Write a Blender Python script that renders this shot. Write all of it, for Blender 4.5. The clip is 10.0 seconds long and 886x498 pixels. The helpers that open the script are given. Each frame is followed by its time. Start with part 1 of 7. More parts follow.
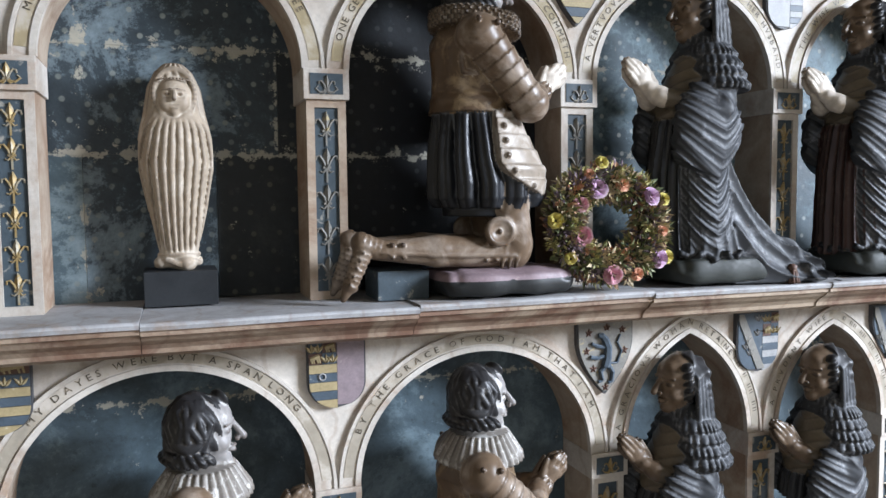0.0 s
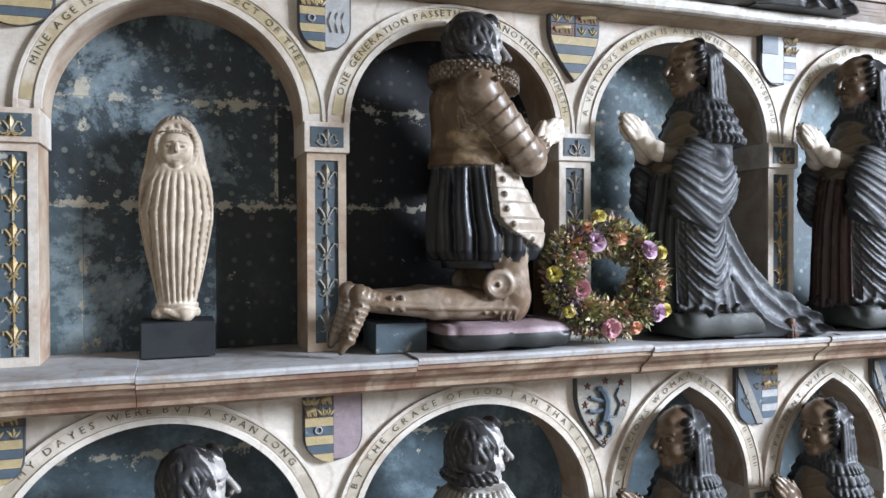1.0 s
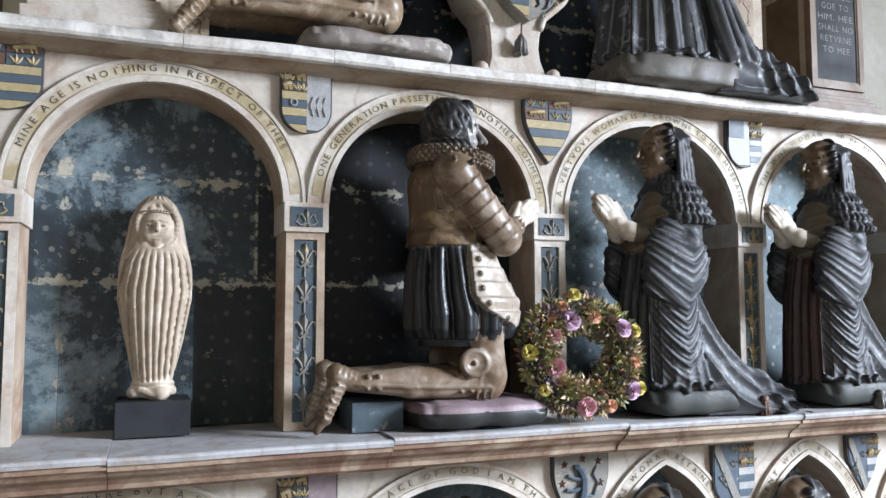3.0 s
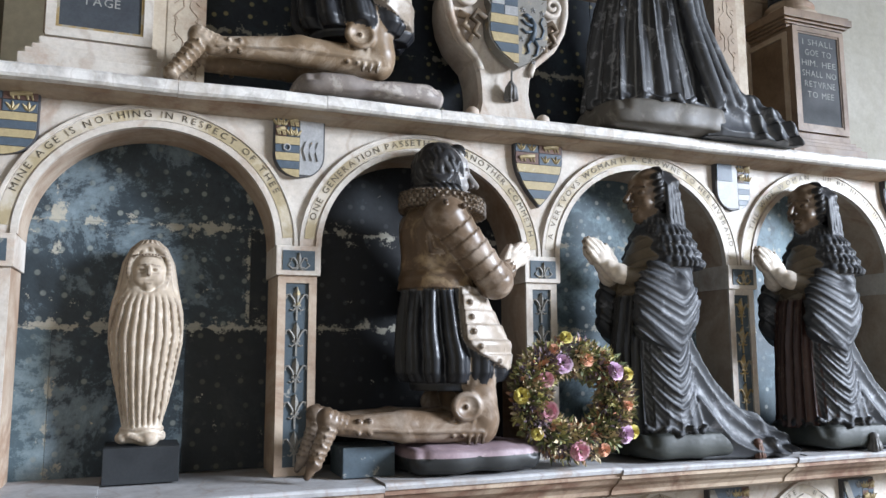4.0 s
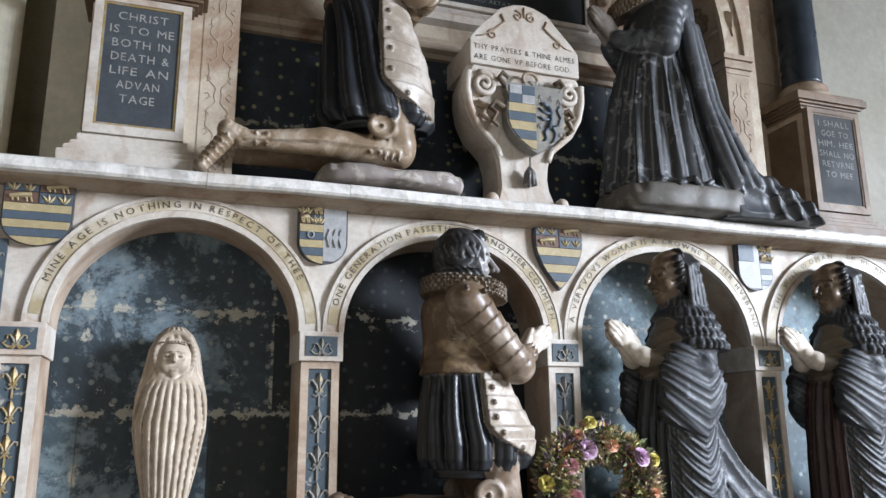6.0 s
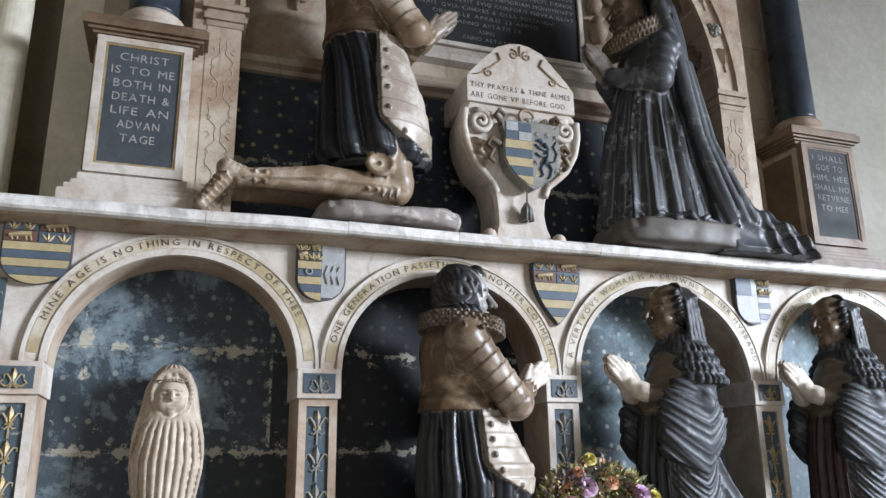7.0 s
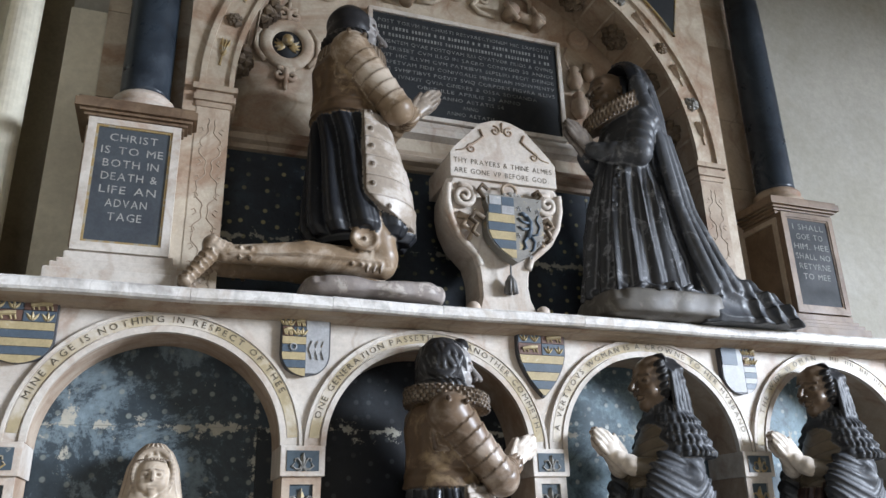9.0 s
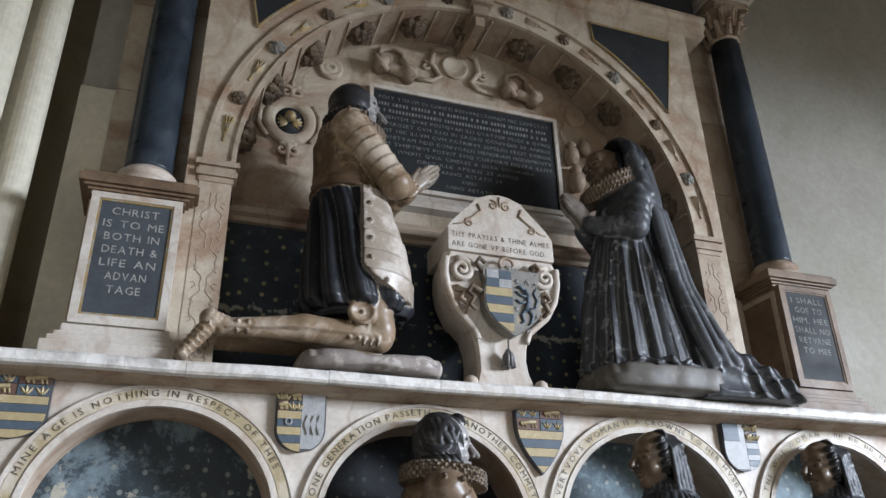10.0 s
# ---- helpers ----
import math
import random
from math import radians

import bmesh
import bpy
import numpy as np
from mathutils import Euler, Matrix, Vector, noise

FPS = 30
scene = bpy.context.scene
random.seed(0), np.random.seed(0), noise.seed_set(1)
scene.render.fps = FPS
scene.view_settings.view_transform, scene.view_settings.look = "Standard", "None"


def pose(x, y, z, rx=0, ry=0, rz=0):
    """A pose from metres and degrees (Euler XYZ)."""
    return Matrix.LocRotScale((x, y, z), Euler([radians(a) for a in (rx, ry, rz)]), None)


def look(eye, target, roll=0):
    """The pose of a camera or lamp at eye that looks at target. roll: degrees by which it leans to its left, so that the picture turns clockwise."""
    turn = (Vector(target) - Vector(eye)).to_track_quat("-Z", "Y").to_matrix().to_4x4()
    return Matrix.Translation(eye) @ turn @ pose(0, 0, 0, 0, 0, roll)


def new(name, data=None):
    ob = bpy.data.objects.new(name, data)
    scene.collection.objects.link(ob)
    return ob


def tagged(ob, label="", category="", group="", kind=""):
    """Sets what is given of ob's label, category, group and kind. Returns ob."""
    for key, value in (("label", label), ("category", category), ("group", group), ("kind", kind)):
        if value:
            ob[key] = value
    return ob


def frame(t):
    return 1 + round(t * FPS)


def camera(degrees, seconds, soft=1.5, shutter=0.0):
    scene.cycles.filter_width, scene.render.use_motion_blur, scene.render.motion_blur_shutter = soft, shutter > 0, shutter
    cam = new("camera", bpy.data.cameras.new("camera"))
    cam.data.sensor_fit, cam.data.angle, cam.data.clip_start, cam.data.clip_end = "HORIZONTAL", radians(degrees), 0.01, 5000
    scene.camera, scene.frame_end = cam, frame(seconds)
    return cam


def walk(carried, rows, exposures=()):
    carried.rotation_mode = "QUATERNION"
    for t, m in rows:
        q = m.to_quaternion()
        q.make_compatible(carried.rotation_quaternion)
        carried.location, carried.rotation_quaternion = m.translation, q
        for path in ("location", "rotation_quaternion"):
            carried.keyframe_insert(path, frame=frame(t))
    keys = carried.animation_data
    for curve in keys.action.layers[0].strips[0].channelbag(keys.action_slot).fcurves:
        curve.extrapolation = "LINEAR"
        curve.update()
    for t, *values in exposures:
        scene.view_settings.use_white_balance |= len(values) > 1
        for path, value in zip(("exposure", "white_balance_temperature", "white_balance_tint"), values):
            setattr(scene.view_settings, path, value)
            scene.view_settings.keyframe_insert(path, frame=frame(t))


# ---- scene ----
cam = camera(59.7, 10.0)
PATH = [
    (0, (0.033, 0.216, 1.677), (0.688, 2.1, 1.537), -0.6),
    (0.5, (0.03, 0.217, 1.683), (0.681, 2.107, 1.612), -0.4),
    (1, (0.031, 0.215, 1.697), (0.694, 2.102, 1.671), -0.2),
    (1.5, (0.031, 0.214, 1.703), (0.713, 2.094, 1.716), -0.2),
    (2, (0.031, 0.203, 1.712), (0.724, 2.079, 1.767), -0.2),
    (2.5, (0.031, 0.192, 1.719), (0.728, 2.064, 1.818), -0.1),
    (4, (0.035, 0.173, 1.725), (0.751, 2.023, 1.982), -0.2),
    (4.5, (0.033, 0.17, 1.727), (0.735, 2.017, 2.035), -0.2),
    (5, (0.034, 0.161, 1.73), (0.709, 2.009, 2.089), -0.1),
    (5.5, (0.034, 0.155, 1.742), (0.691, 2.001, 2.141), -0.1),
    (6, (0.035, 0.149, 1.745), (0.681, 1.989, 2.194), -0.4),
    (7.5, (0.037, 0.137, 1.754), (0.677, 1.944, 2.324), -0.9),
    (8, (0.043, 0.132, 1.756), (0.682, 1.926, 2.365), -1.2),
    (8.5, (0.051, 0.119, 1.761), (0.689, 1.903, 2.402), -1.4),
    (9, (0.055, 0.107, 1.766), (0.694, 1.871, 2.458), -1.4),
    (9.5, (0.053, 0.096, 1.773), (0.686, 1.831, 2.54), -1.2),
    (10, (0.064, 0.09, 1.773), (0.677, 1.79, 2.63), -1.2),
]
walk(cam, [(t, look(eye, target, roll)) for t, eye, target, roll in PATH],
     exposures=[(0.0, 0.15), (0.5, 0.32), (1.0, 0.35), (2.5, 0.36), (4.5, 0.41), (6.0, 0.36), (7.5, 0.30), (9.0, 0.33), (9.5, 0.34), (10.0, 0.14)])

# ---- light ----
world = bpy.data.worlds.new("sky")
scene.world = world
world.use_nodes = True
wn = world.node_tree.nodes
sky = wn.new("ShaderNodeTexSky")
sky.sky_type = 'NISHITA'
sky.sun_disc = False
sky.sun_elevation, sky.sun_rotation = radians(38), radians(110)
world.node_tree.links.new(sky.outputs[0], wn["Background"].inputs[0])
wn["Background"].inputs[1].default_value = 0.10


def window_light(name, place, target, width, height, power, colour):
    data = bpy.data.lights.new(name, 'AREA')
    data.shape, data.size, data.size_y, data.energy, data.color = 'RECTANGLE', width, height, power, colour
    ob = new(name, data)
    ob.matrix_world = look(place, target)
    return ob


window_light("east_window_daylight", (8.7, -3.2, 4.6), (0.8, 2.0, 2.1), 3.0, 3.0, 3900, (0.76, 0.85, 1.0))
# weak fill from the front, added to lift the shaded sides
window_light("south_fill_light", (-1.6, -7.3, 3.2), (0.8, 2.0, 2.0), 3.0, 2.4, 60, (0.79, 0.86, 1.0))


# ---- materials ----
def nodes_of(name):
    m = bpy.data.materials.new(name)
    m.use_nodes = True
    t = m.node_tree
    return m, t, t.nodes["Principled BSDF"]


def noise_node(t, scale, detail=6.0, rough=0.6, coords=None, distort=0.0):
    n = t.nodes.new("ShaderNodeTexNoise")
    n.inputs["Scale"].default_value = scale
    n.inputs["Detail"].default_value = detail
    n.inputs["Roughness"].default_value = rough
    n.inputs["Distortion"].default_value = distort
    if coords is not None:
        t.links.new(coords, n.inputs["Vector"])
    return n


def ramp_node(t, fac, stops):
    r = t.nodes.new("ShaderNodeValToRGB")
    while len(r.color_ramp.elements) < len(stops):
        r.color_ramp.elements.new(0.5)
    for e, (p, c) in zip(r.color_ramp.elements, stops):
        e.position = p
        e.color = (*c, 1) if len(c) == 3 else c
    t.links.new(fac, r.inputs[0])
    return r.outputs[0]


def grey(v):
    return (v, v, v)


def mix_node(t, fac, a, b, mode='MIX'):
    n = t.nodes.new("ShaderNodeMix")
    n.data_type, n.blend_type = 'RGBA', mode
    for sock, v in ((n.inputs[0], fac), (n.inputs[6], a), (n.inputs[7], b)):
        if isinstance(v, bpy.types.NodeSocket):
            t.links.new(v, sock)
        elif isinstance(v, (int, float)):
            sock.default_value = v
        else:
            sock.default_value = (*v, 1)
    return n.outputs[2]


def coords_of(t):
    """World place, with a shift of its own for each object so that alike pieces differ."""
    return t.nodes.new("ShaderNodeNewGeometry").outputs["Position"]


def bump_of(t, height, strength, dist, bsdf):
    b = t.nodes.new("ShaderNodeBump")
    b.inputs["Strength"].default_value = strength
    b.inputs["Distance"].default_value = dist
    t.links.new(height, b.inputs["Height"])
    t.links.new(b.outputs[0], bsdf.inputs["Normal"])


def stone(name, base, dark, stain, rough=0.5, scale=6.0, stain_at=0.62, veins=True, fine=90.0, bump=0.25):
    """Polished or worn stone: clouded base, veins, rusty stains, grain."""
    m, t, b = nodes_of(name)
    p = coords_of(t)
    cloud = noise_node(t, scale, 8, 0.62, p, 0.6)
    col = ramp_node(t, cloud.outputs[0], [(0.33, dark), (0.55, base), (0.75, tuple(min(1, c * 1.12) for c in base))])
    big = noise_node(t, scale * 0.55, 7, 0.68, p, 1.2)
    mask = ramp_node(t, big.outputs[0], [(stain_at - 0.05, grey(0)), (stain_at + 0.1, grey(0.8))])
    col = mix_node(t, mask, col, stain)
    if veins:
        w = t.nodes.new("ShaderNodeTexWave")
        w.inputs["Scale"].default_value = scale * 0.35
        w.inputs["Distortion"].default_value = 14
        w.inputs["Detail"].default_value = 4
        t.links.new(p, w.inputs["Vector"])
        vm = ramp_node(t, w.outputs[0], [(0.0, grey(0.30)), (0.035, grey(0.0))])
        col = mix_node(t, vm, col, tuple(c * 0.8 for c in stain))
    grain = noise_node(t, fine, 4, 0.7, p)
    col = mix_node(t, 0.28, col, ramp_node(t, grain.outputs[0], [(0.3, grey(0.35)), (0.7, grey(1.0))]), 'MULTIPLY')
    t.links.new(col, b.inputs["Base Color"])
    rr = ramp_node(t, big.outputs[0], [(0.3, grey(rough - 0.08)), (0.7, grey(min(1, rough + 0.18)))])
    t.links.new(rr, b.inputs["Roughness"])
    b.inputs["Specular IOR Level"].default_value = 0.22
    bump_of(t, grain.outputs[0], bump, 0.002, b)
    return m


def worn_paint(name, paint, under, wear=0.62, rough=0.4, scale=22.0, crevice_shade=(0.03, 0.025, 0.02), edge=True, metal=0.0, bump=0.2, soft=0.06):
    """Old paint or gilding on carved stone, rubbed through on the ridges, with crevices shaded in the colour."""
    m, t, b = nodes_of(name)
    g = t.nodes.new("ShaderNodeNewGeometry")
    p = g.outputs["Position"]
    n1 = noise_node(t, scale, 8, 0.65, p, 0.4)
    n2 = noise_node(t, scale * 5, 5, 0.6, p)
    tone = mix_node(t, 0.5, ramp_node(t, n1.outputs[0], [(0.3, tuple(c * 0.6 for c in paint)), (0.7, tuple(min(1, c * 1.2) for c in paint))]),
                    ramp_node(t, n2.outputs[0], [(0.3, tuple(c * 0.75 for c in paint)), (0.7, tuple(min(1, c * 1.15) for c in paint))]))
    mask = ramp_node(t, n1.outputs[0], [(wear, grey(0)), (wear + soft, grey(1))])
    col = mix_node(t, mask, tone, under)
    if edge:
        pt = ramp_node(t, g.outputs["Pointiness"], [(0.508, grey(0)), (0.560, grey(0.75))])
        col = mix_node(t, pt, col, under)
        # hollows tinted dark by curvature: the crevices' shade is put into the colour
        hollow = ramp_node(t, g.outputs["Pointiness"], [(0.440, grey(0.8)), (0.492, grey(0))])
        col = mix_node(t, hollow, col, crevice_shade)
    t.links.new(col, b.inputs["Base Color"])
    t.links.new(ramp_node(t, n2.outputs[0], [(0.3, grey(rough - 0.08)), (0.7, grey(rough + 0.14))]), b.inputs["Roughness"])
    b.inputs["Metallic"].default_value = metal
    b.inputs["Specular IOR Level"].default_value = 0.30
    bump_of(t, n2.outputs[0], bump, 0.0015, b)
    return m


def starred_slate(name, base, pale, star, joints, pale_at=0.56, uprights=()):
    """Blue-black painted slabs: pale bloom, flaking along the joints, small painted stars."""
    m, t, b = nodes_of(name)
    p = coords_of(t)
    n1 = noise_node(t, 4.2, 13, 0.76, p, 0.3)
    col = ramp_node(t, n1.outputs[0], [(0.36, tuple(c * 0.55 for c in base)), (0.5, base), (pale_at + 0.03, tuple((a + 2 * c) / 3 for a, c in zip(pale, base))), (pale_at + 0.2, pale)])
    n2 = noise_node(t, 38, 6, 0.7, p)
    col = mix_node(t, ramp_node(t, n2.outputs[0], [(0.62, grey(0)), (0.72, grey(0.5))]), col, pale)
    col = mix_node(t, ramp_node(t, n2.outputs[0], [(0.28, grey(0.7)), (0.42, grey(0))]), col, tuple(c * 0.35 for c in base))
    # stars on a jittered net
    sep = t.nodes.new("ShaderNodeSeparateXYZ")
    t.links.new(p, sep.inputs[0])
    com = t.nodes.new("ShaderNodeCombineXYZ")
    t.links.new(sep.outputs[0], com.inputs[0])
    t.links.new(sep.outputs[2], com.inputs[1])
    v = t.nodes.new("ShaderNodeTexVoronoi")
    v.voronoi_dimensions = '2D'
    v.inputs["Scale"].default_value = 19
    v.inputs["Randomness"].default_value = 0.45
    t.links.new(com.outputs[0], v.inputs["Vector"])
    dot = ramp_node(t, v.outputs["Distance"], [(0.095, grey(1)), (0.15, grey(0))])
    n3 = noise_node(t, 9, 4, 0.6, p)
    keep = ramp_node(t, n3.outputs[0], [(0.38, grey(0.1)), (0.56, grey(0.75))])
    f = t.nodes.new("ShaderNodeMath")
    f.operation = 'MULTIPLY'
    t.links.new(dot, f.inputs[0])
    t.links.new(keep, f.inputs[1])
    col = mix_node(t, f.outputs[0], col, star)
    # flaked bands where the slabs meet
    for axis, at, most in [(2, z, 0.19) for z in joints] + [(0, x, 0.15) for x in uprights]:
        d = t.nodes.new("ShaderNodeMath")
        d.operation = 'SUBTRACT'
        t.links.new(sep.outputs[axis], d.inputs[0])
        d.inputs[1].default_value = at
        a = t.nodes.new("ShaderNodeMath")
        a.operation = 'ABSOLUTE'
        t.links.new(d.outputs[0], a.inputs[0])
        band = ramp_node(t, a.outputs[0], [(0.0, grey(most)), (0.014, grey(most * 0.45)), (0.05, grey(0))])
        s = t.nodes.new("ShaderNodeMath")
        s.operation = 'ADD'
        n4 = noise_node(t, 21, 10, 0.72, p)
        t.links.new(band, s.inputs[0])
        t.links.new(n4.outputs[0], s.inputs[1])
        flake = ramp_node(t, s.outputs[0], [(0.650, grey(0)), (0.685, grey(0.85))])
        col = mix_node(t, flake, col, (0.34, 0.32, 0.26))
    t.links.new(col, b.inputs["Base Color"])
    t.links.new(ramp_node(t, n1.outputs[0], [(0.3, grey(0.45)), (0.7, grey(0.7))]), b.inputs["Roughness"])
    b.inputs["Specular IOR Level"].default_value = 0.3
    bump_of(t, n2.outputs[0], 0.35, 0.003, b)
    return m


ALABASTER = stone("alabaster", (0.545, 0.50, 0.445), (0.42, 0.36, 0.30), (0.36, 0.245, 0.17), 0.45, 5.0, 0.56)
ALABASTER_DARK = stone("browned_alabaster", (0.37, 0.295, 0.22), (0.28, 0.21, 0.15), (0.20, 0.11, 0.07), 0.5, 6.0, 0.56)
# browned alabaster, its colour also lowered for the weaker light high up
UPPER_STONE = stone("browned_dimmed_alabaster", (0.475, 0.405, 0.315), (0.34, 0.27, 0.195), (0.27, 0.165, 0.105), 0.5, 5.0, 0.53)
# browned stone, darkened further with the shade of soffits and jambs
SOFFIT_STONE = stone("browned_shaded_stone", (0.43, 0.345, 0.265), (0.32, 0.235, 0.17), (0.25, 0.15, 0.095), 0.5, 5.0, 0.53)
LEDGE_STONE = stone("ledge_stone", (0.41, 0.405, 0.41), (0.29, 0.28, 0.275), (0.30, 0.22, 0.16), 0.5, 9.0, 0.60)
PALE_LEDGE = stone("weathered_marble_edge", (0.66, 0.635, 0.60), (0.37, 0.345, 0.32), (0.44, 0.38, 0.32), 0.5, 17.0, 0.58, True, 70, 0.5)
MOULD_STONE = stone("moulding_stone", (0.37, 0.29, 0.215), (0.23, 0.155, 0.105), (0.14, 0.065, 0.042), 0.48, 6.0, 0.52)
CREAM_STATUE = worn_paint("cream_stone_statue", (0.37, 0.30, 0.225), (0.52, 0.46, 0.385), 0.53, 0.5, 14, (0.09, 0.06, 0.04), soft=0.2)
SLATE = starred_slate("starred_slate", (0.030, 0.042, 0.050), (0.22, 0.28, 0.31), (0.21, 0.225, 0.20), (1.78, 2.035), 0.50, (-0.170, 0.283))
# mottled slate with the niche's right-hand shade painted in
SLATE_DARK = starred_slate("mottled_shaded_slate", (0.012, 0.015, 0.016), (0.060, 0.068, 0.066), (0.085, 0.080, 0.062), (1.78, 2.035), 0.60)
SLATE_PALE = starred_slate("pale_rubbed_slate", (0.065, 0.095, 0.110), (0.24, 0.30, 0.32), (0.20, 0.22, 0.20), (1.78, 2.035), 0.50, (-0.165,))
SLATE_UP = starred_slate("upper_starred_slate", (0.022, 0.028, 0.036), (0.07, 0.10, 0.12), (0.34, 0.29, 0.14), (2.60,), 0.62)
SLATE_LOW = starred_slate("lower_slate", (0.055, 0.08, 0.095), (0.18, 0.24, 0.27), (0.055, 0.08, 0.09), (1.18,), 0.54)
# much darker than the slabs of the other niches
SLATE_BLACK = starred_slate("near_black_slate", (0.005, 0.006, 0.008), (0.035, 0.045, 0.052), (0.040, 0.046, 0.046), (1.78, 2.035), 0.66)
SLATE_BLUE = starred_slate("pale_blue_slate", (0.060, 0.088, 0.102), (0.25, 0.34, 0.375), (0.40, 0.41, 0.37), (1.78, 2.035), 0.52)
BLACK_MARBLE = stone("black_marble", (0.030, 0.038, 0.048), (0.016, 0.02, 0.026), (0.06, 0.07, 0.085), 0.28, 9.0, 0.60, False, 120, 0.1)
BLACK_PANEL = stone("black_slate_panel", (0.022, 0.024, 0.026), (0.014, 0.015, 0.017), (0.05, 0.05, 0.048), 0.62, 9.0, 0.66, False, 150, 0.15)
GREY_PANEL = stone("grey_slate_panel", (0.062, 0.070, 0.078), (0.045, 0.050, 0.058), (0.09, 0.098, 0.105), 0.45, 9.0, 0.62, False, 150, 0.15)
BROWN_MARBLE = stone("brown_marble", (0.175, 0.118, 0.075), (0.11, 0.072, 0.045), (0.08, 0.045, 0.028), 0.48, 6.0, 0.58)
ROSE_STONE = stone("dark_carved_rose", (0.13, 0.095, 0.062), (0.07, 0.05, 0.035), (0.24, 0.19, 0.14), 0.5, 12.0, 0.6, False)
BLUE_PAINT = worn_paint("blue_grey_paint", (0.055, 0.075, 0.090), (0.26, 0.25, 0.22), 0.60, 0.5, 30, edge=False)
GILT = worn_paint("worn_gilding", (0.33, 0.235, 0.105), (0.30, 0.265, 0.20), 0.50, 0.42, 40, (0.06, 0.04, 0.02), False, 0.25)
GREY_CARVING = worn_paint("grey_carving", (0.20, 0.19, 0.17), (0.36, 0.29, 0.16), 0.60, 0.5, 40, (0.05, 0.04, 0.03), False)
OCHRE = worn_paint("ochre_band", (0.37, 0.30, 0.18), (0.47, 0.42, 0.35), 0.42, 0.5, 7, edge=False, soft=0.14)
CHANNEL = worn_paint("grey_tan_channel", (0.36, 0.315, 0.25), (0.47, 0.42, 0.36), 0.50, 0.5, 8, edge=False, soft=0.1)
INK = worn_paint("black_lettering", (0.075, 0.062, 0.045), (0.25, 0.20, 0.14), 0.56, 0.5, 60, edge=False)
PALE_LETTER = worn_paint("pale_lettering", (0.33, 0.325, 0.30), (0.17, 0.17, 0.165), 0.52, 0.55, 60, edge=False)
TABLET_LETTER = worn_paint("worn_tablet_lettering", (0.20, 0.20, 0.19), (0.09, 0.09, 0.088), 0.50, 0.55, 60, edge=False)
DIM_LETTER = worn_paint("dim_lettering", (0.15, 0.145, 0.13), (0.08, 0.08, 0.075), 0.50, 0.55, 60, edge=False)
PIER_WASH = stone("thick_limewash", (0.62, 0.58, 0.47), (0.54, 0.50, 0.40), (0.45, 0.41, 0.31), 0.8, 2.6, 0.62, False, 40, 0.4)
PLASTER = stone("limewashed_plaster", (0.335, 0.32, 0.28), (0.30, 0.285, 0.24), (0.27, 0.25, 0.20), 0.85, 2.2, 0.66, False, 40, 0.4)
FLOOR_STONE = stone("floor_flagstone", (0.22, 0.195, 0.165), (0.15, 0.13, 0.11), (0.12, 0.10, 0.08), 0.6, 3.0, 0.6)
# brown carries the recess's shade; on the unseen walls it limits bounced light
SHADE_STONE = stone("brown_shaded_stone", (0.30, 0.25, 0.17), (0.22, 0.18, 0.12), (0.18, 0.14, 0.09), 0.8, 2.5, 0.6, False)
HERALD_BLUE = worn_paint("heraldic_blue", (0.066, 0.088, 0.112), (0.22, 0.23, 0.22), 0.62, 0.45, 34, edge=False)
HERALD_GOLD = worn_paint("heraldic_gold", (0.35, 0.28, 0.155), (0.44, 0.385, 0.30), 0.62, 0.45, 34, edge=False)
HERALD_SILVER = worn_paint("heraldic_silver", (0.31, 0.31, 0.31), (0.50, 0.45, 0.38), 0.62, 0.45, 34, edge=False)
HERALD_PURPLE = worn_paint("faded_purple", (0.24, 0.19, 0.205), (0.36, 0.30, 0.29), 0.62, 0.5, 34, edge=False)
HERALD_RED = worn_paint("heraldic_red", (0.11, 0.060, 0.045), (0.24, 0.19, 0.14), 0.6, 0.5, 34, edge=False)
SHIELD_EDGE = worn_paint("dark_shield_edge", (0.06, 0.06, 0.065), (0.22, 0.2, 0.18), 0.62, 0.5, 34, edge=False)


# ---- mesh helpers ----
def part(name, bm, material, parent=None, label="", smooth=False):
    me = bpy.data.meshes.new(name)
    bmesh.ops.recalc_face_normals(bm, faces=bm.faces[:])
    bm.to_mesh(me)
    bm.free()
    for mm in (material if isinstance(material, (list, tuple)) else [material]):
        me.materials.append(mm)
    if smooth:
        me.polygons.foreach_set("use_smooth", [True] * len(me.polygons))
    ob = new(name, me)
    ob.parent = parent
    if label:
        ob["label"] = label
    return ob


def thing(name, label, category, group="", kind="", at=(0, 0, 0)):
    ob = new(name)
    ob.location = at
    ob.empty_display_size = 0.05
    return tagged(ob, label, category, group, kind)


def add_box(bm, x0, x1, y0, y1, z0, z1, bevel=0.0):
    vs = [bm.verts.new((x, y, z)) for z in (z0, z1) for y in (y0, y1) for x in (x0, x1)]
    fs = [bm.faces.new([vs[i] for i in f]) for f in ((0, 2, 3, 1), (4, 5, 7, 6), (0, 1, 5, 4), (2, 6, 7, 3), (0, 4, 6, 2), (1, 3, 7, 5))]
    if bevel:
        bmesh.ops.bevel(bm, geom=list({e for f in fs for e in f.edges}), offset=bevel, segments=2, profile=0.7, affect='EDGES')
    return bm


def box_mesh(*a, bevel=0.0):
    return add_box(bmesh.new(), *a, bevel=bevel)


def add_prism(bm, pts, y0, y1):
    """A flat outline in x and z, from y0 (front) to y1."""
    a = [bm.verts.new((x, y0, z)) for x, z in pts]
    b = [bm.verts.new((x, y1, z)) for x, z in pts]
    bm.faces.new(a)
    bm.faces.new(b[::-1])
    for i in range(len(pts)):
        j = (i + 1) % len(pts)
        bm.faces.new((a[i], b[i], b[j], a[j]))
    return bm


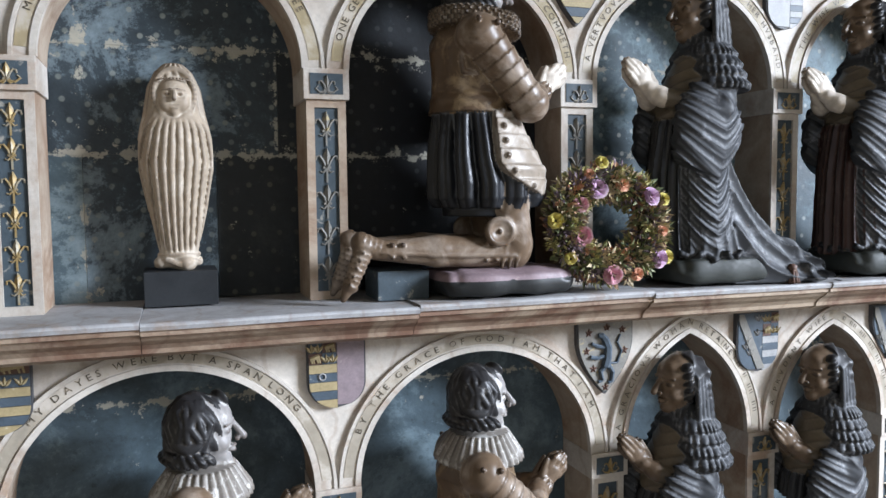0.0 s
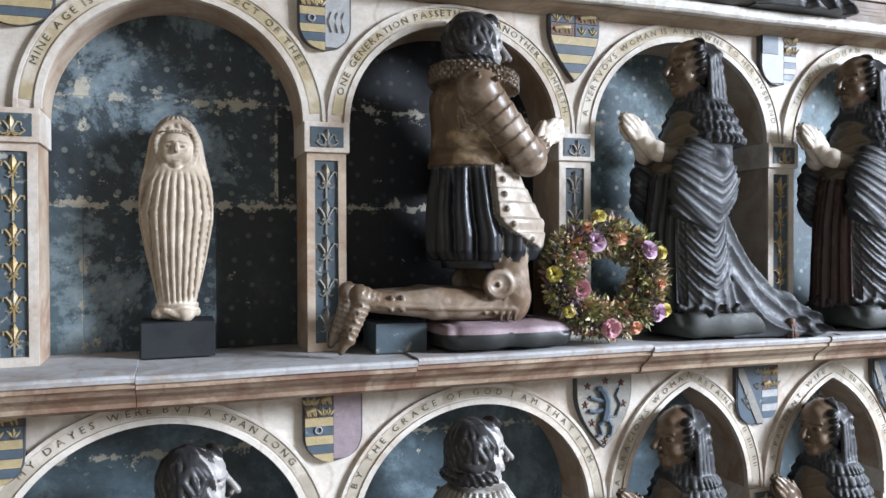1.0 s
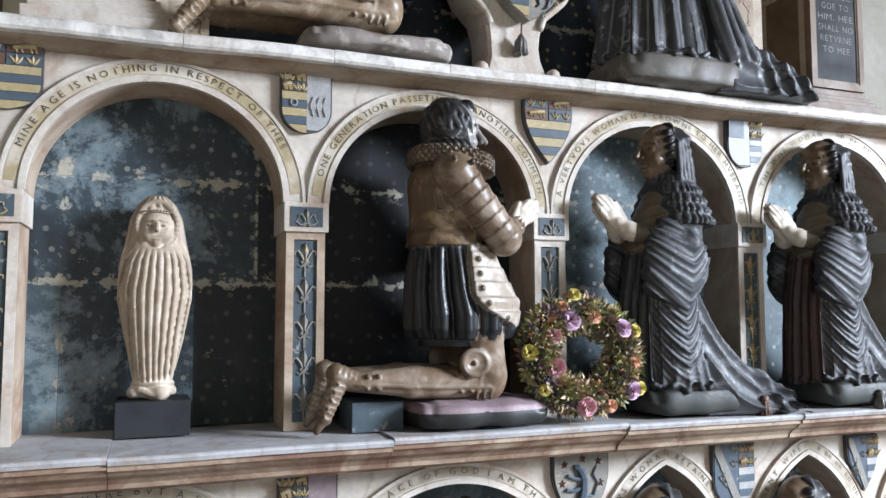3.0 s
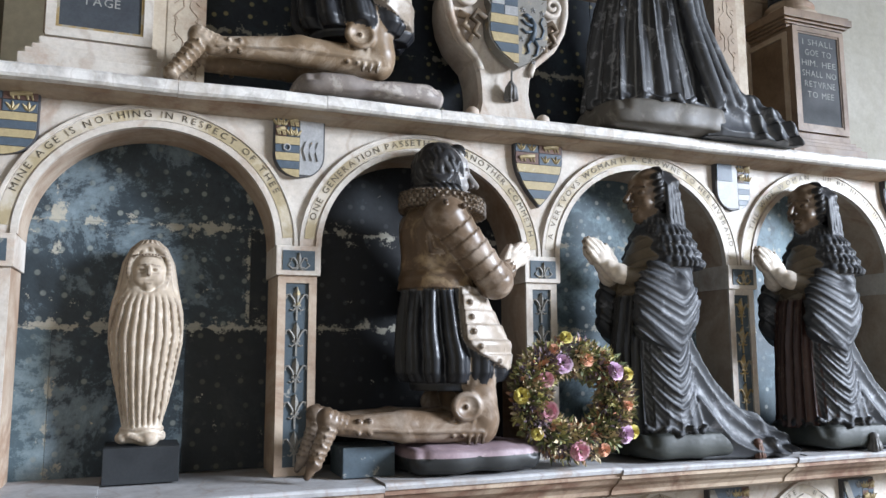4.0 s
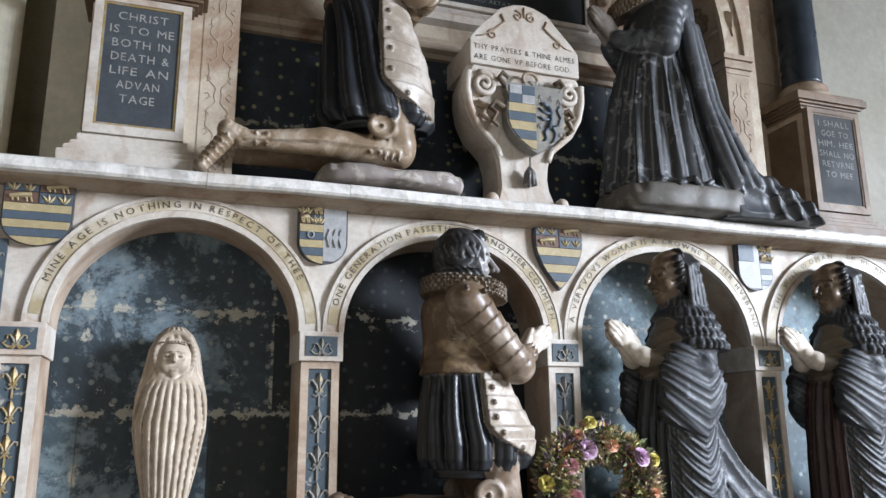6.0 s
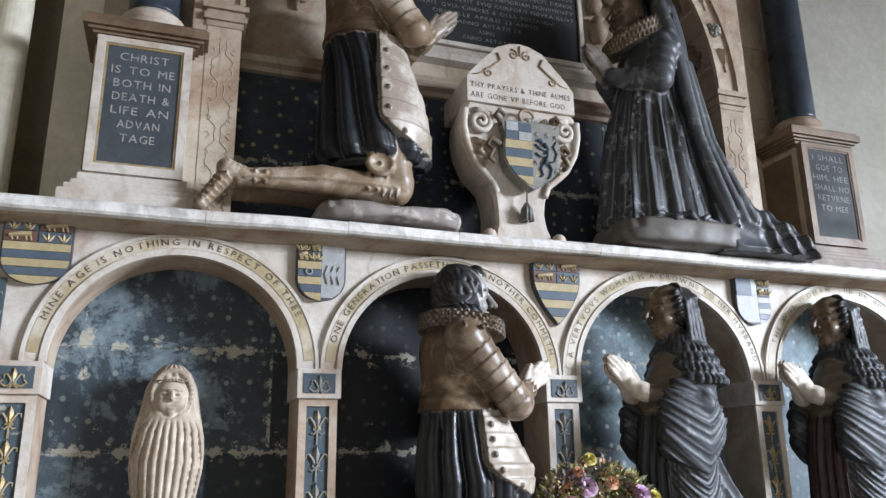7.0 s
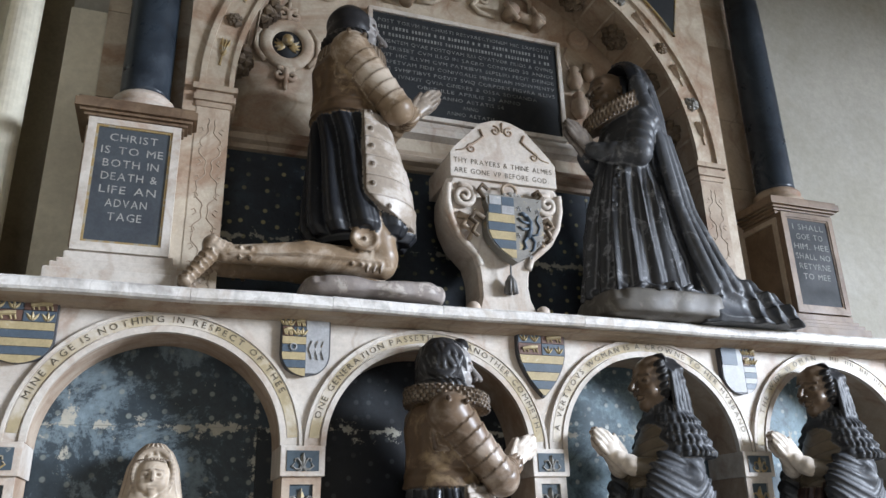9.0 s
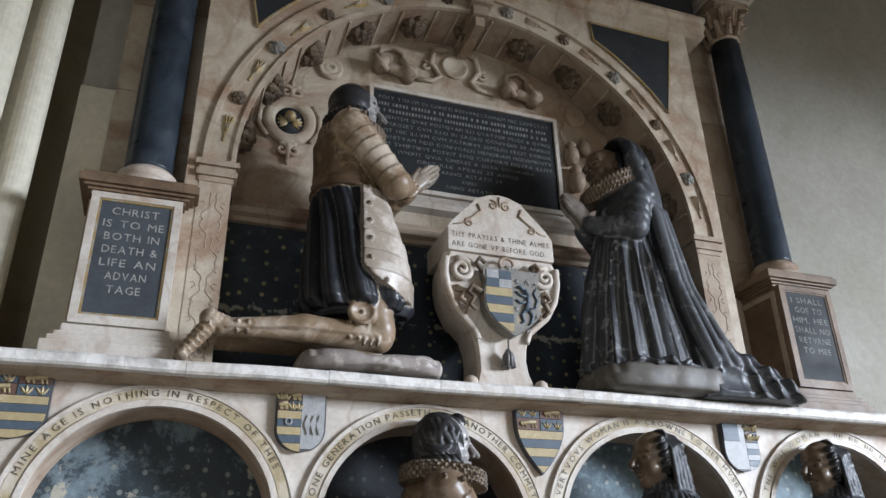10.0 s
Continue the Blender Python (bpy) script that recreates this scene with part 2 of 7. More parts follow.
def add_sweep(bm, profile, x0, x1, wob=0.0, steps=1):
    """A moulding along x from a profile in y and z."""
    rows = []
    for s in range(steps + 1):
        x = x0 + (x1 - x0) * s / steps
        dz = wob * noise.noise((x * 3.1, 0.3, 1.7)) if wob else 0.0
        dy = wob * noise.noise((x * 4.3, 5.3, 2.7)) if wob else 0.0
        rows.append([bm.verts.new((x, y + dy, z + dz)) for y, z in profile])
    n = len(profile)
    for r, q in zip(rows, rows[1:]):
        for i in range(n):
            j = (i + 1) % n
            bm.faces.new((r[i], r[j], q[j], q[i]))
    bm.faces.new(rows[0])
    bm.faces.new(rows[-1][::-1])
    return bm


def add_lathe(bm, profile, cx, cy, n=32):
    rings = [[bm.verts.new((cx + r * math.cos(2 * math.pi * i / n), cy + r * math.sin(2 * math.pi * i / n), z)) for i in range(n)] for r, z in profile]
    for a, b in zip(rings, rings[1:]):
        for i in range(n):
            j = (i + 1) % n
            bm.faces.new((a[i], a[j], b[j], b[i]))
    bm.faces.new(rings[0][::-1])
    bm.faces.new(rings[-1])
    return bm


def add_tube(bm, pts, r0, r1=None, n=8):
    r1 = r0 if r1 is None else r1
    pts = [Vector(p) for p in pts]
    rings = []
    for i, p in enumerate(pts):
        d = (pts[min(i + 1, len(pts) - 1)] - pts[max(i - 1, 0)]).normalized()
        u = d.orthogonal().normalized() if abs(d.y) > 0.99 else d.cross(Vector((0, 1, 0))).normalized()
        w = d.cross(u)
        r = r0 + (r1 - r0) * i / max(1, len(pts) - 1)
        rings.append([bm.verts.new(p + r * (math.cos(2 * math.pi * k / n) * u + math.sin(2 * math.pi * k / n) * w)) for k in range(n)])
    for a, b in zip(rings, rings[1:]):
        for k in range(n):
            m = (k + 1) % n
            bm.faces.new((a[k], a[m], b[m], b[k]))
    bm.faces.new(rings[0][::-1])
    bm.faces.new(rings[-1])
    return bm


def add_petal(bm, x, z, ang, length, width, y0, depth, n=6):
    """A raised leaf that starts at x, z and points along ang (degrees from straight up, to the right)."""
    a = radians(ang)
    ux, uz = math.sin(a), math.cos(a)
    outline = []
    for side in (1, -1):
        row = []
        for i in range(n + 1):
            f = i / n
            w = side * width * 0.5 * math.sin(math.pi * f ** 0.8) ** 0.9
            row.append((x + ux * length * f + uz * w, z + uz * length * f - ux * w))
        outline.append(row)
    mid = [bm.verts.new((x + ux * length * i / n, y0 - depth, z + uz * length * i / n)) for i in range(n + 1)]
    ends = (bm.verts.new((x, y0, z)), bm.verts.new((x + ux * length, y0, z + uz * length)))
    for row in outline:
        vs = [ends[0]] + [bm.verts.new((px, y0, pz)) for px, pz in row[1:-1]] + [ends[1]]
        for i in range(n):
            bm.faces.new((vs[i], vs[i + 1], mid[i + 1], mid[i]))
    return bm


def add_lily(bm, x, z, s, y0, stem=True):
    """A carved lily, s high: upright petal, two that curl over, a band and small leaves."""
    d = 0.10 * s
    add_petal(bm, x, z + 0.34 * s, 0, 0.60 * s, 0.26 * s, y0, d)
    for k in (-1, 1):
        add_tube(bm, [(x + k * u * s, y0 - h * s, z + w * s) for u, w, h in ((0.03, 0.36, 0.02), (0.11, 0.55, 0.05), (0.22, 0.70, 0.05), (0.32, 0.68, 0.04), (0.33, 0.57, 0.02))], 0.045 * s, 0.030 * s, 5)
        add_tube(bm, [(x + k * u * s, y0 - h * s, z + w * s) for u, w, h in ((0.02, 0.30, 0.02), (0.12, 0.20, 0.04), (0.20, 0.24, 0.02))], 0.035 * s, 0.022 * s, 5)
    add_box(bm, x - 0.12 * s, x + 0.12 * s, y0 - 0.06 * s, y0, z + 0.32 * s, z + 0.39 * s)
    if stem:
        add_box(bm, x - 0.028 * s, x + 0.028 * s, y0 - 0.05 * s, y0, z - 0.10 * s, z + 0.34 * s)
    return bm


def letters(text, size):
    """Flat letter outlines of the built-in font as a list of (advance centre, mesh)."""
    out = []
    x = 0.0
    for ch in text:
        if ch == " ":
            x += 0.42 * size
            continue
        cu = bpy.data.curves.new("letter", 'FONT')
        cu.body, cu.size, cu.extrude, cu.resolution_u, cu.align_x = ch, size, 0.0, 2, 'LEFT'
        tmp = bpy.data.objects.new("letter", cu)
        scene.collection.objects.link(tmp)
        me = bpy.data.meshes.new_from_object(tmp.evaluated_get(bpy.context.evaluated_depsgraph_get()))
        xs = [v.co.x for v in me.vertices] or [0.0]
        w = max(xs) - min(xs)
        vs = [(v.co.x - min(xs), v.co.y) for v in me.vertices]
        fs = [tuple(p.vertices) for p in me.polygons]
        out.append((x, w, vs, fs))
        x += w + 0.16 * size
        bpy.data.objects.remove(tmp)
        bpy.data.curves.remove(cu)
        bpy.data.meshes.remove(me)
    return out, x - 0.16 * size


def add_glyph(bm, vs, fs, place):
    nv = [bm.verts.new(place(x, z)) for x, z in vs]
    for f in fs:
        try:
            bm.faces.new([nv[i] for i in f])
        except ValueError:
            pass


def add_line_of_text(bm, text, x, z, size, y, width=None):
    """A straight line of letters in the plane y; width squeezes it to fit."""
    gl, total = letters(text, size)
    k = 1.0 if width is None else width / total
    for gx, w, vs, fs in gl:
        jz = 0.02 * size * noise.noise((gx * 91, z * 37, 1))
        add_glyph(bm, vs, fs, lambda a, b: (x + (gx + a) * k, y, z + b + jz))
    return total * k


# ---- arches ----
def arch_height(u, half, high, pointed):
    """Height of the arch's inner edge above its springing at u metres from its middle."""
    u = min(abs(u), half)
    if not pointed:
        return high * math.sqrt(max(0.0, 1 - (u / half) ** 2))
    r = (high * high + half * half) / (2 * half)
    return math.sqrt(max(0.0, r * r - (u + r - half) ** 2))


def arch_curve(cx, zs, half, high, pointed, n=48):
    """Inner edge from left to right as (x, z, normal x, normal z)."""
    pts = []
    for i in range(n + 1):
        a = math.pi * i / n
        u = -half * math.cos(a)
        pts.append((cx + u, zs + arch_height(u, half, high, pointed)))
    out = []
    for i, (x, z) in enumerate(pts):
        (xa, za), (xb, zb) = pts[max(0, i - 1)], pts[min(n, i + 1)]
        dx, dz = xb - xa, zb - za
        if i == 0:
            dx, dz = 0.0, 1.0
        if i == n:
            dx, dz = 0.0, -1.0
        k = math.hypot(dx, dz)
        out.append((x, z, -dz / k, dx / k))
    return out


def add_ring(bm, curve, o0, o1, y0, y1):
    """A band between two offsets of a curve, from y0 (front) to y1."""
    rows = [[bm.verts.new((x + nx * o, y, z + nz * o)) for o, y in ((o0, y0), (o1, y0), (o1, y1), (o0, y1))] for x, z, nx, nz in curve]
    for a, b in zip(rows, rows[1:]):
        for i in range(4):
            j = (i + 1) % 4
            bm.faces.new((a[i], a[j], b[j], b[i]))
    bm.faces.new(rows[0])
    bm.faces.new(rows[-1][::-1])
    return bm


def add_arc_text(bm, text, curve, off, size, y, start=0.05, end=0.95):
    """Letters along an arch, set out from start to end of its length."""
    pts = [(x + nx * off, z + nz * off) for x, z, nx, nz in curve]
    run = [0.0]
    for a, b in zip(pts, pts[1:]):
        run.append(run[-1] + math.hypot(b[0] - a[0], b[1] - a[1]))
    gl, total = letters(text, size)
    k = (end - start) * run[-1] / total
    for gx, w, vs, fs in gl:
        s = start * run[-1] + (gx + w / 2) * k
        i = max(j for j in range(len(run) - 1) if run[j] <= s)
        f = (s - run[i]) / max(1e-9, run[i + 1] - run[i])
        (xa, za), (xb, zb) = pts[i], pts[i + 1]
        px, pz = xa + (xb - xa) * f, za + (zb - za) * f
        d = math.hypot(xb - xa, zb - za)
        tx, tz = (xb - xa) / d, (zb - za) / d
        kw = min(1.12, max(0.75, k))
        add_glyph(bm, vs, fs, lambda a, b: (px + (a - w / 2) * kw * tx - b * tz, y, pz + (a - w / 2) * kw * tz + b * tx))


FACE = 2.05      # the front of both arcades
BACK = 2.20      # the back of their niches


def bay(parent, x0, x1, zs, zt, half, high, pointed, text, face=FACE, back=BACK, start=0.06, end=0.94, bars=None, channel=None):
    """One arch of an arcade with its spandrels, soffit, band and inscription."""
    cx = (x0 + x1) / 2
    channel = channel or OCHRE
    bm = bmesh.new()
    n = 48
    xs = [x0] + [cx - half * math.cos(math.pi * i / n) for i in range(n + 1)] + [x1]
    zz = [zs] + [zs + arch_height(x - cx, half, high, pointed) for x in xs[1:-1]] + [zs]
    fr = [(bm.verts.new((x, face, z)), bm.verts.new((x, face, zt)), bm.verts.new((x, back, z)), bm.verts.new((x, back, zt))) for x, z in zip(xs, zz)]
    for a, b in zip(fr, fr[1:]):
        bm.faces.new((a[0], b[0], b[1], a[1]))
        bm.faces.new((a[0], a[2], b[2], b[0])).material_index = 1
        bm.faces.new((a[1], b[1], b[3], a[3]))
        bm.faces.new((a[2], a[3], b[3], b[2]))
    bm.faces.new(fr[0])
    bm.faces.new(fr[-1])
    part("spandrel", bm, [ALABASTER, SOFFIT_STONE], parent)
    cv = arch_curve(cx, zs, half, high, pointed)
    wd = min(0.052, (x1 - x0) / 2 - half - 0.001)
    band = part("arch_band", add_ring(bmesh.new(), cv, 0.012, wd - 0.008, face - 0.008, face + 0.003), ALABASTER, parent, "alabaster arch band with raised rims")
    part("inner_rim", add_ring(bmesh.new(), cv, -0.002, 0.012, face - 0.013, face + 0.004), ALABASTER, band)
    part("outer_rim", add_ring(bmesh.new(), cv, wd - 0.008, wd, face - 0.012, face + 0.004), ALABASTER, band)
    bm = bmesh.new()
    add_ring(bm, cv[1:-1], 0.016, wd - 0.011, face - 0.0095, face - 0.006)
    part("painted_channel", bm, channel, band, "faded ochre channel behind the lettering")
    bm = bmesh.new()
    add_arc_text(bm, text, cv, 0.0225, 0.0225, face - 0.0108, start, end)
    for (s0, s1) in (bars or ()):
        i0, i1 = int(s0 * 48), int(s1 * 48)
        for i in range(i0, i1):
            x, z, nx, nz = cv[i]
            if i % 3:
                q = cv[i + 1]
                for f0, f1 in ((0.05, 0.22), (0.50, 0.62)):
                    ends = [tuple(u + (v - u) * f for u, v in zip(cv[i], q)) for f in (f0, f1)]
                    bm.faces.new([bm.verts.new((p[0] + p[2] * o, face - 0.0108, p[1] + p[3] * o)) for p, o in ((ends[0], 0.024), (ends[1], 0.024), (ends[1], 0.037), (ends[0], 0.037))])
    part("inscription", bm, INK, band, "black incised capital letters")
    return cv


def pilaster(parent, x0, x1, z0, z1, cap, panel, ornament, count, face=FACE, back=BACK, border=None):
    """A square pier: jamb, bordered front panel with carved lilies, capital block."""
    bm = bmesh.new()
    add_box(bm, x0, x1, face, back, z0, z1 - cap)
    body = part("pilaster", bm, SOFFIT_STONE, parent)
    w = x1 - x0
    bm = bmesh.new()
    e = 0.019
    for a in ((x0, x0 + e, z0, z1 - cap), (x1 - e, x1, z0, z1 - cap), (x0 + e, x1 - e, z0, z0 + 0.02), (x0 + e, x1 - e, z1 - cap - 0.018, z1 - cap)):
        add_box(bm, a[0], a[1], face - 0.008, face + 0.001, a[2], a[3])
    part("panel_border", bm, border or ALABASTER, body)
    part("panel", box_mesh(x0 + e, x1 - e, face - 0.002, face + 0.001, z0 + 0.02, z1 - cap - 0.018), panel, body, "painted blue-grey panel")
    step = (z1 - cap - z0 - 0.045) / count
    first = None
    for i in range(count):
        if first is None:
            first = part("carved_lily", add_lily(bmesh.new(), 0, 0, step * 0.92, 0), ornament, body)
            lily = first
        else:
            lily = new("carved_lily", first.data)
            lily.parent = body
        lily.location = ((x0 + x1) / 2, face - 0.002, z0 + 0.03 + step * i)
    g = 0.007
    bm = bmesh.new()
    add_box(bm, x0 - g, x1 + g, face - 0.018, back - 0.002, z1 - cap, z1, 0.0025)
    capital = part("capital", bm, ALABASTER, body)
    part("capital_panel", box_mesh(x0 + 0.008, x1 - 0.008, face - 0.020, face - 0.017, z1 - cap + 0.012, z1 - 0.012), panel, capital)
    bm = bmesh.new()
    xc = (x0 + x1) / 2
    zc = z1 - cap + 0.014
    add_lily(bm, xc, zc - 0.013, 0.058, face - 0.020, False)
    for k in (-1, 1):
        add_tube(bm, [(xc + k * u, face - 0.021, zc + w) for u, w in ((0.002, 0.004), (0.016, 0.002), (0.026, 0.010), (0.020, 0.016))], 0.003, 0.002, 5)
    part("carved_lily", bm, ornament, capital)


def slabs(parent, x0, x1, z0, z1, y, courses, material, seed, cuts=()):
    """Slabs of a niche's back, laid in courses; cuts gives for a course the upright joints and each slab's paint."""
    rnd = random.Random(seed)
    zs = [z0, *courses, z1]
    for i, (a, b) in enumerate(zip(zs, zs[1:])):
        inner, paints = cuts[i] if i < len(cuts) else ((), (material,))
        xs = [x0, *inner, x1]
        for u, v, paint in zip(xs, xs[1:], paints):
            part("slab", box_mesh(u + 0.0005, v - 0.0005, y + rnd.uniform(0, 0.002), y + 0.04, a + 0.0003, b - 0.0003), paint, parent)


# ---- the church round the monument ----
def wall(name, bm, material, label, category="wall"):
    return tagged(part(name, bm, material), label, category, kind="structure")


def build_church():
    wall("floor", box_mesh(-5, 9, -8, 3, -0.2, 0.0), FLOOR_STONE, "worn grey flagstone church floor", "floor")
    # ceiling and the west, east and south walls are unseen, kept dark against bounce
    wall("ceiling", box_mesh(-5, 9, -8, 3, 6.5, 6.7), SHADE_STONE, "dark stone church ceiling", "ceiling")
    wall("wall_north", box_mesh(-0.32, 9, 2.29, 2.6, 0, 6.5), PLASTER, "cream limewashed plaster wall behind the monument")
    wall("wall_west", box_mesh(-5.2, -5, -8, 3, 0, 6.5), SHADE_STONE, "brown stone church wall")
    # a tall window in the east wall, a broad opening added in the south wall for the fill
    bm = bmesh.new()
    for e in ((9.0, 9.4, -1.8, 3, 0, 6.5), (9.0, 9.4, -8, -5.2, 0, 6.5), (9.0, 9.4, -5.2, -1.8, 0, 2.9), (9.0, 9.4, -5.2, -1.8, 6.4, 6.5)):
        add_box(bm, *e)
    wall("wall_east", bm, SHADE_STONE, "brown stone wall with a tall window")
    bm = bmesh.new()
    for e in ((-5, -3.3, -8, -7.6, 0, 6.5), (0.1, 5.6, -8, -7.6, 0, 6.5), (-3.3, 0.1, -8, -7.6, 0, 1.8), (-3.3, 0.1, -8, -7.6, 4.6, 6.5), (5.6, 9, -8, -7.6, 0, 6.5)):
        add_box(bm, *e)
    wall("wall_south", bm, SHADE_STONE, "unseen brown stone wall opened for the fill light")
    # unseen beam, added to block window light from the monument's top
    wall("shade_beam", box_mesh(-5, 9, -0.95, -0.60, 3.64, 6.5), SHADE_STONE, "unseen beam added to shade the upper monument", "beam")
    # added strip: a lit patch of the wall, made as paler limewash
    wall("trim", box_mesh(-0.318, -0.218, 2.240, 2.288, 0, 3.25, bevel=0.004), PIER_WASH, "added pale strip for the lit patch of wall beside the pedestal", "trim")
    # reveal whose shade is put into its brown stone, and rounded shafts beside the monument
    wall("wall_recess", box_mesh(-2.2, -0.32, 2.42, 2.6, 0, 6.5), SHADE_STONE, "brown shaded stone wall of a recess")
    bm = bmesh.new()
    add_lathe(bm, [(0.042, 0), (0.042, 6.5)], -0.425, 2.21, 24)
    add_lathe(bm, [(0.060, 0), (0.060, 6.5)], -0.545, 2.17, 24)
    add_box(bm, -2.2, -0.445, 2.225, 2.42, 0, 6.5)
    wall("pier", bm, PIER_WASH, "limewashed pier with rounded shafts beside the monument", "pier")


def build_lower_arcade():
    top = thing("arcade", "lower alabaster arcade of round and pointed arches with inscriptions", "arcade", "arcades")
    zs, zt = 0.965, 1.345
    bays = [(-0.39, 0.39, 0.336, 0.325, False, "MY DAYES WERE BVT A SPAN LONG", 0.22, 0.81, None),
            (0.39, 1.145, 0.323, 0.312, False, "BY THE GRACE OF GOD I AM THAT I AM", 0.12, 0.88, None),
            (1.145, 1.67, 0.208, 0.315, True, "A GRACIOVS WOMAN RETAINETH", 0.06, 0.76, ((0.80, 0.95),)),
            (1.67, 2.19, 0.206, 0.308, True, "A PRVDENT WIFE", 0.08, 0.47, ((0.55, 0.92),)),
            (2.19, 2.71, 0.206, 0.308, True, "A", 0.05, 0.08, ((0.1, 0.92),))]
    for i, (a, b, half, high, ptd, tx, s, e, bars) in enumerate(bays):
        bay(top, a, b, zs, zt, half, high, ptd, tx, start=s, end=e, bars=bars, channel=CHANNEL)
        slabs(top, a, b, 0.43, zt, BACK, (0.88, 1.18), SLATE_LOW, 40 + i)
    for c in (-0.39, 0.39, 1.145, 1.67, 2.19, 2.71):
        pilaster(top, c - 0.05, c + 0.05, 0.43, zs, 0.07, BLUE_PAINT, GILT, 4)
    part("base", box_mesh(-0.50, 2.80, 1.98, BACK, 0.0, 0.43), ALABASTER_DARK, top)
    bm = add_sweep(bmesh.new(), [(1.84, 0.43), (1.84, 0.41), (1.87, 0.40), (1.97, 0.36), (1.98, 0.30), (2.2, 0.30), (2.2, 0.43)], -0.5, 2.8)
    tagged(part("ledge", bm, LEDGE_STONE), "lower grey stone ledge under the kneeling figures", "ledge", "ledges")


# the right slabs are darker: mottled slate plus shade put into the paint
FIRST_NICHE = (((-0.165, 0.135), (SLATE_PALE, SLATE, SLATE_DARK)), ((0.287,), (SLATE, SLATE_DARK)), ((), (SLATE,)))


def build_middle_arcade():
    top = thing("arcade", "middle alabaster arcade of round arches with inscriptions", "arcade", "arcades")
    z0, zs, zt = 1.43, 1.975, 2.305
    cs = (-0.283, 0.380, 1.047, 1.735, 2.415)
    texts = (("MINE AGE IS NOTHING IN RESPECT OF THEE", 0.10, 0.86, None),
             ("ONE GENERATION PASSETH AND ANOTHER COMMETH.", 0.07, 0.95, None),
             ("A VERTVOVS WOMAN IS A CROWNE TO HER HVSBAND.", 0.05, 0.95, None),
             ("THE WISE WOMAN", 0.12, 0.46, ((0.5, 0.9),)))
    for i in range(4):
        a, b = cs[i], cs[i + 1]
        tx, s, e, bars = texts[i]
        bay(top, a, b, zs, zt, (b - a) / 2 - 0.054, 0.265 if i == 0 else 0.258 if i == 1 else 0.272, False, tx, start=s, end=e, bars=bars)
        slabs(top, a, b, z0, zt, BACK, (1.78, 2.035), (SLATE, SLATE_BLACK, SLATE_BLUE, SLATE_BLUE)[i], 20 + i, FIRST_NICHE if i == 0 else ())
    paints = ((GILT, 6), (GREY_CARVING, 5), (GREY_CARVING, 5), (GILT, 5), (GILT, 5))
    for c, (orn, k) in zip(cs, paints):
        pilaster(top, c - 0.047, c + 0.047, z0, zs, 0.072, BLUE_PAINT, orn, k, border=SOFFIT_STONE if 0 < c < 1 else None)
    # narrow carved strip and spandrel past the first pilaster
    bm = bmesh.new()
    add_box(bm, -0.52, cs[0], FACE, BACK, zs, zt)
    part("spandrel", bm, ALABASTER, top)
    part("end_panel", box_mesh(-0.52, cs[0] - 0.05, FACE + 0.05, BACK, z0, zs), ALABASTER, top)
    bm = bmesh.new()
    add_box(bm, -0.365, -0.325, FACE - 0.006, FACE + 0.002, zs + 0.01, 2.16)
    strip = part("carved_strip", bm, BLUE_PAINT, top)
    for k in range(3):
        part("carved_lily", add_lily(bmesh.new(), -0.345, zs + 0.02 + 0.05 * k, 0.045, FACE - 0.006), GREY_CARVING, strip)
    # ledge: a thin slab over an ogee moulding, in lengths that do not quite meet level
    prof = [(1.845, 1.428), (1.842, 1.424), (1.846, 1.415), (1.853, 1.412), (1.853, 1.403), (1.862, 1.400), (1.872, 1.388), (1.890, 1.377), (1.900, 1.366), (1.903, 1.356), (1.925, 1.346), (2.2, 1.338), (2.2, 1.43), (1.85, 1.43)]
    led = thing("ledge", "long grey-white stone ledge with a brown stained moulding", "ledge", "ledges")
    for i, (a, b) in enumerate(((-0.52, -0.04), (-0.0385, 0.545), (0.5465, 1.158), (1.1595, 1.72), (1.7215, 2.5))):
        r = random.Random(i)
        dz, dy = r.uniform(-0.003, 0.002), r.uniform(-0.004, 0.004)
        cut = [(y + dy, z + dz if z > 1.39 else z) for y, z in prof]
        part("ledge_slab", add_sweep(bmesh.new(), [cut[0], cut[1], cut[2], (2.2, cut[2][1]), (2.2, 1.43 + dz), cut[-1]], a, b, 0.002, 14), LEDGE_STONE, led)
        part("ledge_moulding", add_sweep(bmesh.new(), cut[2:12] + [(2.2, cut[2][1])], a, b, 0.0015, 14), MOULD_STONE, led)


def build_upper_ledge():
    led = thing("ledge", "upper pale marble ledge with chipped weathered edge", "ledge", "ledges")
    for i, (a, b) in enumerate(((-0.52, 0.085), (0.0862, 0.425), (0.4262, 0.72), (0.7212, 1.14), (1.1412, 1.62), (1.6212, 2.5))):
        r = random.Random(i + 7)
        dz = r.uniform(-0.003, 0.003)
        prof = [(1.952, 2.331 + dz), (1.947, 2.325 + dz), (1.947, 2.306 + dz), (1.953, 2.300 + dz), (2.3, 2.300 + dz), (2.3, 2.331 + dz)]
        part("ledge_slab", add_sweep(bmesh.new(), prof, a, b, 0.004, 22), PALE_LEDGE, led)
    prof = [(1.975, 2.2995), (1.99, 2.293), (2.015, 2.2915), (2.03, 2.287), (2.048, 2.285), (2.048, 2.2995)]
    part("ledge_moulding", add_sweep(bmesh.new(), prof, -0.52, 2.5, 0.001, 20), ALABASTER_DARK, led)


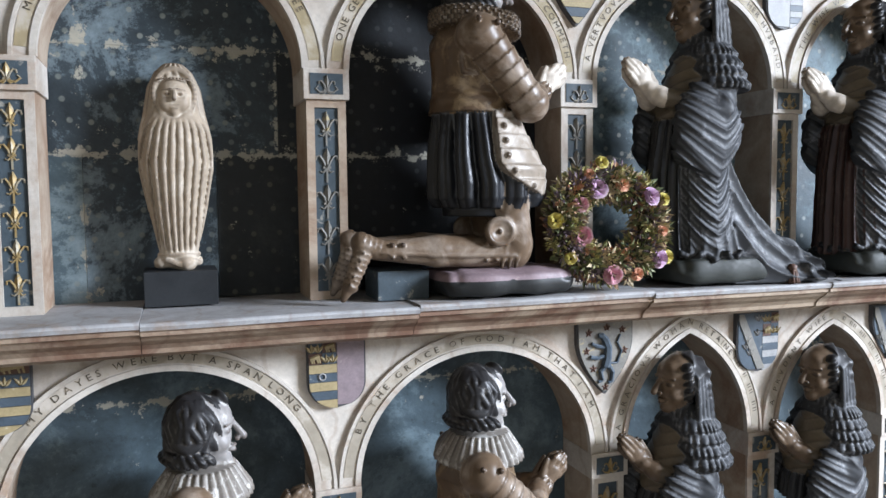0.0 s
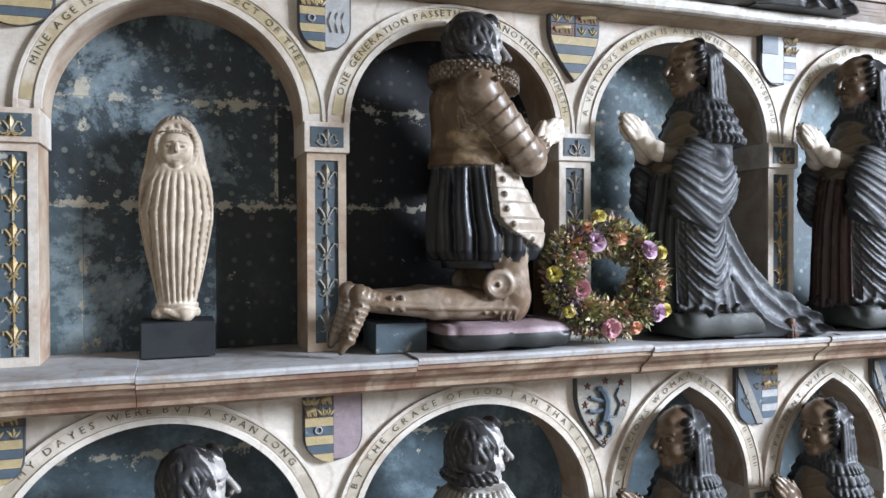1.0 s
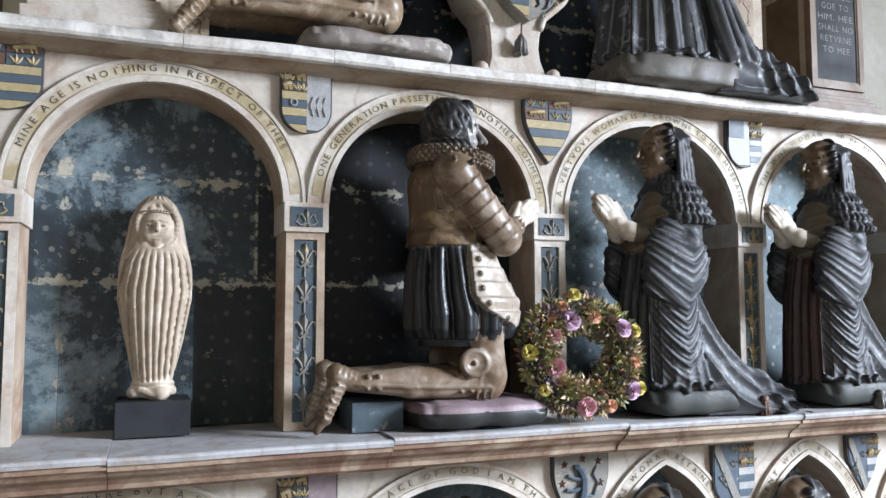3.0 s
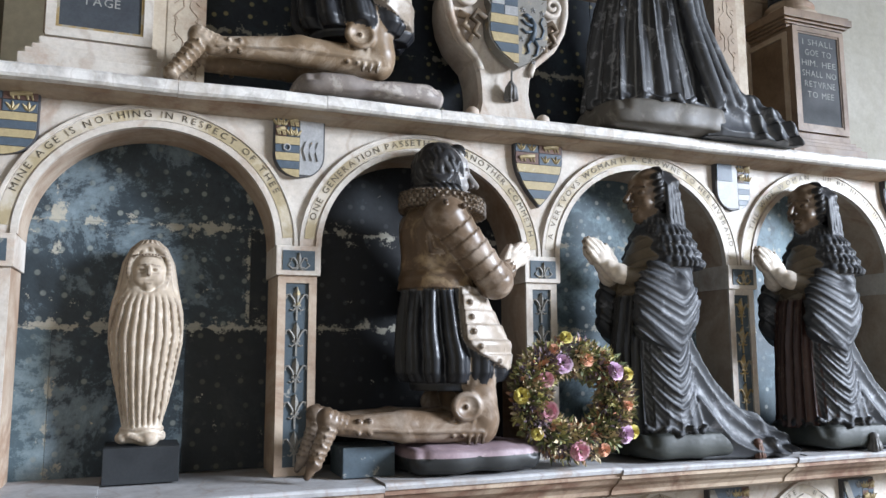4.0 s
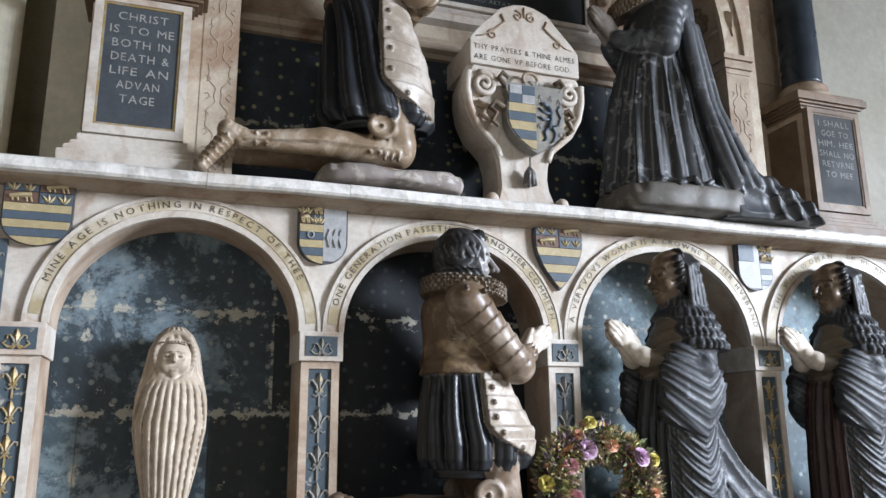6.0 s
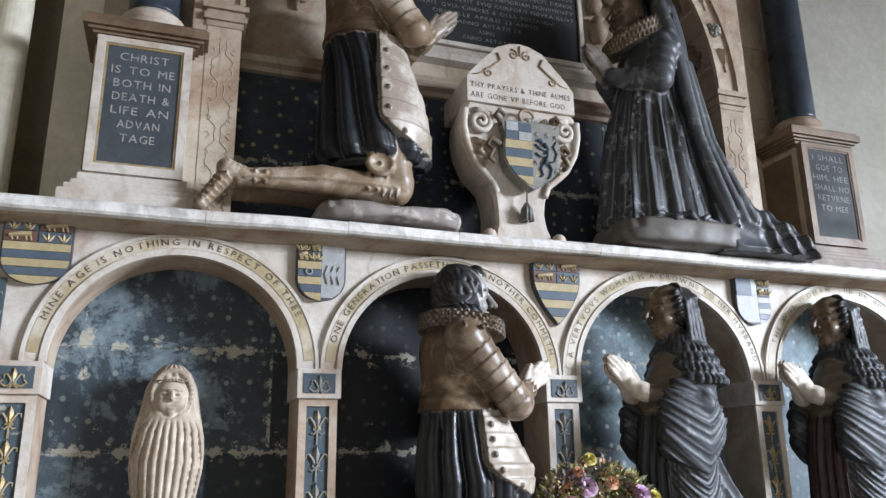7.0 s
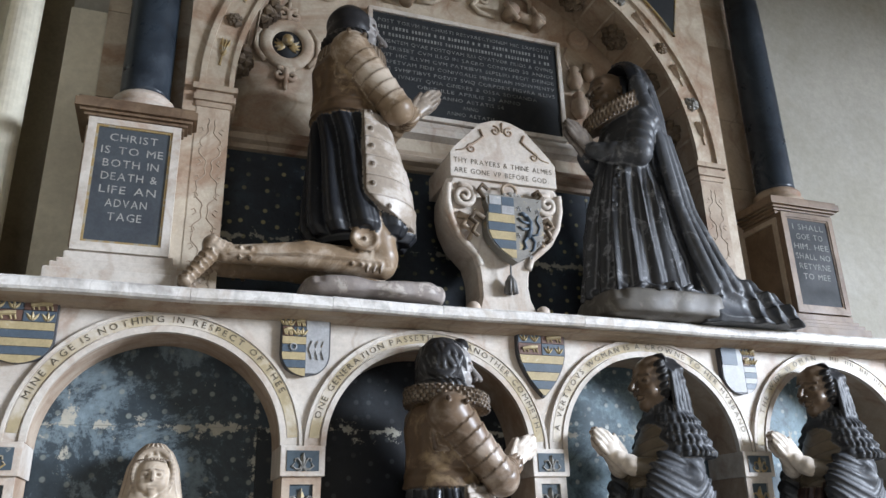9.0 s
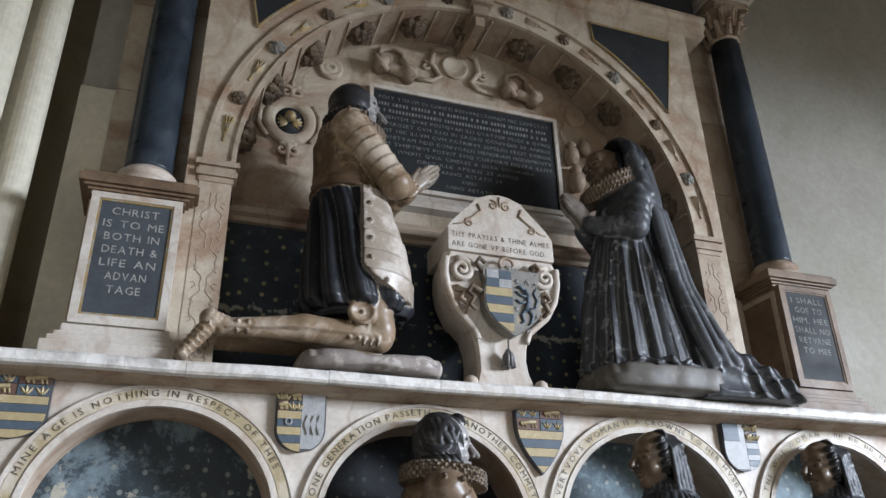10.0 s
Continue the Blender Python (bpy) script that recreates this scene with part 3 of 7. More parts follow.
def pedestal(c, lines, label, stone_, panel_):
    top = thing("pedestal", label, "pedestal", "pedestals", at=(c, 2.13, 2.331))
    inv = Matrix.Translation((-c, -2.13, -2.331))

    def add(name, bm, mat, parent=None, lab=""):
        bmesh.ops.transform(bm, matrix=inv, verts=bm.verts[:])
        return part(name, bm, mat, parent or top, lab)
    plinth = bmesh.new()
    for w, a, b in ((0.160, 2.331, 2.372), (0.148, 2.372, 2.388), (0.136, 2.388, 2.402), (0.124, 2.402, 2.425)):
        add_box(plinth, c - w, c + w, 2.13 - w * 0.86 + 0.012, 2.285, a, b, 0.003)
    add("plinth", plinth, ALABASTER if c < 1 else BROWN_MARBLE)
    body = add("body", box_mesh(c - 0.112, c + 0.112, 2.035, 2.285, 2.425, 2.785, bevel=0.002), stone_)
    bm = bmesh.new()
    for a in ((-0.112, -0.092, 2.425, 2.785), (0.092, 0.112, 2.425, 2.785), (-0.092, 0.092, 2.425, 2.447), (-0.092, 0.092, 2.768, 2.785)):
        add_box(bm, c + a[0], c + a[1], 2.026, 2.036, a[2], a[3])
    add("panel_border", bm, stone_, body, "brown veined marble border")
    bm = bmesh.new()
    for a in ((-0.092, -0.086, 2.447, 2.768), (0.086, 0.092, 2.447, 2.768), (-0.086, 0.086, 2.447, 2.453), (-0.086, 0.086, 2.762, 2.768)):
        add_box(bm, c + a[0], c + a[1], 2.029, 2.036, a[2], a[3])
    add("gilt_fillet", bm, GILT if c < 1 else BROWN_MARBLE, body)
    panel = add("inscribed_panel", box_mesh(c - 0.086, c + 0.086, 2.032, 2.036, 2.453, 2.762), panel_, body, "dark slate panel with pale capitals")
    bm = bmesh.new()
    step = 0.0362
    for i, ln in enumerate(lines):
        width = min(0.148, 0.0178 * len(ln) + 0.008)
        add_line_of_text(bm, ln, c - width / 2, 2.762 - 0.036 - step * i, 0.030, 2.0312, width)
    add("inscription", bm, PALE_LETTER if c < 1 else DIM_LETTER, panel)
    # a sunk panel on the flank that faces along the wall
    bm = bmesh.new()
    for a in ((2.05, 2.068, 2.44, 2.77), (2.232, 2.25, 2.44, 2.77), (2.068, 2.232, 2.44, 2.458), (2.068, 2.232, 2.752, 2.77)):
        add_box(bm, c - 0.119, c - 0.111, a[0], a[1], a[2], a[3])
    add("flank_border", bm, ALABASTER_DARK, body)
    bm = bmesh.new()
    for w, a, b in ((0.118, 2.785, 2.795), (0.127, 2.795, 2.803), (0.138, 2.803, 2.811), (0.150, 2.811, 2.834), (0.143, 2.834, 2.843)):
        add_box(bm, c - w, c + w, 2.145 - w * 0.84, 2.285, a, b, 0.002)
    add("cap", bm, BROWN_MARBLE, None, "brown moulded marble cap")


def column(c):
    top = thing("column", "polished black marble column with alabaster base and carved capital", "column", "columns", at=(c, 2.13, 2.843))
    inv = Matrix.Translation((-c, -2.13, -2.843))

    def add(name, bm, mat, lab="", smooth=True):
        bmesh.ops.transform(bm, matrix=inv, verts=bm.verts[:])
        return part(name, bm, mat, top, lab, smooth)
    add("base", add_lathe(bmesh.new(), [(0.086, 2.843), (0.090, 2.852), (0.090, 2.862), (0.083, 2.868), (0.075, 2.874), (0.076, 2.880), (0.082, 2.886), (0.080, 2.894), (0.070, 2.899), (0.068, 2.906)], c, 2.13, 40), ALABASTER if c < 1 else ALABASTER_DARK, "turned alabaster base")
    add("shaft", add_lathe(bmesh.new(), [(0.068, 2.906), (0.066, 2.92), (0.0655, 3.3), (0.063, 3.6), (0.058, 3.93)], c, 2.13, 40), BLACK_MARBLE)
    bm = bmesh.new()
    add_lathe(bm, [(0.058, 3.93), (0.064, 3.94), (0.06, 3.95), (0.058, 3.99), (0.066, 4.05), (0.085, 4.085)], c, 2.13, 24)
    for row, (z, n, ln, r) in enumerate(((3.945, 10, 0.07, 0.062), (3.99, 10, 0.075, 0.066))):
        for k in range(n):
            a = 2 * math.pi * (k + 0.5 * row) / n
            p = [(r, z), (r + 0.010, z + ln * 0.5), (r + 0.020, z + ln * 0.85), (r + 0.032, z + ln * 0.95), (r + 0.034, z + ln * 0.82)]
            add_tube(bm, [(c + q * math.cos(a), 2.13 + q * math.sin(a), h) for q, h in p], 0.013, 0.008, 6)
    for k in range(4):
        a = math.pi / 4 + k * math.pi / 2
        for i in range(12):
            b = i * 0.62
            q, h = 0.098 + 0.016 * math.exp(-0.16 * i) * math.cos(b), 4.075 + 0.018 * math.exp(-0.16 * i) * math.sin(b)
            bmesh.ops.create_icosphere(bm, subdivisions=1, radius=0.009, matrix=Matrix.Translation((c + q * math.cos(a), 2.13 + q * math.sin(a), h)))
    add_box(bm, c - 0.092, c + 0.092, 2.045, 2.22, 4.09, 4.115, 0.004)
    add("capital", bm, ALABASTER_DARK, "carved leafy capital with corner scrolls", False)


def add_rosette(bm, place, out, size, rnd):
    """A lumpy carved rose whose axis is out."""
    out = Vector(out).normalized()
    u = out.orthogonal().normalized()
    w = out.cross(u)
    p = Vector(place)
    for ring, (n, r, h, s) in enumerate(((7, 0.62, 0.12, 0.36), (6, 0.40, 0.34, 0.32), (4, 0.2, 0.52, 0.25), (1, 0.0, 0.62, 0.22))):
        for k in range(n):
            a = 2 * math.pi * (k + 0.5 * ring) / n + rnd.uniform(-0.2, 0.2)
            q = p + size * (r * (math.cos(a) * u + math.sin(a) * w) + (h + rnd.uniform(-0.05, 0.05)) * out)
            bmesh.ops.create_icosphere(bm, subdivisions=1, radius=size * s * rnd.uniform(0.85, 1.1), matrix=Matrix.Translation(q))


UC, UZ = 0.938, 2.962       # middle and springing height of the great arch
U_IN, U_OUT = 0.790, 0.880
U_FACE, U_BACK = 2.09, 2.285


def build_upper_stage():
    top = thing("recess", "upper round-arched alabaster recess with rosettes and inscribed tablet", "recess")
    # back of the recess, in two levels parted by a cornice
    for a, b in ((0.10, 0.50), (0.502, 0.94), (0.942, 1.38), (1.382, 1.78)):
        part("slab", box_mesh(a, b, U_BACK, U_BACK + 0.03, 2.331, 2.90), SLATE_UP, top)
    bm = bmesh.new()
    n = 48
    cv = arch_curve(UC, UZ, U_IN + 0.02, U_IN + 0.02, False, n)
    add_prism(bm, [(UC - U_IN - 0.02, 2.93)] + [(x, z) for x, z, _, _ in cv] + [(UC + U_IN + 0.02, 2.93)], U_BACK, U_BACK + 0.03)
    part("tympanum", bm, UPPER_STONE, top)
    prof = [(U_BACK, 2.875), (U_BACK - 0.014, 2.878), (U_BACK - 0.018, 2.892), (U_BACK - 0.034, 2.90), (U_BACK - 0.040, 2.918), (U_BACK - 0.030, 2.926), (U_BACK - 0.020, 2.945), (U_BACK, 2.952)]
    part("cornice", add_sweep(bmesh.new(), prof, UC - U_IN, UC + U_IN), ALABASTER_DARK, top)
    # jambs, imposts, front ring
    for k in (-1, 1):
        a, b = sorted((UC + k * U_IN, UC + k * U_OUT))
        jamb = part("jamb", box_mesh(a, b, U_FACE, U_BACK + 0.02, 2.331, 2.895), UPPER_STONE if k < 0 else ALABASTER_DARK, top)
        bm = bmesh.new()
        xm = (a + b) / 2
        for s in (-1, 1):
            add_tube(bm, [(xm + s * (0.017 + 0.011 * math.sin(0.42 * i) + 0.004 * math.sin(1.26 * i)), U_FACE, 2.36 + 0.0085 * i) for i in range(60)], 0.0017, 0.0017, 5)
            for i in range(10):
                add_tube(bm, [(xm + s * u, U_FACE, 2.375 + 0.0487 * i + w) for u, w in ((0.030, 0.0), (0.020, 0.008), (0.026, 0.018), (0.034, 0.014))], 0.0018, 0.0012, 5)
        part("carved_scrollwork", bm, ALABASTER_DARK, jamb, "shallow carved scrollwork")
        bm = bmesh.new()
        for e, z0, z1 in ((0.004, 2.895, 2.912), (0.012, 2.912, 2.932), (0.006, 2.932, 2.944), (0.016, 2.944, 2.962)):
            add_box(bm, a - e, b + e, U_FACE - e, U_BACK + 0.02, z0, z1, 0.002)
        part("impost", bm, ALABASTER_DARK, top)
    cv = arch_curve(UC, UZ, U_IN, U_IN, False, 72)
    bm = add_ring(bmesh.new(), cv, 0.0, U_OUT - U_IN, U_FACE + 0.004, U_BACK + 0.02)
    ring = part("arch_ring", bm, ALABASTER_DARK, top)
    part("ring_face", add_ring(bmesh.new(), cv, 0.008, U_OUT - U_IN - 0.014, U_FACE - 0.0005, U_FACE + 0.0045), UPPER_STONE, ring)
    bm = bmesh.new()
    add_ring(bm, cv, -0.004, 0.010, U_FACE - 0.010, U_FACE + 0.006)
    add_ring(bm, cv, U_OUT - U_IN - 0.016, U_OUT - U_IN, U_FACE - 0.012, U_FACE + 0.006)
    part("ring_rims", bm, UPPER_STONE, ring)
    rnd = random.Random(5)
    for i in range(1, 22):
        a = math.pi * i / 22
        x, z = UC - (U_IN + 0.042) * math.cos(a), UZ + (U_IN + 0.042) * math.sin(a)
        bm = bmesh.new()
        if i % 2 == 0:
            add_rosette(bm, (x, U_FACE, z), (0, -1, 0), 0.027 if i % 4 else 0.031, rnd)
            part("rosette", bm, ROSE_STONE if i % 4 else GREY_CARVING, ring)
        else:
            tx, tz = math.sin(a), math.cos(a)
            if a > math.pi / 2:
                tx, tz = -tx, -tz
            lean = math.degrees(math.atan2(tx, tz))
            foot = (x - 0.045 * tx, z - 0.045 * tz)
            for d in (-11, 0, 11):
                add_petal(bm, foot[0] + 0.03 * tx, foot[1] + 0.03 * tz, lean + d, 0.062, 0.017, U_FACE - 0.0005, 0.009)
            add_tube(bm, [(foot[0], U_FACE - 0.002, foot[1]), (foot[0] + 0.034 * tx, U_FACE - 0.003, foot[1] + 0.034 * tz)], 0.004, 0.003, 5)
            part("tulip", bm, GILT if i < 10 else ALABASTER_DARK, ring, "raised carved tulip")
    # coffers with roses in the soffit
    for i in range(11):
        a = math.pi * (i + 0.75) / 11.5
        out = Vector((math.cos(a), 0, -math.sin(a)))
        p = Vector((UC - (U_IN - 0.001) * math.cos(a), 2.185, UZ + (U_IN - 0.001) * math.sin(a)))
        bm = bmesh.new()
        add_rosette(bm, p, out, 0.060, rnd)
        part("rose", bm, ROSE_STONE, top, "dark carved rose in the arch soffit")
        bm = bmesh.new()
        side = Vector((0, 1, 0)).cross(out)
        for w0, w1, d in ((-0.070, -0.062, 0), (0.062, 0.070, 0)):
            pts = [p + side * s + Vector((0, y, 0)) for s, y in ((w0, -0.08), (w1, -0.08), (w1, 0.09), (w0, 0.09))]
            lo = [bm.verts.new(q - 0.004 * out) for q in pts]
            hi = [bm.verts.new(q + 0.008 * out) for q in pts]
            bm.faces.new(hi)
            for k in range(4):
                bm.faces.new((lo[k], lo[(k + 1) % 4], hi[(k + 1) % 4], hi[k]))
        part("coffer_rib", bm, UPPER_STONE, top)
    # keystone bracket
    bm = bmesh.new()
    for w, y0, z0, z1 in ((0.050, 2.02, 3.80, 3.90), (0.042, 2.035, 3.76, 3.80), (0.030, 2.055, 3.72, 3.76), (0.018, 2.07, 3.68, 3.72)):
        add_box(bm, UC - w, UC + w, y0, U_BACK - 0.02, z0, z1, 0.004)
    part("keystone", bm, ALABASTER_DARK, top, "stepped keystone bracket")
    # spandrel wall round the ring up to the entablature
    zt = 3.90
    bm = bmesh.new()
    x0, x1 = 0.02, 1.855
    cvo = arch_curve(UC, UZ, U_OUT, U_OUT, False, 72)
    xs = [x0] + [c[0] for c in cvo] + [x1]
    zz = [UZ] + [c[1] for c in cvo] + [UZ]
    fr = [(bm.verts.new((x, U_FACE + 0.002, z)), bm.verts.new((x, U_FACE + 0.002, zt)), bm.verts.new((x, 2.30, z)), bm.verts.new((x, 2.30, zt))) for x, z in zip(xs, zz)]
    for a, b in zip(fr, fr[1:]):
        bm.faces.new((a[0], b[0], b[1], a[1]))
        bm.faces.new((a[1], b[1], b[3], a[3]))
    bm.faces.new(fr[0])
    bm.faces.new(fr[-1])
    add_box(bm, 0.02, UC - U_OUT, U_FACE + 0.002, 2.3, 2.331, UZ)
    add_box(bm, UC + U_OUT, 1.855, U_FACE + 0.002, 2.3, 2.331, UZ)
    part("spandrel", bm, UPPER_STONE, top)
    for k in (-1, 1):
        xo, zo = UC + k * 0.830, 3.840
        pts = [(xo, zo), (xo - k * 0.36, zo)]
        for i in range(9):
            a = math.radians(59 - 25 * i / 8)
            r = U_OUT + 0.045
            pts.append((UC + k * r * math.cos(a), UZ + r * math.sin(a)))
        if k < 0:
            pts = pts[::-1]
        pan = part("spandrel_panel", add_prism(bmesh.new(), pts, U_FACE - 0.004, U_FACE + 0.01), BLACK_PANEL, top, "black triangular slate panel")
        bm = bmesh.new()
        loop = [(x, U_FACE - 0.003, z) for x, z in pts]
        add_tube(bm, loop + [loop[0]], 0.005, 0.005, 6)
        part("gilt_fillet", bm, GILT, pan)
    # marble backing behind the columns
    for c in (-0.080, 2.072):
        for z0, z1 in ((2.331, 2.95), (2.952, 3.24), (3.242, 3.58), (3.582, 4.1)):
            part("backing_block", box_mesh(c - (0.135 if c < 1 else 0.21), c + 0.135 if c > 1 else 0.0195, 2.215, 2.31, z0, z1), ALABASTER_DARK if (z0 > 3.3) == (c < 1) else UPPER_STONE, top)
    # entablature
    ent = thing("entablature", "moulded alabaster entablature with a black frieze", "entablature")
    prof = [(U_FACE + 0.01, 3.90), (U_FACE - 0.012, 3.905), (U_FACE - 0.012, 3.93), (U_FACE - 0.022, 3.935), (U_FACE - 0.022, 3.96), (U_FACE - 0.035, 3.97), (U_FACE - 0.035, 3.985), (U_FACE, 3.99), (2.3, 3.99), (2.3, 3.90)]
    part("architrave", add_sweep(bmesh.new(), prof, 0.02, 1.945), UPPER_STONE, ent)
    part("frieze", box_mesh(0.03, 1.935, U_FACE + 0.01, 2.3, 3.99, 4.20), BLACK_PANEL, ent, "black polished frieze")
    for c in (-0.080, 2.090):
        bm = bmesh.new()
        for e, a, b in ((0.098, 4.118, 4.145), (0.106, 4.145, 4.160), (0.094, 4.160, 4.20)):
            add_box(bm, c - e, c + e, 2.13 - e, 2.3, a, b, 0.002)
        part("column_block", bm, ALABASTER, ent, "moulded block over a column")
    prof = [(U_FACE, 4.20), (U_FACE - 0.05, 4.22), (U_FACE - 0.09, 4.26), (U_FACE - 0.10, 4.30), (2.3, 4.30), (2.3, 4.20)]
    part("cornice", add_sweep(bmesh.new(), prof, -0.28, 2.27), ALABASTER, ent)


def build_tablet():
    top = thing("inscribed_tablet", "black slate tablet with rows of pale Latin capitals", "tablet")
    x0, x1, z0, z1 = 0.60, 1.305, 3.085, 3.470
    y = U_BACK
    slab = part("slab", box_mesh(x0, x1, y - 0.016, y - 0.001, z0, z1, bevel=0.002), BLACK_PANEL, top)
    bm = bmesh.new()
    for a in ((x0 - 0.016, x0, z0 - 0.016, z1 + 0.016), (x1, x1 + 0.016, z0 - 0.016, z1 + 0.016), (x0, x1, z0 - 0.016, z0), (x0, x1, z1, z1 + 0.016)):
        add_box(bm, a[0], a[1], y - 0.024, y, a[2], a[3], 0.003)
    part("border", bm, ALABASTER, top)
    rows = ["POST TORVM IN CHRISTI RESVRRECTIONEM HIC EXPECTAT", None, None,
            "VNIENTEM QVAE POSTQVAM ILLI QVATVOR FILIOS & QVINQ",
            "PEPERISSET CVM ILLO IN SACRO CONIVGIO 30 ANNOS",
            "FVIT HIC ILLVM CVM PATRIBVS SEPELIRI FECIT DEINDE",
            "PERPETVAM FIDEI CONIVGALIS MEMORIAM MONVMENTV",
            "SVIS SVMPTIBVS POSVIT SVIQ CORPORIS FIGVRA ILLIVS",
            "IVNXIT QVIA CINERES & OSSA SOCIANDA", "OBIIT ILLE APRILIS 23 ANNO", "3 ANNO AETATIS 54", "ANNO", "ANNO AETATIS"]
    bm = bmesh.new()
    rnd = random.Random(3)
    step = (z1 - z0 - 0.03) / len(rows)
    yy = y - 0.0168
    for i, ln in enumerate(rows):
        z = z1 - 0.016 - step * (i + 0.75)
        if ln is None:
            x = x0 + 0.02
            while x < x1 - 0.03:
                w = rnd.uniform(0.004, 0.009)
                bm.faces.new([bm.verts.new((a, yy, b)) for a, b in ((x, z), (x + w, z), (x + w, z + 0.013), (x, z + 0.013))])
                x += w + (0.005 if rnd.random() < 0.82 else 0.014)
        else:
            w = min(x1 - x0 - 0.04, 0.0148 * len(ln))
            add_line_of_text(bm, ln, (x0 + x1) / 2 - w / 2 if i > 7 else x0 + 0.02, z, 0.0195, yy, w if i > 7 else x1 - x0 - 0.04)
    part("inscription", bm, TABLET_LETTER, slab, "pale incised letters")
    part("lower_moulding", add_sweep(bmesh.new(), [(y, 3.0), (y - 0.03, 3.01), (y - 0.035, 3.03), (y - 0.02, 3.05), (y - 0.012, 3.066), (y, 3.067)], 0.52, 1.38), ALABASTER, top)


build_church()
build_lower_arcade()
build_middle_arcade()
build_upper_ledge()
build_upper_stage()
build_tablet()
pedestal(-0.086, ["CHRIST", "IS TO ME", "BOTH IN", "DEATH &", "LIFE AN", "ADVAN", "TAGE"], "alabaster pedestal with a dark inscribed panel under a column", ALABASTER, GREY_PANEL)
pedestal(2.103, ["I SHALL", "GOE TO", "HIM. HEE", "SHALL NO", "RETVRNE", "TO MEE"], "brown marble pedestal with a dark inscribed panel under a column", BROWN_MARBLE, BLACK_PANEL)
column(-0.080)
column(2.090)


# ---- carved figures ----
def wob(x, y, z, f):
    return (np.sin(f * x + 1.3 * np.sin(f * 0.7 * z)) + np.sin(f * 0.83 * y + 1.1 * np.sin(f * 0.9 * x + 2)) + np.sin(f * 0.91 * z + 1.7 * np.sin(f * 0.6 * y + 1))) / 3


class Carving:
    """A figure carved out of a block: forms are added or cut away on a grid, and one skin is drawn round the whole.
    Forward is +x, the viewer's side is -y."""

    def __init__(self, lo, hi, h):
        self.lo, self.h = np.array(lo, float), h
        self.n = np.ceil((np.array(hi) - self.lo) / h).astype(int) + 1
        self.D = np.full(self.n, 0.05)
        self.M = np.zeros(self.n, np.uint8)

    def form(self, lo, hi, fn, mat, k=0.006, cut=False):
        a = np.maximum(np.floor((np.array(lo) - 0.03 - self.lo) / self.h).astype(int), 0)
        b = np.minimum(np.ceil((np.array(hi) + 0.03 - self.lo) / self.h).astype(int) + 1, self.n)
        if (b <= a).any():
            return
        s = tuple(slice(i, j) for i, j in zip(a, b))
        x, y, z = (self.lo[i] + self.h * np.arange(a[i], b[i]).reshape([-1 if j == i else 1 for j in range(3)]) for i in range(3))
        d = fn(x, y, z) + 0 * (x + y + z)
        old = self.D[s]
        if cut:
            d = -d
            hh = np.clip(0.5 - 0.5 * (old - d) / k, 0, 1)
            self.D[s] = old * (1 - hh) + d * hh + k * hh * (1 - hh)
            return
        if mat is not None:
            self.M[s] = np.where(d < old, mat, self.M[s])
        hh = np.clip(0.5 + 0.5 * (old - d) / k, 0, 1)
        self.D[s] = old * (1 - hh) + d * hh - k * hh * (1 - hh)

    def ball(self, c, r, mat, k=0.006, cut=False, disp=None):
        r = np.array([r] * 3 if isinstance(r, (int, float)) else r, float)
        c = np.array(c, float)

        def fn(x, y, z):
            q = np.sqrt(((x - c[0]) / r[0]) ** 2 + ((y - c[1]) / r[1]) ** 2 + ((z - c[2]) / r[2]) ** 2)
            d = (q - 1) * r.min()
            return d - disp(x - c[0], y - c[1], z - c[2]) if disp else d
        self.form(c - r, c + r, fn, mat, k, cut)

    def bone(self, a, b, ra, rb, mat, k=0.006, disp=None, cut=False, flat=1.0):
        """A tapered limb; disp(t, angle) swells it along its run; flat squeezes it sideways."""
        a, b = np.array(a, float), np.array(b, float)
        u = b - a
        L = np.linalg.norm(u)
        u = u / L
        v = np.cross(u, (0, 1, 0) if abs(u[1]) < 0.9 else (1, 0, 0))
        v /= np.linalg.norm(v)
        w = np.cross(u, v)

        def fn(x, y, z):
            px, py, pz = x - a[0], y - a[1], z - a[2]
            t = np.clip((px * u[0] + py * u[1] + pz * u[2]) / L, 0, 1)
            qx, qy, qz = px - t * L * u[0], py - t * L * u[1], pz - t * L * u[2]
            if flat != 1.0:
                s = (qx * w[0] + qy * w[1] + qz * w[2]) * (1 / flat - 1)
                qx, qy, qz = qx + s * w[0], qy + s * w[1], qz + s * w[2]
            d = np.sqrt(qx * qx + qy * qy + qz * qz) - (ra + (rb - ra) * t)
            if disp:
                d = d - disp(t, np.arctan2(qx * v[0] + qy * v[1] + qz * v[2], qx * w[0] + qy * w[1] + qz * w[2]))
            return d
        r = max(ra, rb) + 0.01
        self.form(np.minimum(a, b) - r, np.maximum(a, b) + r, fn, mat, k, cut)

    def loft(self, keys, mat, k=0.006, disp=None, keep=None):
        """Stacked ovals: keys of z, middle x, middle y, half length, half breadth. disp(angle, z, x, y); angle 0 is forward."""
        ks = np.array(keys, float)

        def fn(x, y, z):
            cx, cy, rx, ry = (np.interp(z, ks[:, 0], ks[:, i]) for i in (1, 2, 3, 4))
            dx, dy = x - cx, y - cy
            q = np.sqrt((dx / rx) ** 2 + (dy / ry) ** 2)
            d = (q - 1) * np.minimum(rx, ry)
            if disp:
                d = d - disp(np.arctan2(dy / ry, dx / rx), z, x, y)
            d = np.maximum(d, np.maximum(ks[0, 0] - z, z - ks[-1, 0]))
            if keep:
                d = np.maximum(d, keep(x, y, z))
            return d
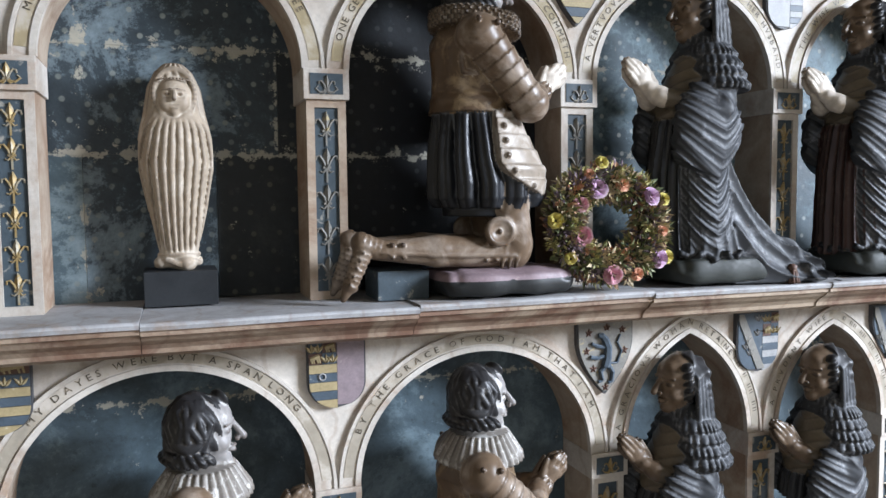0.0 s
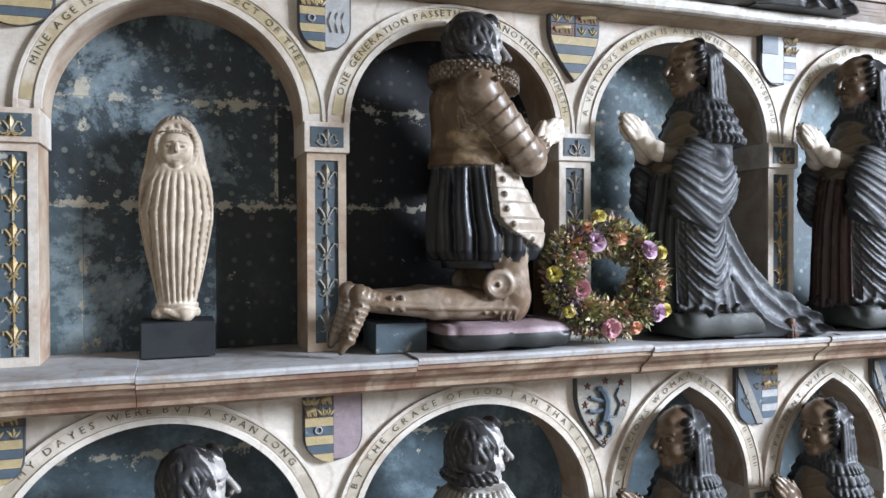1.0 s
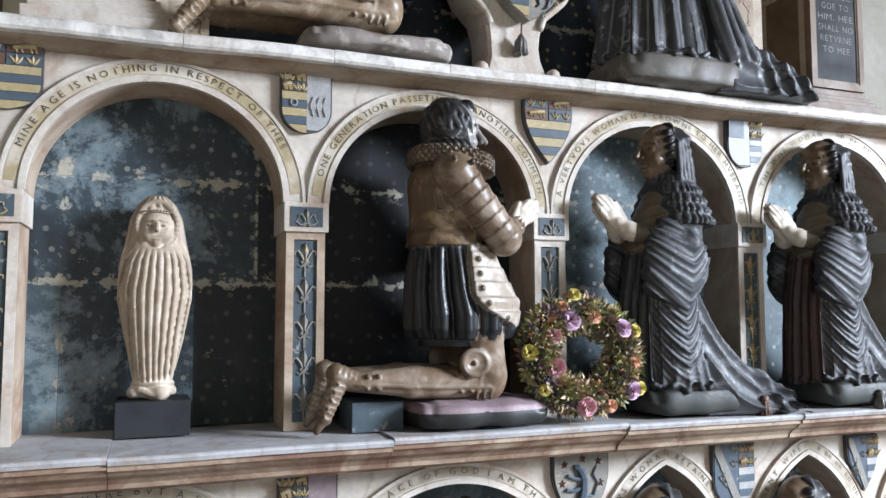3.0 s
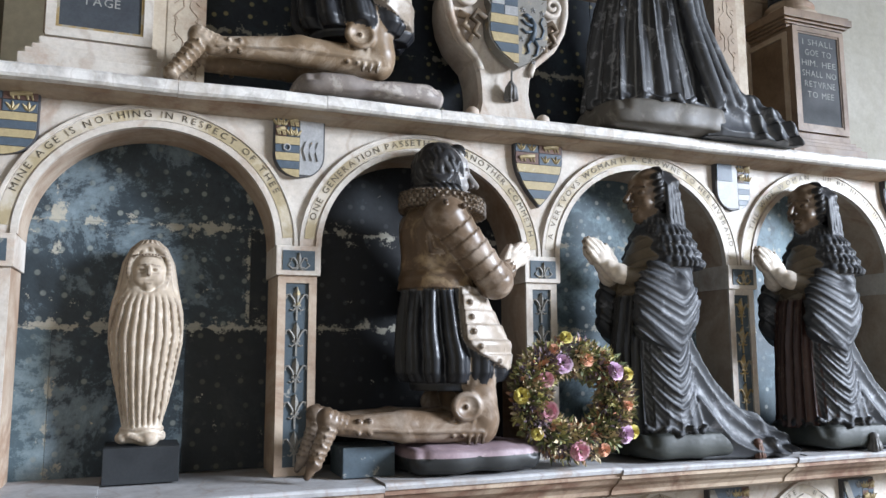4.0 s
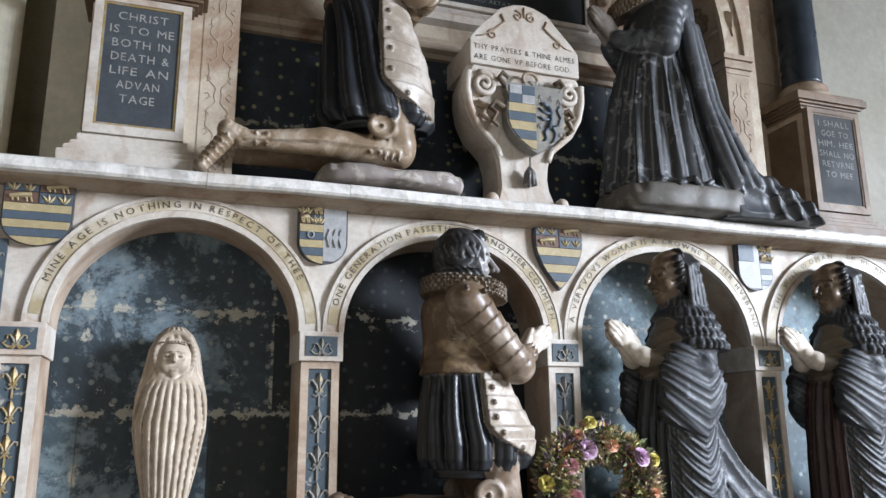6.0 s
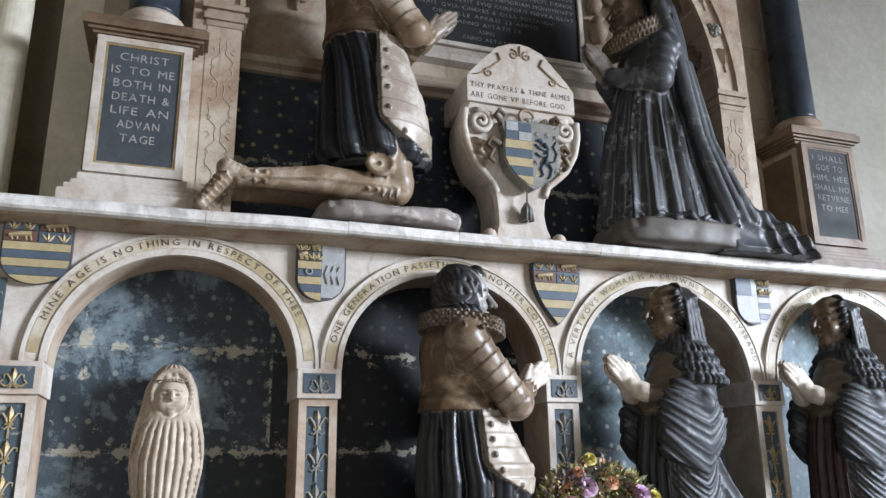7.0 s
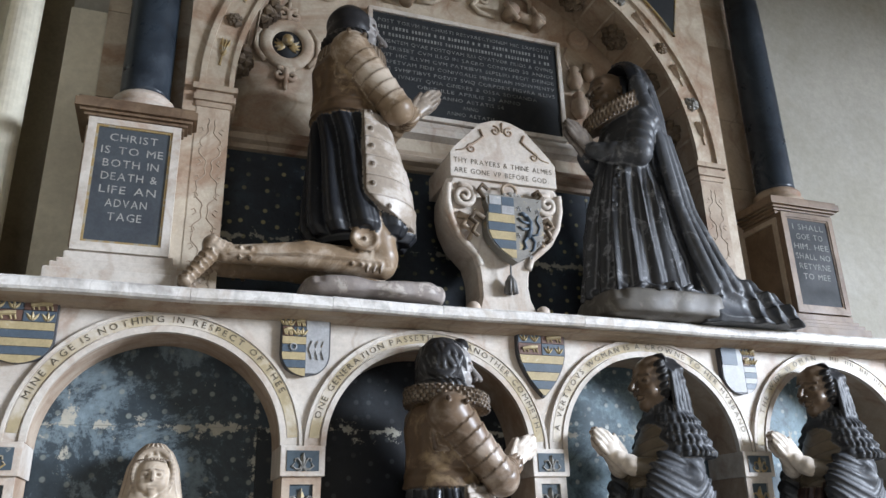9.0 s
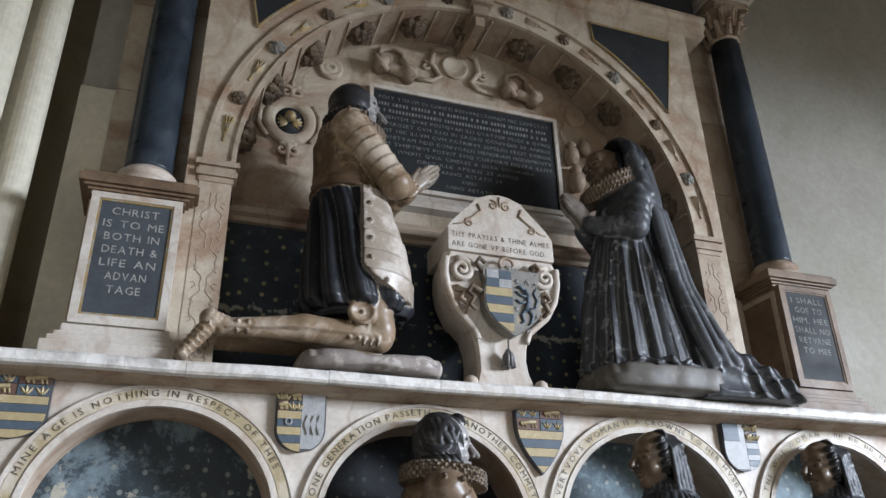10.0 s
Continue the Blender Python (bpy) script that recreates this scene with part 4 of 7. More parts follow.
        lo = ((ks[:, 1] - ks[:, 3]).min() - 0.02, (ks[:, 2] - ks[:, 4]).min() - 0.02, ks[0, 0])
        hi = ((ks[:, 1] + ks[:, 3]).max() + 0.02, (ks[:, 2] + ks[:, 4]).max() + 0.02, ks[-1, 0])
        self.form(lo, hi, fn, mat, k)

    def skin(self, name, at, mats, mirror=False, turn=0.0):
        D, n, h = self.D, self.n, self.h
        D[0], D[-1], D[:, 0], D[:, -1], D[:, :, 0], D[:, :, -1] = (0.05,) * 6
        ids, pts, quads, tags = [], [], [], []
        stride = np.array([n[1] * n[2], n[2], 1])
        for ax in range(3):
            a = np.moveaxis(D, ax, 0)
            lo_, hi_ = a[:-1], a[1:]
            cross = np.nonzero((lo_ < 0) != (hi_ < 0))
            va, vb = lo_[cross], hi_[cross]
            i3 = [None] * 3
            others = [o for o in range(3) if o != ax]
            i3[ax], i3[others[0]], i3[others[1]] = cross
            i3 = np.stack(i3, -1)
            p = i3.astype(float)
            p[:, ax] += va / (va - vb)
            base = i3 @ stride
            so, sp = stride[others[0]], stride[others[1]]
            cells = np.stack([base, base - so, base - so - sp, base - sp], -1)
            flip = (va < 0) if ax != 1 else (va >= 0)
            cells = np.where(flip[:, None], cells[:, ::-1], cells)
            quads.append(cells)
            ids.append(cells.ravel())
            pts.append(np.repeat(p, 4, 0))
            tags.append(self.M[tuple(i3.T)])
        ids, pts, quads, tags = np.concatenate(ids), np.concatenate(pts), np.concatenate(quads), np.concatenate(tags)
        uniq, inv = np.unique(ids, return_inverse=True)
        cnt = np.bincount(inv).astype(float)
        co = np.stack([np.bincount(inv, pts[:, i]) / cnt for i in range(3)], -1) * h + self.lo
        face = np.searchsorted(uniq, quads)
        if mirror:
            co[:, 0] *= -1
            face = face[:, ::-1]
        me = bpy.data.meshes.new(name)
        me.vertices.add(len(co))
        me.vertices.foreach_set("co", co.ravel())
        me.loops.add(face.size)
        me.loops.foreach_set("vertex_index", face.ravel().astype(np.int32))
        me.polygons.add(len(face))
        me.polygons.foreach_set("loop_start", np.arange(0, face.size, 4, dtype=np.int32))
        for mm in mats:
            me.materials.append(mm)
        me.polygons.foreach_set("material_index", tags.astype(np.int32))
        me.polygons.foreach_set("use_smooth", np.ones(len(face), bool))
        me.update(calc_edges=True)
        me.validate()
        ob = new(name, me)
        ob.matrix_world = pose(*at, 0, 0, turn)
        return ob


def crease_of(p):
    """Sharp ridges over broad hollows, uneven in height."""
    return 0.75 * (1 - np.abs(np.sin(p))) ** 1.25 - 0.35 + 0.16 * np.sin(0.77 * p + 1.0)


def folds(n, amp, slant=0.0, wave=0.0, z0=0.0, z1=9.0, phase=0.0):
    """Cloth folds round a lofted form: rounded ridges, sharp hollows, fading above z1."""
    def disp(a, z, x, y):
        f = np.abs(np.sin(0.5 * (n * a + slant * z + phase + wave * wob(x, y, z, 17))))
        fade = np.clip((z1 - z) / 0.08, 0.15, 1.0)
        return amp * (np.sqrt(f) - 0.6) * fade
    return disp


def head(C, c, s, skin, lip, yaw=0.0, tilt=0.0):
    """A plain carved head round c, s times 0.16 m high, turned by yaw degrees towards the viewer."""
    ca, sa = math.cos(radians(-yaw)), math.sin(radians(-yaw))
    ct, st = math.cos(radians(tilt)), math.sin(radians(tilt))

    def at(f, side, up):
        f, up = f * ct - up * st, f * st + up * ct
        return (c[0] + s * (f * ca - side * sa), c[1] + s * (f * sa + side * ca), c[2] + s * up)
    C.ball(at(-0.014, 0, 0.014), (s * 0.068, s * 0.058, s * 0.066), skin, 0.01)
    C.ball(at(0.010, 0, -0.024), (s * 0.048, s * 0.045, s * 0.066), skin, 0.012)
    C.ball(at(0.042, 0, -0.078), (s * 0.015, s * 0.018, s * 0.015), skin, 0.014)
    C.ball(at(0.036, 0, 0.026), (s * 0.022, s * 0.038, s * 0.028), skin, 0.012)
    for e in (-1, 1):
        C.ball(at(0.064, e * 0.024, -0.006), (s * 0.018, s * 0.017, s * 0.014), None, 0.004, True)
        C.ball(at(0.0445, e * 0.0235, -0.006), (s * 0.0125, s * 0.0125, s * 0.0095), skin, 0.001)
        C.bone(at(0.059, e * 0.008, 0.013), at(0.046, e * 0.041, 0.010), s * 0.0062, s * 0.004, skin, 0.003)
        C.bone(at(0.056, e * 0.014, -0.006), at(0.050, e * 0.034, -0.007), s * 0.0018, s * 0.0016, skin, 0.001)
        C.ball(at(0.034, e * 0.029, -0.036), (s * 0.020, s * 0.016, s * 0.017), skin, 0.010)
        C.ball(at(-0.012, e * 0.058, -0.012), (s * 0.012, s * 0.008, s * 0.018), skin, 0.004)
    C.bone(at(0.057, 0, 0.014), at(0.086, 0, -0.028), s * 0.0062, s * 0.0092, skin, 0.003)
    for e in (-1, 1):
        C.ball(at(0.071, e * 0.0095, -0.031), s * 0.0068, skin, 0.002)
        C.bone(at(0.064, 0, -0.049), at(0.053, e * 0.019, -0.051), s * 0.0056, s * 0.003, lip, 0.002)
        C.bone(at(0.062, 0, -0.059), at(0.053, e * 0.015, -0.057), s * 0.0060, s * 0.003, lip, 0.002)
        C.bone(at(0.068, 0, -0.0538), at(0.057, e * 0.018, -0.0545), s * 0.0022, s * 0.0018, None, 0.001, cut=True)
    return at


def joined_palms(C, wrist, tip, gap, mat, cuff_mat=None):
    """Two palms laid together, pointing from wrist to tip in the plane y = wrist's y."""
    w, t = np.array(wrist, float), np.array(tip, float)
    u = (t - w) / np.linalg.norm(t - w)
    L = np.linalg.norm(t - w)
    v = np.array((-u[2], 0, u[0]))
    for e in (-1, 1):
        o = np.array((0, e * gap, 0))
        C.bone(w + o - 0.1 * L * u, w + 0.42 * L * u + o * 0.9, 0.021, 0.023, mat, 0.006, flat=0.55)
        for i, (off, ln) in enumerate(((-0.019, 0.86), (-0.006, 0.98), (0.007, 1.0), (0.019, 0.90))):
            a = w + 0.45 * L * u + v * off + o * 0.9
            m = w + (0.45 + 0.3 * ln) * L * u + v * off * 1.05 + o * 0.85
            b = w + ln * L * u + v * off * 0.8 + o * 0.5
            C.bone(a, m, 0.0088, 0.0078, mat, 0.0015)
            C.bone(m, b, 0.0078, 0.0055, mat, 0.0015)
        C.bone(w + 0.15 * L * u + v * 0.020 + o * 1.1, w + 0.58 * L * u + v * 0.034 + o * 0.6, 0.010, 0.006, mat, 0.003)
        if cuff_mat is not None:
            C.bone(w - 0.16 * L * u + o, w - 0.04 * L * u + o, 0.027, 0.026, cuff_mat, 0.003, lambda tt, a: 0.003 * np.sin(a * 9))


def lames(n, amp):
    """Overlapping armour rings along a limb."""
    return lambda t, a: amp * (1 - ((t * n) % 1.0)) ** 2 + 0 * a


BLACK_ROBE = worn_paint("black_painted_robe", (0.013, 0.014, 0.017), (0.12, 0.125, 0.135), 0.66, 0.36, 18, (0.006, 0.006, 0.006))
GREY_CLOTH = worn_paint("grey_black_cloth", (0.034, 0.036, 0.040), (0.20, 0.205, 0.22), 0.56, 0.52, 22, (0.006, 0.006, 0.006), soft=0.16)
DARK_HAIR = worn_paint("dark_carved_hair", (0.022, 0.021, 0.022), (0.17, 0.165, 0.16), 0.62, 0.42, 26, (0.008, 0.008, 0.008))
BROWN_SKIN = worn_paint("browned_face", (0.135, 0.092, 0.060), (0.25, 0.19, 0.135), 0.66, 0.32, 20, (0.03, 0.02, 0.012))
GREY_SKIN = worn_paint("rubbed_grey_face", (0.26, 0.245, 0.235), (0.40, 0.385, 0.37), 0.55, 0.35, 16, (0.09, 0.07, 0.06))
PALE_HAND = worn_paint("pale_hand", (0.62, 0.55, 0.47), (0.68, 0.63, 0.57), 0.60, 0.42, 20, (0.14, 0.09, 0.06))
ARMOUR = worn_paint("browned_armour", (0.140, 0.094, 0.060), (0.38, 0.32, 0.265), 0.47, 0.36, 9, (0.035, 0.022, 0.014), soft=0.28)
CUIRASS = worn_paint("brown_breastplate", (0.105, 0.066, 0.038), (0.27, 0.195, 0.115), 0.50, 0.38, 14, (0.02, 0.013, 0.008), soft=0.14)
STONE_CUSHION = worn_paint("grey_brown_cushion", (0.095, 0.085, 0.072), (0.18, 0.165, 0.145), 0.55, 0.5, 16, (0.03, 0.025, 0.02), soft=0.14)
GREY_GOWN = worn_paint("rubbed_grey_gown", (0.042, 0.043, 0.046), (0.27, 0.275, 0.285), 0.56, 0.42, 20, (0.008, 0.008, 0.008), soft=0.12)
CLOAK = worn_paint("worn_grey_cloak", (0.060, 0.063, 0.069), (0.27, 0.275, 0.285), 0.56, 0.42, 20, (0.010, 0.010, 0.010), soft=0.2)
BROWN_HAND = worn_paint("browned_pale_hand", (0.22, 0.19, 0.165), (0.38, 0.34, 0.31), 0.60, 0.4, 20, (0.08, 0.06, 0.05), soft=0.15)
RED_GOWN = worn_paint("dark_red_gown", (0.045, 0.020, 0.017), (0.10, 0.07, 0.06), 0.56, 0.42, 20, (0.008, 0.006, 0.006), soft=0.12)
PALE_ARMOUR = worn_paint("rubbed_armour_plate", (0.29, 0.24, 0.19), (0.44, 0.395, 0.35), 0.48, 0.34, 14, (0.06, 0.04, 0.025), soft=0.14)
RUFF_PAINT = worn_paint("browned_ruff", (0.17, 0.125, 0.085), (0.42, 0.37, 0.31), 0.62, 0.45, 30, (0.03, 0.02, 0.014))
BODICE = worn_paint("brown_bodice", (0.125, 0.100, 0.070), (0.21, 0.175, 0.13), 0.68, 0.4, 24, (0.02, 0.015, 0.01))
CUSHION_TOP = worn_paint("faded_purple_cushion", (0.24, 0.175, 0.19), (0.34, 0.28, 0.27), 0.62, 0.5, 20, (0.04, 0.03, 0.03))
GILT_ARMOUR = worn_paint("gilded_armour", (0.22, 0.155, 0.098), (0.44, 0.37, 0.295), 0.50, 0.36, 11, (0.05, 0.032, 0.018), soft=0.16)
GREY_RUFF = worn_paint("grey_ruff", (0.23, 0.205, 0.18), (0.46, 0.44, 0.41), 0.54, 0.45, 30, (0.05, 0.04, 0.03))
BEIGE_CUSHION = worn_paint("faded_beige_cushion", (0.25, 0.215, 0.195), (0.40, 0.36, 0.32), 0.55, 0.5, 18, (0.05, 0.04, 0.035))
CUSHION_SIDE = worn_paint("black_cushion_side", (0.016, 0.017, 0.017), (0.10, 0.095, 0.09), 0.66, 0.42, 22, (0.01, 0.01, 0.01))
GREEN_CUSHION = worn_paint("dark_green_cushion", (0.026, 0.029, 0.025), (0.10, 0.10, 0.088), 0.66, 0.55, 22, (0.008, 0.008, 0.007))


def cushion(at, x0, x1, y0, y1, high, label, two_tone, mats, sag=0.0):
    """A stuffed stone cushion with a seam round it."""
    C = Carving((x0 - 0.03, y0 - 0.03, -0.012), (x1 + 0.03, y1 + 0.03, high + 0.03), 0.0055)
    cx, cy, rx, ry = (x0 + x1) / 2, (y0 + y1) / 2, (x1 - x0) / 2, (y1 - y0) / 2

    def fn(x, y, z):
        q = (np.abs((x - cx) / rx) ** 4 + np.abs((y - cy) / ry) ** 4) ** 0.25
        u = (z - high * 0.5) / (high * 0.5)
        edge = (q - 1) * min(rx, ry) + 0.012 * u * u
        crown = np.abs(z - high * 0.5) - high * 0.5 * (1 - 0.35 * np.clip(q, 0, 1) ** 3) + sag * np.exp(-((x - cx) / 0.07) ** 2)
        return np.maximum(edge, crown) - 0.0035 * wob(x, y, z, 60) + 0.005 * np.exp(-((np.abs(x - cx) - rx * 0.8) / 0.012) ** 2) * (z > high * 0.5)
    C.form((x0, y0, 0), (x1, y1, high), fn, 0, 0.004)
    if two_tone:
        zz = C.lo[2] + C.h * np.arange(C.n[2])
        C.M[:, :, zz < high * 0.62] = 1
    ob = C.skin("cushion", at, mats)
    return tagged(ob, label, "cushion", "cushions")


def knight(at, label, waist, hem, shoulder, ruff, top, collar="lace", s=1.0, armour=ARMOUR, bare=False, floor=0.0, stretch=0.0, arms=(0.185, 0.045, 0.252, 0.112)):
    """A man in armour kneeling upright, facing +x. Heights in metres over the ledge."""
    C = Carving((-0.44, -0.18, floor - 0.005), (0.32, 0.17, top + 0.03), 0.0034)
    A, BLK, HAIR, SK, RUF, HND, TAS, CUI = range(8)
    # skirt of pleated cloth
    def pleats(a, z, x, y):
        low = np.clip((waist + 0.02 - z) / 0.09, 0.1, 1)
        if bare:
            p = 5.5 * a + 11 * (z - hem) + 1.9 * wob(x, y, z, 10)
        else:
            p = 6.5 * a + 2 * (z - hem) + 1.5 * wob(x, y, z, 9)
        return (0.026 * s * (np.abs(np.sin(p)) ** 0.7 - 0.80) + 0.006 * (np.abs(np.sin(2.3 * p + 1)) - 0.5)) * low
    puff = 0.004 if bare else 0.0
    C.loft([(hem, 0.040, 0, 0.128 * s, 0.112 * s), (hem + 0.022, 0.040, 0, (0.142 + puff * 0.6) * s, 0.126 * s), (hem + 0.06, 0.038, 0, (0.142 + puff) * s, 0.128 * s), ((hem + waist) / 2, 0.022, 0, 0.126 * s, 0.116 * s), (waist + 0.01, 0.002, 0, 0.092 * s, 0.088 * s)],
           BLK, 0.006, pleats)
    # hollow under the hem
    C.loft([(hem - 0.02, 0.035, 0, 0.105 * s, 0.090 * s), (hem + 0.03, 0.035, 0, 0.105 * s, 0.090 * s)], BLK, 0.004)
    # tassets: riveted plates over the front of the skirt, with a rounded lower corner
    zb = hem + 0.030
    span = waist - 0.012 - zb
    edge = lambda z: 0.020 + 0.125 * np.clip((zb + 0.085 - z) / 0.085, 0, 1) ** 2
    rim_ = [(zb, 0.040, 0, 0.147 * s, 0.139 * s), (zb + 0.06, 0.038, 0, 0.149 * s, 0.141 * s), ((hem + waist) / 2, 0.028, 0, 0.142 * s, 0.134 * s), (waist - 0.012, 0.006, 0, 0.106 * s, 0.104 * s)]
    C.loft(rim_, TAS, 0.0012, lambda a, z, x, y: 0.0042 * (((z - zb) / span * 5.5) % 1.0) - 0.001 + 0 * a, lambda x, y, z: edge(z) - x)
    ks = np.array(rim_)
    for i in range(12):
        z = zb + 0.004 + span * 0.97 * i / 11
        cx, rx, ry = (float(np.interp(z, ks[:, 0], ks[:, j])) for j in (1, 3, 4))
        x = float(edge(z)) + 0.020
        if i % 2:
            C.ball((x, -ry * math.sqrt(max(0.03, 1 - ((x - cx) / rx) ** 2)) - 0.002, z), 0.0078, TAS, 0.001)
    # cuirass
    C.loft([(waist - 0.015, 0.0, 0, 0.104 * s, 0.100 * s), (waist + 0.012, 0.0, 0, 0.096 * s, 0.093 * s), (waist + 0.07, 0.005, 0, 0.098 * s, 0.098 * s), (shoulder - 0.03, 0.002, 0, 0.100 * s, 0.115 * s),
            (shoulder + 0.02, 0.0, 0, 0.078 * s, 0.10 * s), (ruff, 0.005, 0, 0.05 * s, 0.06 * s)], CUI, 0.004,
           lambda a, z, x, y: 0.003 * np.cos(8 * a) * (z > waist + 0.03) + 0.004 * np.exp(-((z - waist - 0.015) / 0.008) ** 2))
    # arms
    for e in (-1, 1):
        y = 0.100 * e * s
        sh = np.array((-0.015, y, shoulder - 0.005))
        el = np.array((0.110 * s, y * 1.04, waist + 0.004))
        wr = np.array((arms[0] - 0.022, 0.028 * e, waist + arms[1] - 0.010))
        C.ball(sh + (0, -0.004 * e, 0.0), (0.056 * s, 0.042 * s, 0.052 * s), A, 0.008)
        C.bone(sh, el, 0.048 * s, 0.041 * s, A, 0.003, lames(6, 0.0042))
        C.ball(el, (0.042 * s, 0.040 * s, 0.042 * s), A, 0.005)
        C.bone(el, wr, 0.040 * s, 0.025 * s, A, 0.005, lames(3, 0.0025))
        C.bone(wr - (wr - el) * 0.06, wr + (wr - el) * 0.05, 0.030, 0.028, A, 0.002)
        C.ball(sh + (0.025, 0.047 * e * s, 0.022), 0.008, A, 0.001)
        C.ball(sh + (-0.02, 0.046 * e * s, 0.03), 0.007, A, 0.001)
        # strap of the breastplate
        C.bone((-0.062, 0.084 * e * s, shoulder - 0.01), (-0.050, 0.088 * e * s, shoulder - 0.085), 0.007, 0.007, A, 0.002)
        C.bone((-0.050, 0.088 * e * s, shoulder - 0.085), (-0.015, 0.090 * e * s, shoulder - 0.09), 0.007, 0.006, A, 0.002)
    joined_palms(C, (arms[0], 0, waist + arms[1]), (arms[2], 0, waist + arms[3]), 0.015, HND, A)
    # legs
    for e, y in ((-1, -0.062), (1, 0.058)):
        kx = 0.085
        C.bone((0.06, y, hem + 0.05), (kx, y, 0.135), 0.055, 0.046, A, 0.01)
        C.ball((kx + 0.004, y, 0.118), (0.042, 0.038, 0.052), A, 0.010)
        g = stretch
        C.bone((kx - 0.03, y, 0.108), (-0.11, y, 0.116), 0.038, 0.037, A, 0.010)
        C.bone((-0.11, y, 0.116), (-0.26 - g, y, 0.122 - 0.4 * g), 0.036, 0.022, A, 0.010)
        C.bone((kx - 0.01, y + 0.036 * e, 0.100), (-0.11, y + 0.035 * e, 0.106), 0.005, 0.005, A, 0.0015)
        C.bone((-0.11, y + 0.035 * e, 0.106), (-0.25 - g, y + 0.021 * e, 0.116 - 0.4 * g), 0.005, 0.004, A, 0.0015)
        for x, w in ((0.025, 0.034), (0.000, 0.034), (-0.200 - g, 0.026), (-0.225 - g, 0.024)):
            for dz in (0.020, -0.020):
                C.ball((x, y + w * e, 0.113 + dz * (1 if x > -0.1 else 0.7) + (0 if x > -0.1 else 0.007 - 0.4 * g)), 0.0066, A, 0.001)
        # knee cop with its round wing
        C.ball((0.030, y + 0.046 * e, 0.160), (0.040, 0.014, 0.036), A, 0.004)
        C.ball((0.030, y + 0.066 * e, 0.160), (0.034, 0.022, 0.031), None, 0.0015, True)
        C.ball((0.030, y + 0.046 * e, 0.160), 0.0065, A, 0.001)
        for i in range(3):
            x = kx - 0.028 + 0.018 * i
            C.bone((x, y + 0.032 * e, 0.15), (x - 0.018, y + 0.035 * e, 0.075), 0.006, 0.005, A, 0.002)
        # ankle and the foot, toes down
        q = np.array((-g, 0, -0.35 * g))
        C.bone(q + (-0.240, y, 0.122), q + (-0.290, y, 0.140), 0.021, 0.023, A, 0.003, lames(4, 0.003))
        C.bone(q + (-0.284, y, 0.130), q + (-0.318 - 0.5 * g, y, 0.045), 0.023, 0.016, A, 0.002, lames(7, 0.0038))
        C.bone(q + (-0.318 - 0.5 * g, y, 0.045), (-0.335 - 1.4 * g, y, 0.014), 0.016, 0.008, A, 0.003)
        for i in range(5):
            f = i / 4
            C.ball(q + (-0.292 - (0.030 + 0.4 * g) * f, y + (0.023 - 0.006 * f) * e, 0.120 - 0.072 * f), 0.0046, A, 0.001)
    # neckwear
    tiltk = 0.10
    if collar == "lace":
        def fn(x, y, z):
            a = np.arctan2(y, x - 0.012)
            r = np.sqrt(((x - 0.012) / 1.0) ** 2 + (y / 1.05) ** 2)
            w = z - ruff + tiltk * (x - 0.012) + 0.25 * np.clip(r - 0.06, 0, 1)
            return np.maximum(np.abs(w) - 0.021 - 0.0035 * np.sin(38 * a), r - 0.106 * s - 0.007 * np.sin(38 * a) * np.sign(np.sin(w * 300)))
        C.form((-0.13, -0.14, ruff - 0.07), (0.15, 0.14, ruff + 0.05), fn, RUF, 0.003)
    elif collar == "low":
        C.loft([(ruff - 0.05, 0.008, 0, 0.098 * s, 0.108 * s), (ruff - 0.01, 0.01, 0, 0.094 * s, 0.10 * s), (ruff + 0.012, 0.012, 0, 0.07 * s, 0.072 * s)], RUF, 0.003, lambda a, z, x, y: 0.003 * np.sin(44 * a))
    else:
        C.loft([(ruff - 0.06, 0.012, 0, 0.110 * s, 0.114 * s), (ruff - 0.045, 0.012, 0, 0.108 * s, 0.112 * s), (ruff + 0.01, 0.014, 0, 0.070 * s, 0.072 * s)], RUF, 0.003,
               lambda a, z, x, y: 0.009 * (np.abs(np.sin(15 * a)) - 0.5))
    # head and hair
    hs = s * 0.92
    hc = np.array((0.026, 0, top - 0.082 * hs))
    head(C, hc, hs, SK, SK, yaw=4)
    wave = (lambda x, y, z: 0.005 * np.sin(95 * z + 60 * x + 3 * np.sin(40 * x + 50 * y))) if not bare else (lambda x, y, z: 0.0015 * np.sin(120 * z + 30 * y))
    C.ball(hc + (-0.026 * hs, 0, 0.012 * hs), (0.070 * hs, 0.072 * hs, 0.074 * hs), HAIR, 0.004, disp=wave)
    C.ball(hc + (-0.034 * hs, 0, -0.030 * hs), (0.062 * hs, 0.076 * hs, 0.052 * hs), HAIR, 0.006, disp=wave)
    for i in range(15):
        a = math.pi * (0.42 + 1.16 * i / 14)
        p = hc + (-0.020 * hs + 0.070 * hs * math.cos(a), 0.078 * hs * math.sin(a), -0.058 * hs)
        C.ball(p, (0.019, 0.019, 0.015), HAIR, 0.003, disp=lambda x, y, z: 0.003 * np.sin(210 * x + 210 * z))
    if not bare:
        for i in range(21):
            a = math.pi * (0.40 + 1.20 * i / 20)
            last = None
            for q in range(6):
                lat = math.pi * (0.46 - 0.13 * q)
                w = 0.16 * math.sin(2.2 * q + i * 1.3)
                p = hc + (-0.024 * hs + 0.071 * hs * math.cos(lat) * math.cos(a + w), 0.076 * hs * math.cos(lat) * math.sin(a + w), 0.006 + 0.074 * hs * math.sin(lat))
                if last is not None:
                    C.bone(last, p, 0.0085, 0.0085, HAIR, 0.0015)
                last = p
